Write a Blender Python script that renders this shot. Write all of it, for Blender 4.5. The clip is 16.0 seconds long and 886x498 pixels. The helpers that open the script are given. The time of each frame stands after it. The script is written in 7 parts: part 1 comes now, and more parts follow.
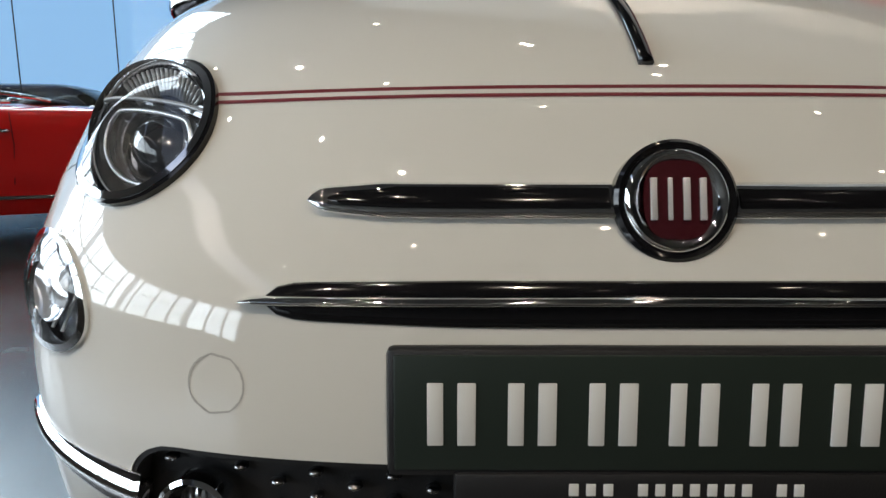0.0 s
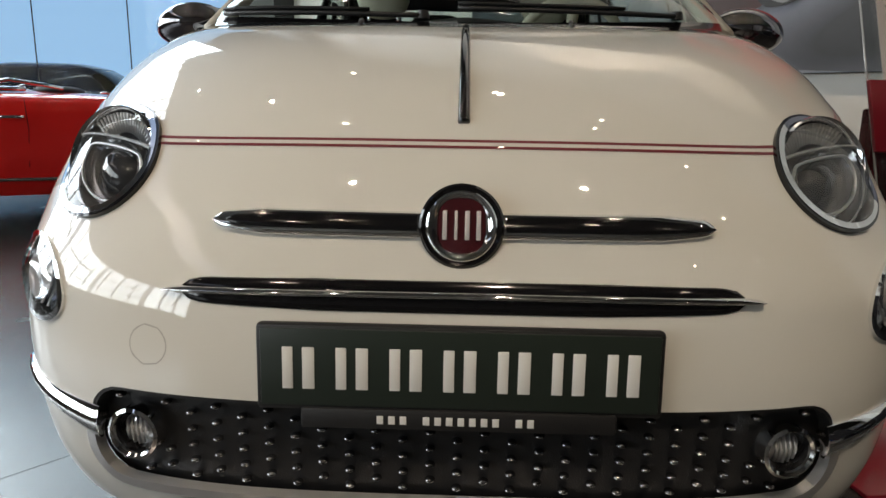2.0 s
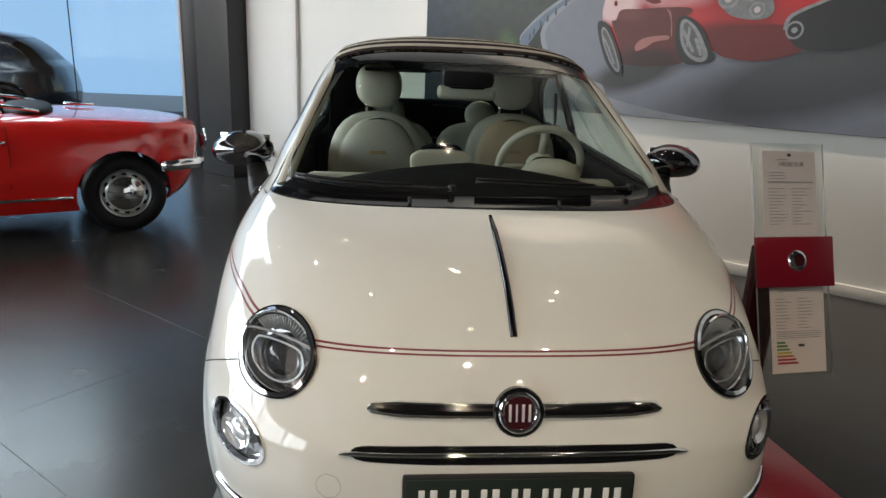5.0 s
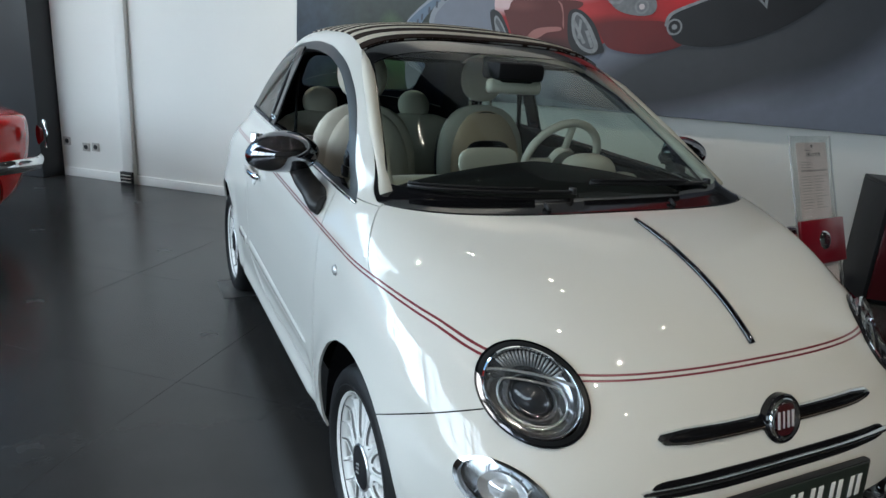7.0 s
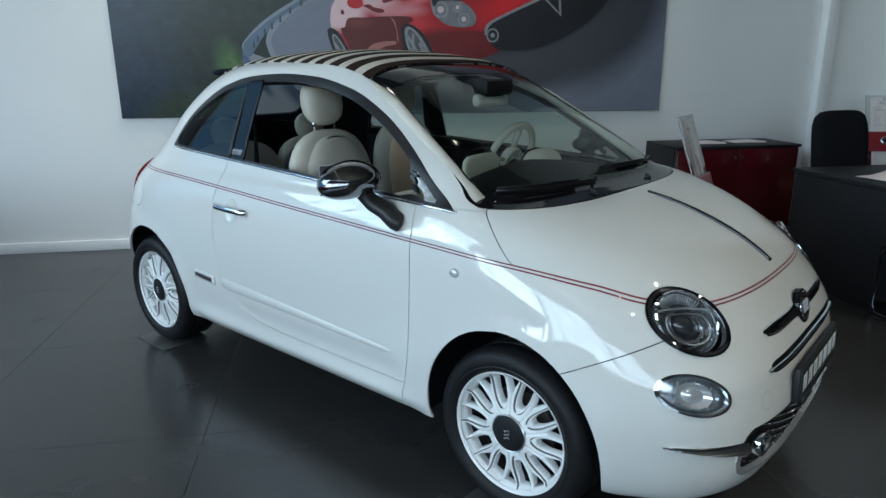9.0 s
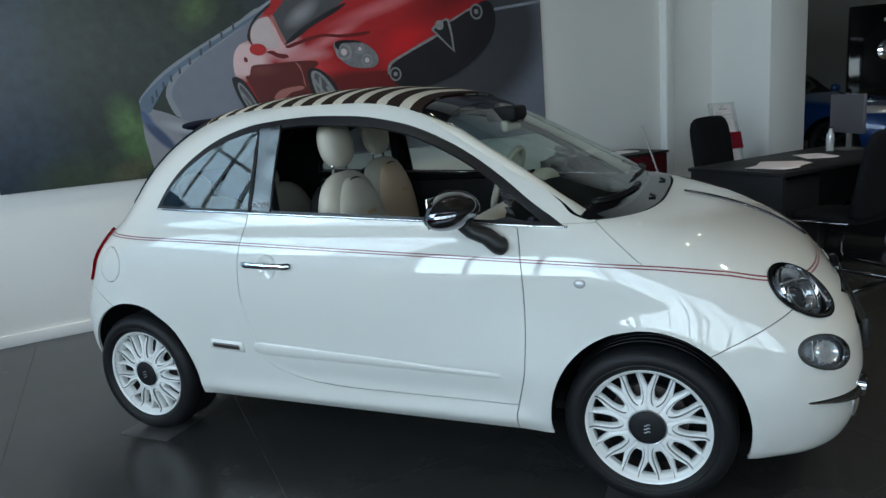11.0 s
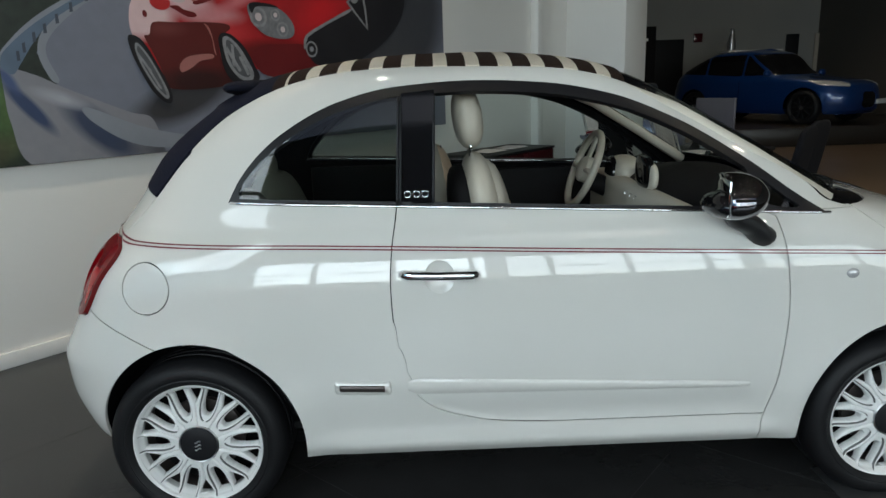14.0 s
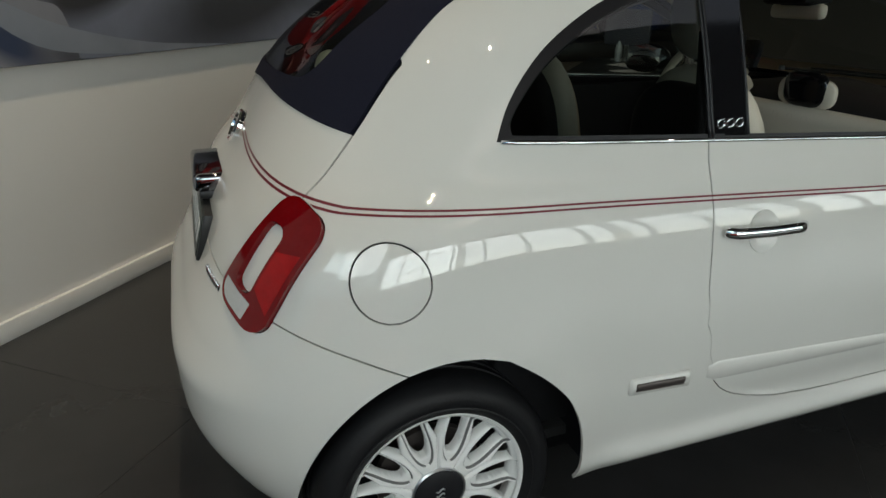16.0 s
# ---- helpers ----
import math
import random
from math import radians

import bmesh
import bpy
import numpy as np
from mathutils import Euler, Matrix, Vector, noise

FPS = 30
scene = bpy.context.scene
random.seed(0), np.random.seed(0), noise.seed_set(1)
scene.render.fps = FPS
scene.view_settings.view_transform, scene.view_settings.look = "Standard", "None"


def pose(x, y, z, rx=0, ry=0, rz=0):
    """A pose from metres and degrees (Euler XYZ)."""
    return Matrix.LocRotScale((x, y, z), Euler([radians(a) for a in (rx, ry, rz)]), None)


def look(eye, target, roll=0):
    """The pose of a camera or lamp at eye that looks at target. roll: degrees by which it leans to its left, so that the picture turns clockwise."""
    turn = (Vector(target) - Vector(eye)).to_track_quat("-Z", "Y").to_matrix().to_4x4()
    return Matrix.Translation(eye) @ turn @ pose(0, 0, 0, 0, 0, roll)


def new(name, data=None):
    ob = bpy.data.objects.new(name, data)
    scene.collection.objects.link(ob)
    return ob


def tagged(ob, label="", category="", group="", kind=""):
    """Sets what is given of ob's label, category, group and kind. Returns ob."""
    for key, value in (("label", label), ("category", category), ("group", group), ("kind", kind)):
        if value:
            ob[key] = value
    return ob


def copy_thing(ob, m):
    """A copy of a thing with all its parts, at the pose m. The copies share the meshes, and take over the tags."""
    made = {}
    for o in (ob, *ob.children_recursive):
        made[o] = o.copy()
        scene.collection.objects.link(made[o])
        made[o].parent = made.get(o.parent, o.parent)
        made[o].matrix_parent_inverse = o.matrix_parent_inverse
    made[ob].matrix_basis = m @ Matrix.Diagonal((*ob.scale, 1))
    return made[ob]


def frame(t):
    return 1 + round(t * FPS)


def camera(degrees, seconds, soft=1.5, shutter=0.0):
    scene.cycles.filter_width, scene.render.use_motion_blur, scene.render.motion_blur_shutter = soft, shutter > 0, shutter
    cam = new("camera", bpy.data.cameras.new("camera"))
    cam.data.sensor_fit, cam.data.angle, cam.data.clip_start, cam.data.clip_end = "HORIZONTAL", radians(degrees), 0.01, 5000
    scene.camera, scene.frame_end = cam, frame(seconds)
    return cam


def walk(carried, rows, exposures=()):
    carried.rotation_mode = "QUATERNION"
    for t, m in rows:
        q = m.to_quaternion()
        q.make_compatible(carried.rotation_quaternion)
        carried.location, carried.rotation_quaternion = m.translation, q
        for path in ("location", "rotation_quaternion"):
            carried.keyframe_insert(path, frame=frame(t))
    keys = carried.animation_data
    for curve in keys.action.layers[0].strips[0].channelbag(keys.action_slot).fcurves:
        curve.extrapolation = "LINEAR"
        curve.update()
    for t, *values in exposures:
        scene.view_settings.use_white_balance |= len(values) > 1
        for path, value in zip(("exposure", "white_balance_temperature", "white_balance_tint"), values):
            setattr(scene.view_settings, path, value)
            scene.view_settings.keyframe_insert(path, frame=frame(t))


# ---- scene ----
cam = camera(67.6, 16.0)
PATH = [
    (0, (-0.210, -1.263, 0.732), (-0.225, 0.706, 0.380), -0.07),
    (0.5, (-0.183, -1.345, 0.757), (-0.147, 0.617, 0.370), 0.38),
    (1, (-0.125, -1.398, 0.768), (-0.126, 0.564, 0.382), 0.41),
    (1.5, (-0.042, -1.445, 0.833), (-0.106, 0.491, 0.337), 0.37),
    (2, (0.000, -1.526, 0.819), (-0.055, 0.431, 0.410), 0.90),
    (2.5, (0.011, -1.623, 0.822), (-0.023, 0.344, 0.463), 1.05),
    (3, (0.005, -1.723, 0.824), (-0.000, 0.253, 0.517), 1.22),
    (3.5, (-0.016, -1.772, 0.860), (0.019, 0.205, 0.559), 0.77),
    (4, (-0.055, -1.863, 1.117), (0.055, 0.079, 0.651), 0.64),
    (4.5, (-0.102, -1.973, 1.396), (0.024, -0.063, 0.817), 2.03),
    (4.7, (-0.180, -1.983, 1.434), (-0.040, -0.069, 0.871), 2.20),
    (7, (-1.312, -1.508, 1.408), (-0.462, 0.212, 0.843), 4.1),
    (7.5, (-1.577, -1.375, 1.427), (-0.56, 0.244, 0.839), 2.7),
    (8, (-1.89, -1.353, 1.439), (-0.702, 0.141, 0.84), 0.9),
    (8.5, (-2.148, -1.214, 1.421), (-0.761, 0.127, 0.895), 0.7),
    (9, (-2.376, -1.087, 1.44), (-0.905, 0.163, 0.914), -0.3),
    (9.5, (-2.66, -0.97, 1.445), (-1.103, 0.182, 0.942), -1.8),
    (10, (-2.765, -0.738, 1.429), (-1.124, 0.304, 0.961), -3.3),
    (12.5, (-3.111, 0.539, 1.437), (-1.189, 0.886, 1.009), -4.4),
    (13, (-3.024, 0.826, 1.401), (-1.084, 1.05, 0.967), -3.9),
    (13.5, (-2.882, 1.147, 1.411), (-0.938, 1.247, 0.954), -2.9),
    (14, (-2.749, 1.499, 1.403), (-0.806, 1.477, 0.929), -1.9),
    (14.5, (-2.546, 1.849, 1.353), (-0.619, 1.69, 0.841), -0.7),
    (15, (-2.28, 2.132, 1.424), (-0.439, 1.846, 0.697), 0.4),
    (15.5, (-2.069, 2.505, 1.35), (-0.272, 1.954, 0.665), 1.6),
    (16, (-1.907, 2.728, 1.361), (-0.165, 2.066, 0.636), 0.6),
]
EXPOSURE = [(0, 0.18, 6500, 9), (1.5, 0.2, 6900, 11), (3, 0.27, 7250, 11), (4.5, 0.27, 7100, 11), (7, 0.08, 6000, 5), (8, -0.14, 5800, 2), (9, -0.18, 5600, 1), (10, -0.27, 5650, 1), (12.5, -0.34, 6200, 4),
            (14, -0.43, 6550, 5), (15, -0.58, 7050, 5), (16, -0.74, 7200, 6)]
walk(cam, [(t, look(eye, target, roll)) for t, eye, target, roll in PATH], EXPOSURE)

# ---- world and light ----
world = bpy.data.worlds.new("world")
scene.world = world
world.use_nodes = True
wn = world.node_tree.nodes
sky = wn.new("ShaderNodeTexSky")
sky.sky_type, sky.sun_disc = "NISHITA", False
sky.sun_elevation, sky.sun_rotation = radians(38), radians(250)
wn["Background"].inputs[1].default_value = 0.12
world.node_tree.links.new(sky.outputs[0], wn["Background"].inputs[0])


def area_lamp(name, at, target, sx, sy, watts, color):
    d = bpy.data.lights.new(name, "AREA")
    d.shape, d.size, d.size_y, d.energy, d.color = "RECTANGLE", sx, sy, watts, color
    ob = new(name, d)
    ob.matrix_world = look(at, target)
    return ob


# daylight in the glazed bays of the street side, warm downlights in the hall
for k, watts_ in ((-1, 145), (0, 100), (1, 125), (2, 210)):
    area_lamp("bay_daylight", (-7.4, -4.4 + 3.4 * k, 2.45), (0, -4.4 + 3.4 * k, 2.4), 3.1, 2.6, watts_, (0.80, 0.91, 1.0))
HIGH = [("bay_daylight", (-7.85, 6.41, 6.3), (-4.45, 4.46, 4.8), 3.6, 5.4, 350), ("north_daylight", (-7.5, 8.0, 5.6), (-7.3, 4.8, 5.0), 5.2, 2.4, 270)]
for name_, at_, to_, sx_, sy_, w_ in HIGH:
    area_lamp(name_, at_, to_, sx_, sy_, w_, (0.80, 0.91, 1.0))


def spot(x_, y_, watts, angle=95, aim=None, color=(1.0, 0.86, 0.70)):
    d = bpy.data.lights.new("downlight_beam", "SPOT")
    d.energy, d.color, d.spot_size, d.spot_blend, d.shadow_soft_size = watts, color, radians(angle), 0.6, 0.05
    ob = new("downlight_beam", d)
    ob.matrix_world = look((x_, y_, 6.43), aim) if aim else Matrix.Translation((x_, y_, 6.43))


# the last two, aimed, are added to brighten the mural wall
SPOTS = ((0.45, -4.75, 640), (3.85, -4.75, 90), (-2.95, -4.75, 400), (1.8, -3.0, 60), (-1.6, -3.0, 100), (-2.95, 2.25, 60), (0.38, 2.36, 600, 56, (1.37, 3.22, 1.2)), (1.90, 1.07, 260, 42, (2.45, 2.30, 1.3)))
for lamp_ in SPOTS:
    spot(*lamp_)
spot(9.5, -5.0, 300)
spot(13.5, -6.5, 140)


# ---- materials ----
def material(name, color, rough=0.5, metal=0.0, vary=0.0, scale=8.0, bump=0.0, bump_scale=120.0, coat=0.0, emit=0.0, spec=0.5, trans=0.0):
    m = bpy.data.materials.new(name)
    m.use_nodes = True
    nt = m.node_tree
    b = nt.nodes["Principled BSDF"]
    b.inputs["Base Color"].default_value = (*color, 1)
    b.inputs["Roughness"].default_value = rough
    b.inputs["Metallic"].default_value = metal
    b.inputs["Coat Weight"].default_value = coat
    b.inputs["Coat Roughness"].default_value = 0.02
    b.inputs["Specular IOR Level"].default_value = spec
    b.inputs["Transmission Weight"].default_value = trans
    if emit:
        b.inputs["Emission Color"].default_value = (*color, 1)
        b.inputs["Emission Strength"].default_value = emit
    if vary or bump:
        tc = nt.nodes.new("ShaderNodeTexCoord")
    if vary:
        n1 = nt.nodes.new("ShaderNodeTexNoise")
        n1.inputs["Scale"].default_value, n1.inputs["Detail"].default_value = scale, 6
        nt.links.new(tc.outputs["Object"], n1.inputs["Vector"])
        hsv = nt.nodes.new("ShaderNodeMapRange")
        hsv.inputs[3].default_value, hsv.inputs[4].default_value = 1 - vary, 1 + vary
        nt.links.new(n1.outputs["Fac"], hsv.inputs[0])
        mul = nt.nodes.new("ShaderNodeVectorMath")
        mul.operation = "SCALE"
        mul.inputs[0].default_value = color
        nt.links.new(hsv.outputs[0], mul.inputs["Scale"])
        nt.links.new(mul.outputs[0], b.inputs["Base Color"])
        r = nt.nodes.new("ShaderNodeMapRange")
        r.inputs[3].default_value, r.inputs[4].default_value = max(rough - 0.25 * vary, 0.01), rough + 0.25 * vary
        nt.links.new(n1.outputs["Fac"], r.inputs[0])
        nt.links.new(r.outputs[0], b.inputs["Roughness"])
    if bump:
        n2 = nt.nodes.new("ShaderNodeTexNoise")
        n2.inputs["Scale"].default_value, n2.inputs["Detail"].default_value = bump_scale, 3
        nt.links.new(tc.outputs["Object"], n2.inputs["Vector"])
        bp = nt.nodes.new("ShaderNodeBump")
        bp.inputs["Strength"].default_value, bp.inputs["Distance"].default_value = bump, 0.002
        nt.links.new(n2.outputs["Fac"], bp.inputs["Height"])
        nt.links.new(bp.outputs[0], b.inputs["Normal"])
    return m


def glass(name, tint, gloss=0.09):
    """Thin pane: clear with a tint, and a mirror-like surface that grows at grazing angles."""
    m = bpy.data.materials.new(name)
    m.use_nodes = True
    nt = m.node_tree
    nt.nodes.clear()
    out = nt.nodes.new("ShaderNodeOutputMaterial")
    tr = nt.nodes.new("ShaderNodeBsdfTransparent")
    tr.inputs[0].default_value = (*tint, 1)
    gl = nt.nodes.new("ShaderNodeBsdfGlossy")
    gl.inputs["Roughness"].default_value = 0.01
    lw = nt.nodes.new("ShaderNodeLayerWeight")
    lw.inputs[0].default_value = 0.5
    pw = nt.nodes.new("ShaderNodeMath")
    pw.operation = "POWER"
    pw.inputs[1].default_value = 4.5
    ad = nt.nodes.new("ShaderNodeMath")
    ad.operation = "MULTIPLY_ADD"
    ad.use_clamp = True
    ad.inputs[1].default_value, ad.inputs[2].default_value = 0.9, gloss
    nt.links.new(lw.outputs["Facing"], pw.inputs[0])
    mix = nt.nodes.new("ShaderNodeMixShader")
    nt.links.new(pw.outputs[0], ad.inputs[0])
    nt.links.new(ad.outputs[0], mix.inputs[0])
    nt.links.new(tr.outputs[0], mix.inputs[1])
    nt.links.new(gl.outputs[0], mix.inputs[2])
    nt.links.new(mix.outputs[0], out.inputs[0])
    return m


PAINT = material("white_paint", (0.70, 0.69, 0.645), 0.62, vary=0.02, scale=3, coat=1.0, spec=0.2)
PAINT.node_tree.nodes["Principled BSDF"].inputs["Coat IOR"].default_value = 1.75
SHELL = material("dark_gap", (0.006, 0.006, 0.007), 0.8, vary=0.1, spec=0.15)
CHROME = material("chrome", (0.86, 0.87, 0.88), 0.05, 1.0, vary=0.02)
BLACK_GLOSS = material("black_gloss", (0.006, 0.006, 0.007), 0.07, vary=0.1)
BLACK_TRIM = material("black_trim", (0.014, 0.014, 0.015), 0.45, vary=0.15, bump=0.2, bump_scale=400)
RUBBER = material("tyre_rubber", (0.008, 0.008, 0.009), 0.55, spec=0.3, vary=0.25, scale=15, bump=0.3)
RIM_WHITE = material("rim_white", (0.82, 0.82, 0.80), 0.22, coat=0.8, vary=0.02)
PAINT_WALL = material("wall_paint", (0.78, 0.77, 0.74), 0.6, vary=0.04, scale=1.5, bump=0.15, bump_scale=180)
FLOOR_TILE = material("floor_tile", (0.032, 0.0315, 0.031), 0.25, vary=0.25, scale=4, bump=0.10, bump_scale=60)
RED_PAINT = material("red_paint", (0.76, 0.014, 0.012), 0.22, coat=1.0, vary=0.04)
RED_LACQUER = material("red_lacquer", (0.075, 0.006, 0.010), 0.2, coat=0.5, vary=0.06)
DARK_MAT = material("dark_anthracite", (0.011, 0.011, 0.013), 0.55, spec=0.3, vary=0.15)
BLUE_PAINT = material("blue_paint", (0.005, 0.040, 0.17), 0.28, 0.3, coat=1.0, vary=0.05)
WINDSCREEN = glass("windscreen_glass", (0.70, 0.79, 0.745), 0.015)
SIDE_GLASS = glass("side_glass", (0.74, 0.81, 0.78), 0.025)
PRIVACY = glass("rear_glass", (0.50, 0.55, 0.53), 0.07)
CANVAS = material("canvas_navy", (0.010, 0.011, 0.020), 0.9, spec=0.12, vary=0.15, bump=0.5, bump_scale=700)


# ---- mesh helpers ----
def ramp(z, nodes):
    """Smooth monotone curve through the nodes (z, value), by cubic steps with limited slopes."""
    xs = np.array([n[0] for n in nodes], float)
    ys = np.array([n[1] for n in nodes], float)
    h, d = np.diff(xs), np.diff(ys) / np.diff(xs)
    m = np.zeros(len(xs))
    m[0], m[-1] = d[0], d[-1]
    for i in range(1, len(xs) - 1):
        if d[i - 1] * d[i] > 0:
            w1, w2 = 2 * h[i] + h[i - 1], h[i] + 2 * h[i - 1]
            m[i] = (w1 + w2) / (w1 / d[i - 1] + w2 / d[i])
    z = np.clip(np.asarray(z, float), xs[0], xs[-1])
    k = np.clip(np.searchsorted(xs, z, side="right") - 1, 0, len(xs) - 2)
    t = (z - xs[k]) / h[k]
    return ((1 + 2 * t) * (1 - t) ** 2 * ys[k] + t * (1 - t) ** 2 * h[k] * m[k]
            + t * t * (3 - 2 * t) * ys[k + 1] + t * t * (t - 1) * h[k] * m[k + 1])


def mesh_object(name, verts, faces, mat, parent=None, label="", smooth=True, normals=None):
    me = bpy.data.meshes.new(name)
    me.from_pydata([tuple(map(float, v)) for v in verts], [], [tuple(map(int, f)) for f in faces])
    if smooth:
        me.polygons.foreach_set("use_smooth", [True] * len(me.polygons))
    if normals is not None:
        me.normals_split_custom_set_from_vertices([tuple(map(float, n)) for n in normals])
    me.materials.append(mat)
    me.update()
    ob = new(name, me)
    if parent:
        ob.parent = parent
    if label:
        tagged(ob, label)
    return ob


def part(name, bm, mat, parent=None, label="", smooth=True, angle=35):
    me = bpy.data.meshes.new(name)
    bm.to_mesh(me)
    bm.free()
    if smooth:
        me.polygons.foreach_set("use_smooth", [True] * len(me.polygons))
        me.set_sharp_from_angle(angle=radians(angle))
    me.materials.append(mat)
    ob = new(name, me)
    if parent:
        ob.parent = parent
    if label:
        tagged(ob, label)
    return ob


def bm_box(bm, x0, x1, y0, y1, z0, z1, bevel=0.0, m=None, segments=2):
    made = bmesh.ops.create_cube(bm, size=1)["verts"]
    bmesh.ops.transform(bm, matrix=Matrix.Translation(((x0 + x1) / 2, (y0 + y1) / 2, (z0 + z1) / 2)) @ Matrix.Diagonal((x1 - x0, y1 - y0, z1 - z0, 1)), verts=made)
    if bevel:
        edges = list({e for v in made for e in v.link_edges})
        made = list({v for f in bmesh.ops.bevel(bm, geom=edges, offset=bevel, segments=segments, affect="EDGES", profile=0.5, clamp_overlap=True)["faces"] for v in f.verts} | {v for v in made if v.is_valid})
    if m is not None:
        bmesh.ops.transform(bm, matrix=m, verts=[v for v in made if v.is_valid])
    return bm


def box(name, x0, x1, y0, y1, z0, z1, mat, parent=None, label="", bevel=0.004, m=None):
    return part(name, bm_box(bmesh.new(), x0, x1, y0, y1, z0, z1, bevel, m), mat, parent, label)


def lathe(name, profile, mat, parent=None, label="", axis="x", at=(0, 0, 0), n=64, m=None):
    """Turns a profile of (radius, height) about an axis."""
    p = np.array(profile, float)
    a = np.linspace(0, 2 * math.pi, n, endpoint=False)
    r, h = p[:, 0][:, None], p[:, 1][:, None]
    c, s_, hh = r * np.cos(a), r * np.sin(a), h + 0 * a
    grid = {"x": (hh, c, s_), "y": (c, -hh, s_), "z": (c, s_, hh)}[axis]
    v = np.stack(grid, -1).reshape(-1, 3) + np.array(at)
    if m is not None:
        v = v @ np.array(m.to_3x3()).T + np.array(m.translation)
    k = len(p)
    f = [(i * n + j, i * n + (j + 1) % n, (i + 1) * n + (j + 1) % n, (i + 1) * n + j) for i in range(k - 1) for j in range(n)]
    ob = mesh_object(name, v, f, mat, parent, label)
    ob.data.set_sharp_from_angle(angle=radians(40))
    return ob


def tube(name, pts, radius, mat, parent=None, label="", n=8, flat=1.0, closed=False):
    """A bar of round or flattened section along points; radius may be a list."""
    P = [Vector(p) for p in pts]
    R = radius if hasattr(radius, "__len__") else [radius] * len(P)
    v, f = [], []
    up = Vector((0.03, 0.05, 1)).normalized()
    for i, p in enumerate(P):
        a = P[(i - 1) % len(P)] if closed or i else P[0]
        b = P[(i + 1) % len(P)] if closed or i < len(P) - 1 else P[-1]
        t = (b - a).normalized()
        s_ = t.cross(up).normalized()
        u = s_.cross(t)
        for k in range(n):
            w = 2 * math.pi * k / n
            v.append(p + s_ * math.cos(w) * R[i] + u * math.sin(w) * R[i] * flat)
    rings = len(P) if closed else len(P) - 1
    for i in range(rings):
        j = (i + 1) % len(P)
        for k in range(n):
            f.append((i * n + k, i * n + (k + 1) % n, j * n + (k + 1) % n, j * n + k))
    if not closed:
        f.append(tuple(range(n - 1, -1, -1)))
        f.append(tuple((len(P) - 1) * n + k for k in range(n)))
    return mesh_object(name, v, f, mat, parent, label)


# ---- the small car's outer surface: plan outlines stacked in height, front to -y ----
TOP = 1.53
WIDTH = [(0.16, 0.69), (0.20, 0.745), (0.26, 0.772), (0.35, 0.792), (0.50, 0.806), (0.65, 0.808), (0.80, 0.798), (0.88, 0.783), (0.95, 0.752), (1.0, 0.722),
         (1.06, 0.70), (1.20, 0.65), (1.32, 0.60), (1.40, 0.56), (1.45, 0.515), (1.49, 0.42), (1.515, 0.27), (1.527, 0.12), (TOP, 0.0)]
NOSE = [(0.16, -0.62), (0.22, -0.675), (0.30, -0.70), (0.42, -0.708), (0.55, -0.69), (0.66, -0.645), (0.73, -0.60), (0.782, -0.555), (0.85, -0.465), (0.90, -0.37),
        (0.95, -0.235), (0.99, -0.075), (1.005, 0.01), (1.02, 0.07), (1.06, 0.13), (1.2, 0.36), (1.3, 0.53), (1.4, 0.715), (1.45, 0.82), (1.49, 0.96), (1.515, 1.12), (1.527, 1.27), (TOP, 1.40)]
NOSE_MID = [(0.16, 0.1), (0.60, 0.1), (0.73, 0.1), (0.85, 0.2), (0.95, 0.38), (1.0, 0.5), (1.1, 0.66), (1.2, 0.88), (1.3, 1.05), (1.4, 1.2), (1.45, 1.25), (TOP, 1.40)]
NOSE_N = [(0.16, 3.6), (0.55, 3.5), (0.66, 3.05), (0.75, 2.65), (0.85, 2.5), (0.95, 2.9), (1.0, 3.5), (1.1, 4.0), (1.4, 4.0), (1.45, 3.5), (TOP, 2.5)]
TAIL = [(0.16, 2.55), (0.22, 2.68), (0.30, 2.78), (0.45, 2.84), (0.55, 2.845), (0.65, 2.80), (0.75, 2.745), (0.90, 2.685), (1.0, 2.615), (1.1, 2.555), (1.2, 2.49),
        (1.3, 2.385), (1.4, 2.235), (1.45, 2.12), (1.49, 1.95), (1.515, 1.76), (1.527, 1.6), (TOP, 1.40)]
TAIL_MID = [(0.16, 2.0), (0.9, 2.0), (1.0, 1.9), (1.2, 1.7), (1.4, 1.5), (TOP, 1.40)]
TAIL_N = [(0.16, 4.0), (0.6, 4.2), (0.8, 4.1), (0.94, 3.5), (1.1, 3.1), (1.3, 3.0), (TOP, 2.5)]
AXLE_F, AXLE_R, HUB_Z = 0.0, 2.30, 0.29


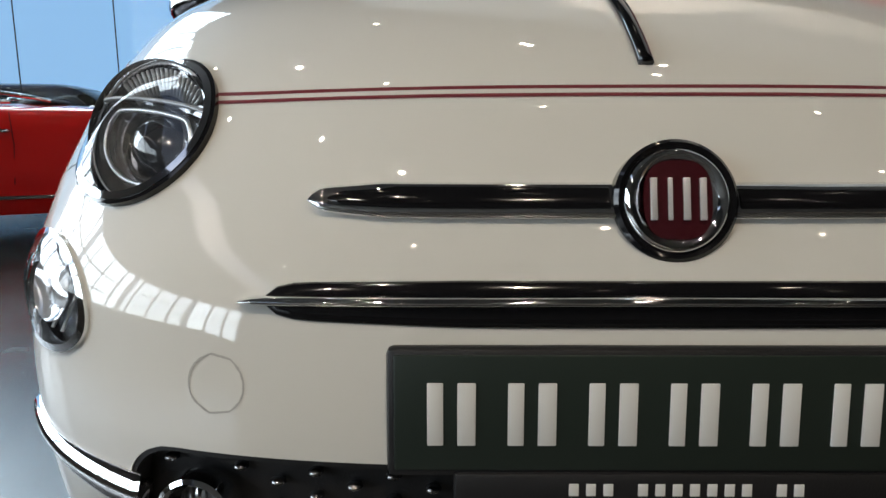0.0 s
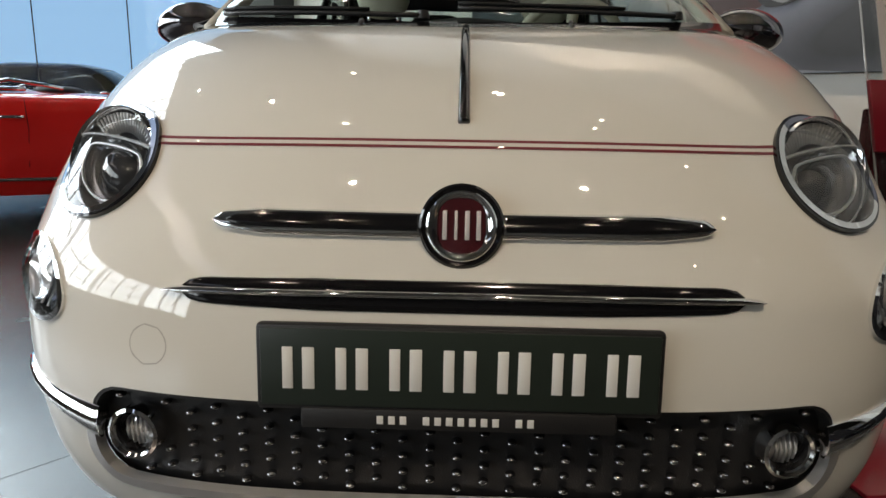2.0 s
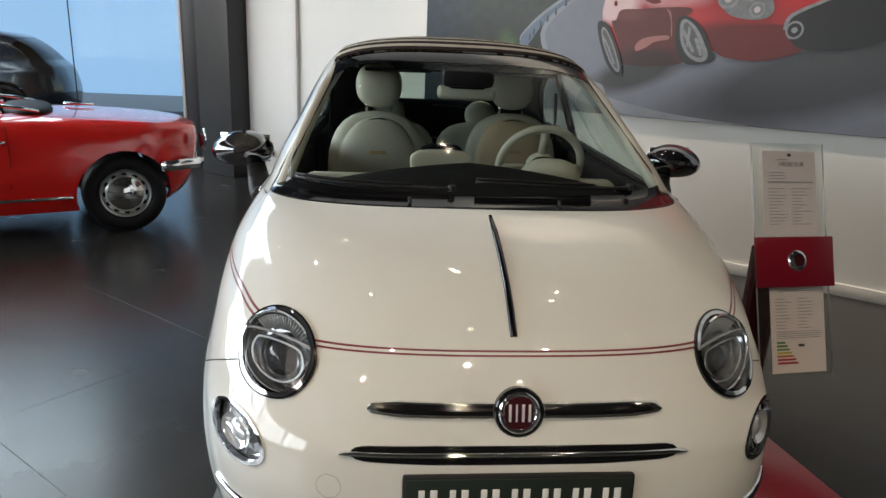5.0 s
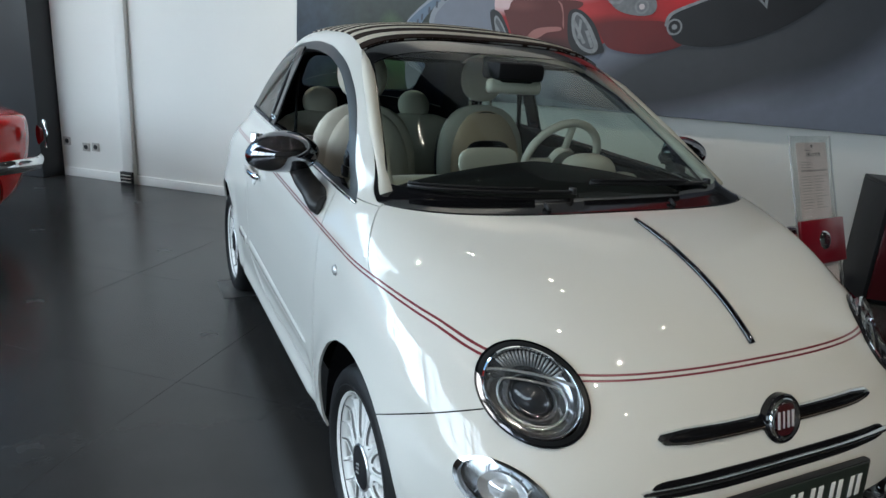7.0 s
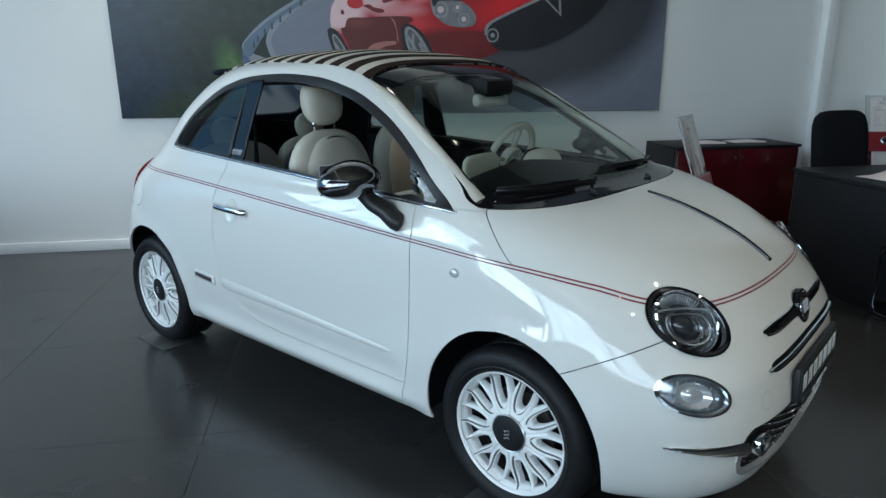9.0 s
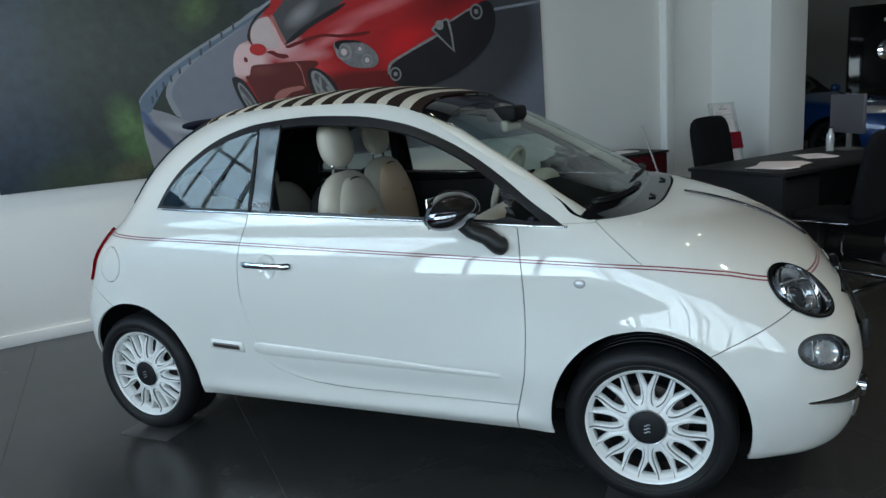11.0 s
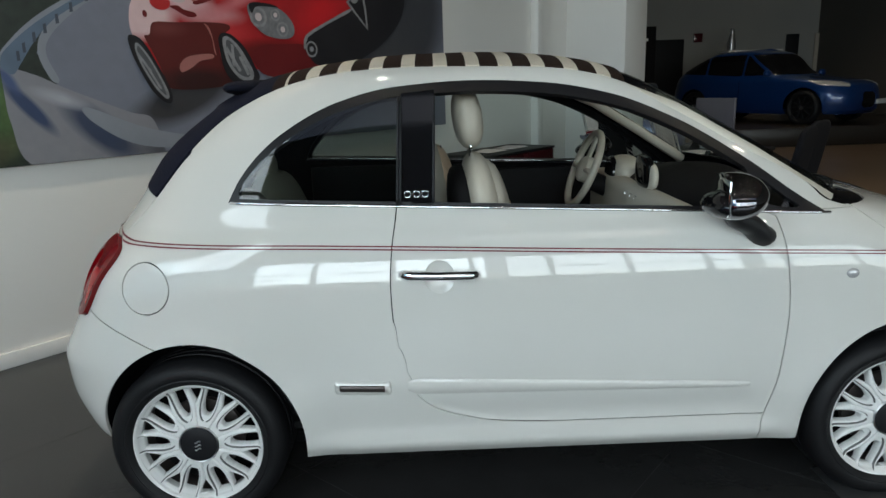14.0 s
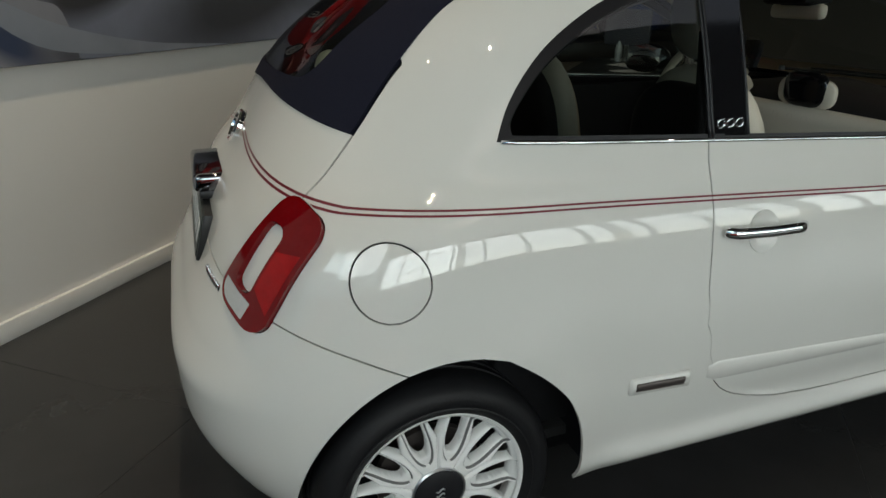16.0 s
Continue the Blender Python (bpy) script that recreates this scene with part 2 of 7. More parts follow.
def outline(z, u):
    """Right half of the outline (x <= 0) at height z; u from 0 (nose) over 1 and 2 (side) to 3 (tail)."""
    w, yf, ym, n = ramp(z, WIDTH), ramp(z, NOSE), ramp(z, NOSE_MID), ramp(z, NOSE_N)
    yr, ym2, n2 = ramp(z, TAIL), ramp(z, TAIL_MID), ramp(z, TAIL_N)
    a = np.clip(u, 0, 1) * math.pi / 2
    b = np.clip(3 - u, 0, 1) * math.pi / 2
    side = np.clip(u - 1, 0, 1)
    x1, y1 = w * np.sin(a) ** (2 / n), ym - (ym - yf) * np.cos(a) ** (2 / n)
    x2, y2 = w * np.sin(b) ** (2 / n2), ym2 + (yr - ym2) * np.cos(b) ** (2 / n2)
    x = np.where(u <= 1, x1, np.where(u >= 2, x2, w))
    y = np.where(u <= 1, y1, np.where(u >= 2, y2, ym + (ym2 - ym) * side))
    # the wheel arches swell a little, and the sill stands out under the door
    for yc in (AXLE_F, AXLE_R):
        r = np.hypot(y - yc, z - HUB_Z)
        x = x + 0.014 * np.exp(-((r - 0.345) / 0.06) ** 2) * (x > 0.6)
    rear = ramp(z, [(0.20, 0.90), (0.335, 1.20), (0.347, 1.32), (0.365, 1.41), (0.39, 1.49), (0.43, 1.56), (0.517, 1.609), (0.60, 1.62)])
    along = np.clip((y - 0.30) / 0.2, 0, 1) * np.clip((2.0 - y) / 0.2, 0, 1)
    sill = np.exp(-((z - 0.272) / 0.040) ** 2) * along
    hollow = np.exp(-((z - 0.375) / 0.040) ** 2) * np.clip((y - 0.46) / 0.06, 0, 1) * np.clip((rear - y) / 0.05, 0, 1)
    x = x + (0.024 * sill - 0.006 * hollow) * (x > 0.6)
    return -x, y


def shell_grid():
    ua = np.concatenate([np.linspace(0, 1, 56), 1 + np.linspace(0, 1, 72)[1:], 2 + np.linspace(0, 1, 48)[1:]])
    za = np.concatenate([np.linspace(0.16, 0.97, 110), np.linspace(0.97, 1.02, 26)[1:], np.linspace(1.02, 1.45, 56)[1:], TOP - (TOP - 1.45) * np.linspace(1, 0, 30)[1:] ** 2])
    Z, U = np.meshgrid(za, ua, indexing="ij")
    X, Y = outline(Z, U)
    V = np.stack([X, Y, Z], -1)
    du, dz = np.gradient(V, axis=1), np.gradient(V, axis=0)
    N = np.cross(dz, du)
    N /= np.maximum(np.linalg.norm(N, axis=-1, keepdims=True), 1e-9)
    N[..., 0] = np.where(U < 1e-6, 0, N[..., 0])
    N[..., 0] = np.where(U > 3 - 1e-6, 0, N[..., 0])
    N[-1] = (0, 0, 1)
    N /= np.maximum(np.linalg.norm(N, axis=-1, keepdims=True), 1e-9)
    a, b = V.shape[:2]
    idx = np.arange(a * b).reshape(a, b)
    q = np.stack([idx[:-1, :-1], idx[:-1, 1:], idx[1:, 1:], idx[1:, :-1]], -1).reshape(-1, 4)
    T = np.concatenate([q[:, [0, 2, 1]], q[:, [0, 3, 2]]])
    return V.reshape(-1, 3), N.reshape(-1, 3), T


def clip(mesh, g):
    """The piece of a triangle mesh (V, N, T) on which g(V) >= 0, cut cleanly along g = 0."""
    V, N, T = mesh
    d = g(V)
    inside = d >= 0
    k = inside[T].sum(1)
    keep = T[k == 3]
    out = [keep]
    mixed = T[(k == 1) | (k == 2)]
    if len(mixed):
        km = inside[mixed].sum(1)
        lone = np.where(km == 1, np.argmax(inside[mixed], 1), np.argmin(inside[mixed], 1))
        r = np.arange(len(mixed))
        A, B, C = mixed[r, lone], mixed[r, (lone + 1) % 3], mixed[r, (lone + 2) % 3]
        edges = np.concatenate([np.stack([A, B], 1), np.stack([A, C], 1)])
        key, inv = np.unique(np.sort(edges, 1), axis=0, return_inverse=True)
        inv = inv.reshape(-1)
        t = (d[key[:, 0]] / (d[key[:, 0]] - d[key[:, 1]]))[:, None]
        nv = V[key[:, 0]] * (1 - t) + V[key[:, 1]] * t
        nn = N[key[:, 0]] * (1 - t) + N[key[:, 1]] * t
        nn /= np.maximum(np.linalg.norm(nn, axis=1, keepdims=True), 1e-9)
        base = len(V)
        P, Q = base + inv[:len(mixed)], base + inv[len(mixed):]
        V, N = np.concatenate([V, nv]), np.concatenate([N, nn])
        one, two = km == 1, km == 2
        out += [np.stack([A, P, Q], 1)[one], np.stack([P, B, C], 1)[two], np.stack([P, C, Q], 1)[two]]
    T = np.concatenate(out)
    used, inv = np.unique(T, return_inverse=True)
    return V[used], N[used], inv.reshape(-1, 3)


def band(mesh, f, lo, hi):
    """The strip of a mesh on which lo <= f <= hi."""
    return clip(clip(mesh, lambda V: f(V) - lo), lambda V: hi - f(V))


def clip_all(mesh, *gs):
    for g in gs:
        mesh = clip(mesh, g)
    return mesh


def mirrored(mesh):
    V, N, T = mesh
    s_ = np.array([-1, 1, 1])
    return V * s_, N * s_, T[:, ::-1]


def joined(a, b):
    return np.concatenate([a[0], b[0]]), np.concatenate([a[1], b[1]]), np.concatenate([a[2], b[2] + len(a[0])])


def skin(name, mesh, mat, parent, label="", offset=0.0, thick=0.0):
    """A panel of the car's skin, moved along its normals by offset; thick > 0 gives it a rim folded inwards."""
    V, N, T = mesh
    W = V + N * offset
    if thick:
        e = np.sort(np.concatenate([T[:, [0, 1]], T[:, [1, 2]], T[:, [2, 0]]]), 1)
        key, cnt = np.unique(e, axis=0, return_counts=True)
        rim = {tuple(k) for k in key[cnt == 1]}
        full = [(a, b) for t in T for a, b in ((t[0], t[1]), (t[1], t[2]), (t[2], t[0])) if (min(a, b), max(a, b)) in rim]
        ids = sorted({i for p in full for i in p})
        top = {v: len(W) + i for i, v in enumerate(ids)}
        low = {v: len(W) + len(ids) + i for i, v in enumerate(ids)}
        W2 = np.concatenate([W, W[ids], W[ids] - N[ids] * thick])
        faces = [tuple(t) for t in T] + [(top[b], top[a], low[a], low[b]) for a, b in full]
        return mesh_object(name, W2, faces, mat, parent, label)
    return mesh_object(name, W, T, mat, parent, label, normals=N)


HALF = shell_grid()


# ---- room: plan with the long wall running at an angle behind the car ----
WALL_A = math.atan(0.85)
WD = Vector((math.cos(WALL_A), -math.sin(WALL_A), 0))
WN = Vector((-math.sin(WALL_A), -math.cos(WALL_A), 0))
W0 = Vector((0, 4.39, 0))
WALL = Matrix.Translation(W0) @ Matrix(((WD.x, -WN.x, 0, 0), (WD.y, -WN.y, 0, 0), (0, 0, 1, 0), (0, 0, 0, 1)))

# ---- floor of large tiles laid along the wall, with fine joints ----
GROUT = material("grout", (0.045, 0.044, 0.043), 0.8, vary=0.2)
tagged(box("floor", -14, 20, -16, 14, -0.2, -0.0012, GROUT, bevel=0), "dark grey polished stone tile floor of a showroom", "floor", kind="structure")
floor = bpy.data.objects["floor"]
PITCH = 1.05
tile_mesh = None
far_v, far_f = [], []
for a in range(-18, 22):
    for b in range(-6, 20):
        c = W0 + WD * (-0.05 + PITCH * (a + 0.5) + 0.16) + WN * (0.02 + PITCH * (b + 0.5))
        if not (-10.5 < c.x < 18 and -10.5 < c.y < 9):
            continue
        if -4.2 < c.x < 4 and -3 < c.y < 6.5:
            if tile_mesh is None:
                tile_mesh = part("tile", bm_box(bmesh.new(), -PITCH / 2 + 0.001, PITCH / 2 - 0.001, -PITCH / 2 + 0.001, PITCH / 2 - 0.001, -0.006, 0.0, 0.0006, segments=1), FLOOR_TILE, floor)
                o = tile_mesh
            else:
                o = new("tile", tile_mesh.data)
                o.parent = floor
            o.matrix_basis = Matrix.Translation(c) @ Matrix.Rotation(-WALL_A, 4, "Z")
        else:
            n0 = len(far_v)
            h = PITCH / 2 - 0.001
            for p, q in ((-h, -h), (h, -h), (h, h), (-h, h)):
                far_v.append(c + WD * p + WN * q)
            far_f.append((n0 + 3, n0 + 2, n0 + 1, n0))
ft = mesh_object("far_tiles", far_v, far_f, FLOOR_TILE, floor, smooth=False)
tagged(ft, kind="stuff")

# unseen ceiling coloured near black, for dark reflections in chrome and glass
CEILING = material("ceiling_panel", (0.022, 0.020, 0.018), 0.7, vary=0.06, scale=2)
WALL_GREY = material("far_wall_grey", (0.36, 0.35, 0.32), 0.7, vary=0.05, scale=1.2)
# warm wall colour darkened for the dim hall, used on unseen walls
WALL_DARKENED = material("darkened_wall", (0.10, 0.09, 0.078), 0.7, vary=0.08, scale=1.5)
WALL_WARM = material("warm_wall", (0.50, 0.44, 0.36), 0.7, vary=0.06, scale=1.5)
MULLION = material("mullion_white", (0.55, 0.56, 0.57), 0.4, vary=0.04)
ANTHRACITE = material("anthracite_panel", (0.030, 0.032, 0.036), 0.45, vary=0.12, scale=3)
PANE = glass("pane", (0.90, 0.95, 0.97), 0.004)
tagged(box("ceiling", -6.2, 20, -16, 14, 6.5, 6.7, CEILING, bevel=0), "unseen showroom ceiling with downlights, coloured near black", "ceiling", kind="structure")
wall = tagged(box("wall_mural", -2.45, 6.95, 0, 0.25, 0, 6.5, PAINT_WALL, bevel=0, m=WALL), "white plastered showroom wall with a low skirting", "wall", kind="structure")
tagged(box("skirting", -2.43, 6.94, -0.022, 0.0, 0.0, 0.085, PAINT_WALL, bevel=0.003, m=WALL), "white painted skirting board along the wall", "skirting", kind="structure")
tagged(box("duct", -1.72, -1.60, -0.05, -0.001, 0.0, 6.5, PAINT_WALL, bevel=0.006, m=WALL), "white boxed-in cable duct on the wall", "duct", kind="structure")
tagged(box("column_edge", 6.16, 6.27, -0.10, -0.001, 0.0, 6.5, PAINT_WALL, bevel=0.01, m=WALL), "narrow white pilaster on the wall", "pilaster", kind="structure")
tagged(box("column", 6.95, 7.52, -0.73, 0.25, 0.0, 6.5, PAINT_WALL, bevel=0.01, m=WALL), "square white plastered column", "column", kind="structure")
tagged(box("dark_column", -3.05, -2.46, -0.25, 0.35, 0.0, 6.5, ANTHRACITE, bevel=0.01, m=WALL), "dark anthracite clad column", "column", kind="structure")
tagged(box("wall_south", -10, 20, -10.2, -10, 0, 6.5, WALL_DARKENED, bevel=0), "unseen wall, its brown darkened for a dim hall", "wall", kind="structure")
tagged(box("wall_east", 17.5, 17.7, -16, 6, 0, 6.5, WALL_GREY, bevel=0), "grey far wall of the hall", "wall", kind="structure")
tagged(box("wall_hall_north", 6.2, 17.5, 1.6, 1.8, 0, 6.5, WALL_GREY, bevel=0), "plain grey wall", "wall", kind="structure")
tagged(box("wall_southeast", -10, 20, -16.2, -16, 0, 6.5, WALL_DARKENED, bevel=0), "unseen wall, its brown darkened for a dim hall", "wall", kind="structure")
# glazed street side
tagged(box("wall_street_low", -7.3, -7.1, -10, 4.4, 0, 1.1, WALL_DARKENED, bevel=0), "unseen low wall under the street glazing, its brown darkened", "wall", kind="structure")
tagged(box("wall_street_high", -7.3, -7.1, -9.6, 4.4, 3.75, 6.5, WALL_DARKENED, bevel=0), "unseen wall above the street glazing, its brown darkened for a dim hall", "wall", kind="structure")
tagged(box("wall_street_end", -7.3, -7.1, -10, -9.6, 1.1, 6.5, WALL_DARKENED, bevel=0), "unseen wall, its brown darkened for a dim hall", "wall", kind="structure")
for k in range(14):
    y_ = -9.16 + 1.02 * k
    tagged(box("mullion", -7.26, -7.14, y_ - 0.035, y_ + 0.035, 1.1, 3.75, MULLION, bevel=0.005), "white window mullion", "mullion", group="street window mullions", kind="structure")
for z_ in (1.14, 1.98, 2.85, 3.71):
    tagged(box("transom", -7.25, -7.15, -9.6, 4.4, z_ - 0.03, z_ + 0.03, MULLION, bevel=0.005), "white window transom", "transom", group="street window transoms", kind="structure")
# bars of the high windows
for name_, at_, to_, sx_, sy_, w_ in HIGH:
    H_ = look(at_, to_)
    for k in range(1, int(sx_ / 0.62)):
        q = -sx_ / 2 + sx_ * k / int(sx_ / 0.62)
        tagged(box("mullion", q - 0.028, q + 0.028, -sy_ / 2, sy_ / 2, -0.20, -0.12, MULLION, bevel=0.004, m=H_), "white mullion of a high window", "mullion", group="high window mullions", kind="structure")
    for k in range(1, int(sy_ / 0.85)):
        q = -sy_ / 2 + sy_ * k / int(sy_ / 0.85)
        tagged(box("transom", -sx_ / 2, sx_ / 2, q - 0.030, q + 0.030, -0.19, -0.13, MULLION, bevel=0.004, m=H_), "white transom of a high window", "transom", group="high window transoms", kind="structure")
# glazing beside the red car
GL = Matrix.Translation((-2.45, 6.55, 0)) @ Matrix.Rotation(radians(168), 4, "Z")
win = tagged(new("window_north"), "tall frameless showroom glazing", "window", kind="structure")
for k in range(5):
    pn = part("pane", bm_box(bmesh.new(), 0.34 + 1.42 * k, 1.75 + 1.42 * k, -0.006, 0.006, 0.0, 6.5, 0, GL), PANE, win, smooth=False)
    pn.visible_shadow = False
    part("joint", bm_box(bmesh.new(), 1.752 + 1.42 * k, 1.758 + 1.42 * k, -0.008, 0.008, 0.0, 6.5, 0, GL), DARK_MAT, win)
part("frame", bm_box(bmesh.new(), 0.0, 0.10, -0.08, 0.08, 0.0, 6.5, 0.004, GL), ANTHRACITE, win)
part("frame_edge", bm_box(bmesh.new(), 0.29, 0.33, -0.05, 0.05, 0.0, 6.5, 0.004, GL), MULLION, win)
part("frame_reveal", bm_box(bmesh.new(), 0.10, 0.29, 0.0, 0.04, 0.0, 6.5, 0.004, GL), ANTHRACITE, win)
tagged(box("pavement", -16, 1, 9.0, 24, -0.3, -0.05, WALL_GREY, bevel=0), "grey paved yard outside the glazing", "pavement", kind="structure")
# glowing sheet added in place of daylight beyond the glazing
OUTSIDE = material("outside_glow", (0.30, 0.49, 0.72), 0.9, emit=0.72)
tagged(box("backdrop", -34, 10, 20, 20.1, -1, 13, OUTSIDE, bevel=0), "glowing pale bluish sheet in place of daylight outside", "backdrop", kind="structure")

SOCKET = material("socket_grey", (0.42, 0.40, 0.37), 0.5, vary=0.08)
for q, z_ in ((-2.38, 0.34), (-2.16, 0.30), (-2.05, 0.31)):
    so = tagged(new("wall_socket"), "small grey wall socket above the skirting", "socket", "wall sockets")
    so.matrix_basis = WALL @ Matrix.Translation((q, 0, z_))
    part("plate", bm_box(bmesh.new(), -0.04, 0.04, -0.012, -0.001, -0.04, 0.04, 0.004), SOCKET, so)
    lathe("well", [(0.0, 0.004), (0.020, 0.002), (0.024, -0.001)], DARK_MAT, so, axis="y", m=Matrix.Translation((0, -0.0125, 0)), n=16)
box_ = tagged(new("floor_vent"), "dark slotted box at the foot of the duct", "vent")
box_.matrix_basis = WALL @ Matrix.Translation((-1.66, -0.055, 0))
part("body", bm_box(bmesh.new(), -0.065, 0.065, -0.03, 0.003, 0.0, 0.12, 0.004), DARK_MAT, box_)
for k in range(3):
    part("slat", bm_box(bmesh.new(), -0.055, 0.055, -0.036, -0.029, 0.022 + 0.032 * k, 0.032 + 0.032 * k, 0.002), SOCKET, box_)

# downlights
HOUSING = material("downlight_ring", (0.6, 0.6, 0.6), 0.3, 0.8, vary=0.05)
GLOW = material("lamp_glow", (1.0, 0.86, 0.68), 0.5, emit=90)
dl = None
for a in range(8):
    for b in range(7):
        x_, y_ = -5.0 + 1.7 * a + 0.35 * (b % 2), -6.5 + 1.75 * b
        if (a + b) % 2 or (Vector((x_, y_, 0)) - W0).dot(WN) < 0.4:
            continue
        if dl is None:
            dl = tagged(new("downlight"), "small round recessed ceiling downlight", "lamp", "ceiling downlights")
            lathe("ring", [(0.045, 0.004), (0.075, -0.006), (0.085, -0.002), (0.085, 0.02)], HOUSING, dl, axis="z", n=24)
            lathe("bulb", [(0.0, 0.001), (0.045, 0.001)], GLOW, dl, axis="z", n=20)
            dl.matrix_basis = Matrix.Translation((x_, y_, 6.485))
        else:
            copy_thing(dl, Matrix.Translation((x_, y_, 6.485)))
# housings for the two added wall lamps
for lamp_ in SPOTS[6:8]:
    copy_thing(dl, Matrix.Translation((lamp_[0], lamp_[1], 6.485)))

# ---- mural: a printed picture, flat shapes on one board ----
def print_mat(name, color, vary=0.15, scale=3.0):
    return material(name, color, 0.45, vary=vary, scale=scale)


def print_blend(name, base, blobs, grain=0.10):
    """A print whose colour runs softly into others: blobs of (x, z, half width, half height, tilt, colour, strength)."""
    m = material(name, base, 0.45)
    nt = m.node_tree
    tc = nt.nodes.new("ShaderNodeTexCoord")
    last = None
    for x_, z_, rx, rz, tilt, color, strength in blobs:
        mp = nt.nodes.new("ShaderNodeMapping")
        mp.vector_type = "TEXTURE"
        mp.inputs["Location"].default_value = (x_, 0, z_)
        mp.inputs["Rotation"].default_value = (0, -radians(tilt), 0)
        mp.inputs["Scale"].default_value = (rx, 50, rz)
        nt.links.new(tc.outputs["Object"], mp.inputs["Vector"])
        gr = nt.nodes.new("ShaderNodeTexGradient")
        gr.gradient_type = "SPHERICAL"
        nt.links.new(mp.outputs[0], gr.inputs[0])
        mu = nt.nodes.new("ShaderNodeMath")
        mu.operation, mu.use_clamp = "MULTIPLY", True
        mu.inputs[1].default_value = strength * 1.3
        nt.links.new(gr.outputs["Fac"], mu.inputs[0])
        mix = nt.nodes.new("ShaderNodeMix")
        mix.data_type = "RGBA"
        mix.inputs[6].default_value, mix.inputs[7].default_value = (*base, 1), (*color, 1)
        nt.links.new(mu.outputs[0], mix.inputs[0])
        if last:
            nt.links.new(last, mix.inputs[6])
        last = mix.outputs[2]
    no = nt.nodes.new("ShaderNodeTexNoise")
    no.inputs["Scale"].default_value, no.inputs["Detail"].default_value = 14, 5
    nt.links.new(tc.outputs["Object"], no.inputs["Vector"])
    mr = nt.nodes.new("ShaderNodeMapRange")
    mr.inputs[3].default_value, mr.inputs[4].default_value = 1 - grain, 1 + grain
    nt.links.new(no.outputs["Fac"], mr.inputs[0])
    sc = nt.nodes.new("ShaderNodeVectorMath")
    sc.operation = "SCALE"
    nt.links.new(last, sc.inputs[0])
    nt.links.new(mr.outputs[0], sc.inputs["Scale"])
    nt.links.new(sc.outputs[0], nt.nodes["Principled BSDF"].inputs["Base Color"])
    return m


P_FOREST = print_blend("print_forest", (0.017, 0.029, 0.046), [
    (1.25, 1.9, 0.95, 1.5, 0, (0.017, 0.024, 0.018), 2.0), (0.60, 1.13, 0.45, 0.22, 10, (0.030, 0.042, 0.024), 1.2),
    (0.98, 1.40, 0.16, 0.34, 15, (0.070, 0.125, 0.040), 1.2), (0.92, 1.14, 0.22, 0.10, 20, (0.085, 0.085, 0.040), 1.0),
    (1.55, 2.25, 0.22, 0.14, 35, (0.050, 0.085, 0.030), 0.9)], 0.75)
P_KERB = print_mat("print_pale", (0.22, 0.24, 0.28), 0.2, 6)
P_RAIL = print_mat("print_rail", (0.10, 0.14, 0.20), 0.25, 8)
P_GLEAM = print_mat("print_gleam", (0.30, 0.12, 0.11), 0.3, 5)
P_DEEP = print_mat("print_deep_red", (0.11, 0.008, 0.010), 0.3, 4)
P_DARK = print_mat("print_dark", (0.012, 0.012, 0.015), 0.3, 5)
P_SHADE = print_mat("print_shade", (0.050, 0.062, 0.085), 0.2, 3)
P_SILVER = print_mat("print_silver", (0.20, 0.205, 0.22), 0.5, 25)

P_MIRROR = print_mat("print_mirror", (0.36, 0.02, 0.022), 0.25, 12)
P_PALE = print_mat("print_pale_pink", (0.46, 0.40, 0.42), 0.15, 6)
P_LAMP = print_mat("print_lamp", (0.15, 0.155, 0.17), 0.5, 25)
P_RIM = print_mat("print_rim", (0.075, 0.08, 0.09), 0.4, 18)
# the picture's own highlights and shade, printed as soft colour blobs
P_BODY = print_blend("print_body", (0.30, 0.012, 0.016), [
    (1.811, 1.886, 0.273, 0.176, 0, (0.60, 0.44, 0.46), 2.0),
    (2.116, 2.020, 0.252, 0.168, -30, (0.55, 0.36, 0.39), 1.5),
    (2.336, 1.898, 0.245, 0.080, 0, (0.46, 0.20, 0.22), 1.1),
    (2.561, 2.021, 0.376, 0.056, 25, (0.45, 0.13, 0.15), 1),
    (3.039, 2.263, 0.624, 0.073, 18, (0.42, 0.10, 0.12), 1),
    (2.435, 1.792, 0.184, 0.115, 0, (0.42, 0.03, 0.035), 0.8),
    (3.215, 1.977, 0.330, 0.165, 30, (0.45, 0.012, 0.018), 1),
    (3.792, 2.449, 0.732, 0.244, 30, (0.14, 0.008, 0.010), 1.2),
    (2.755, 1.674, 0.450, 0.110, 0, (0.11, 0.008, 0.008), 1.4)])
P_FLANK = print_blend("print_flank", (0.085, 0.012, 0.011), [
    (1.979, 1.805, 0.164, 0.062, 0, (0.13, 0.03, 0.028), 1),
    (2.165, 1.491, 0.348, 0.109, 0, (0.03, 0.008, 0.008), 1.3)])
P_ROADWAY = print_blend("print_roadway", (0.165, 0.178, 0.225), [
    (4.084, 1.924, 0.858, 0.594, 50, (0.045, 0.048, 0.058), 1.8),
    (3.378, 1.459, 1.334, 0.348, 20, (0.05, 0.052, 0.06), 1.6),
    (2.063, 1.395, 0.473, 0.150, 20, (0.04, 0.04, 0.045), 1.6),
    (1.467, 2.056, 0.461, 0.213, 35, (0.20, 0.215, 0.27), 0.8)])
P_WINDSCREEN = print_blend("print_windscreen", (0.055, 0.058, 0.068), [
    (2.339, 2.214, 0.198, 0.079, 35, (0.20, 0.205, 0.23), 1)])
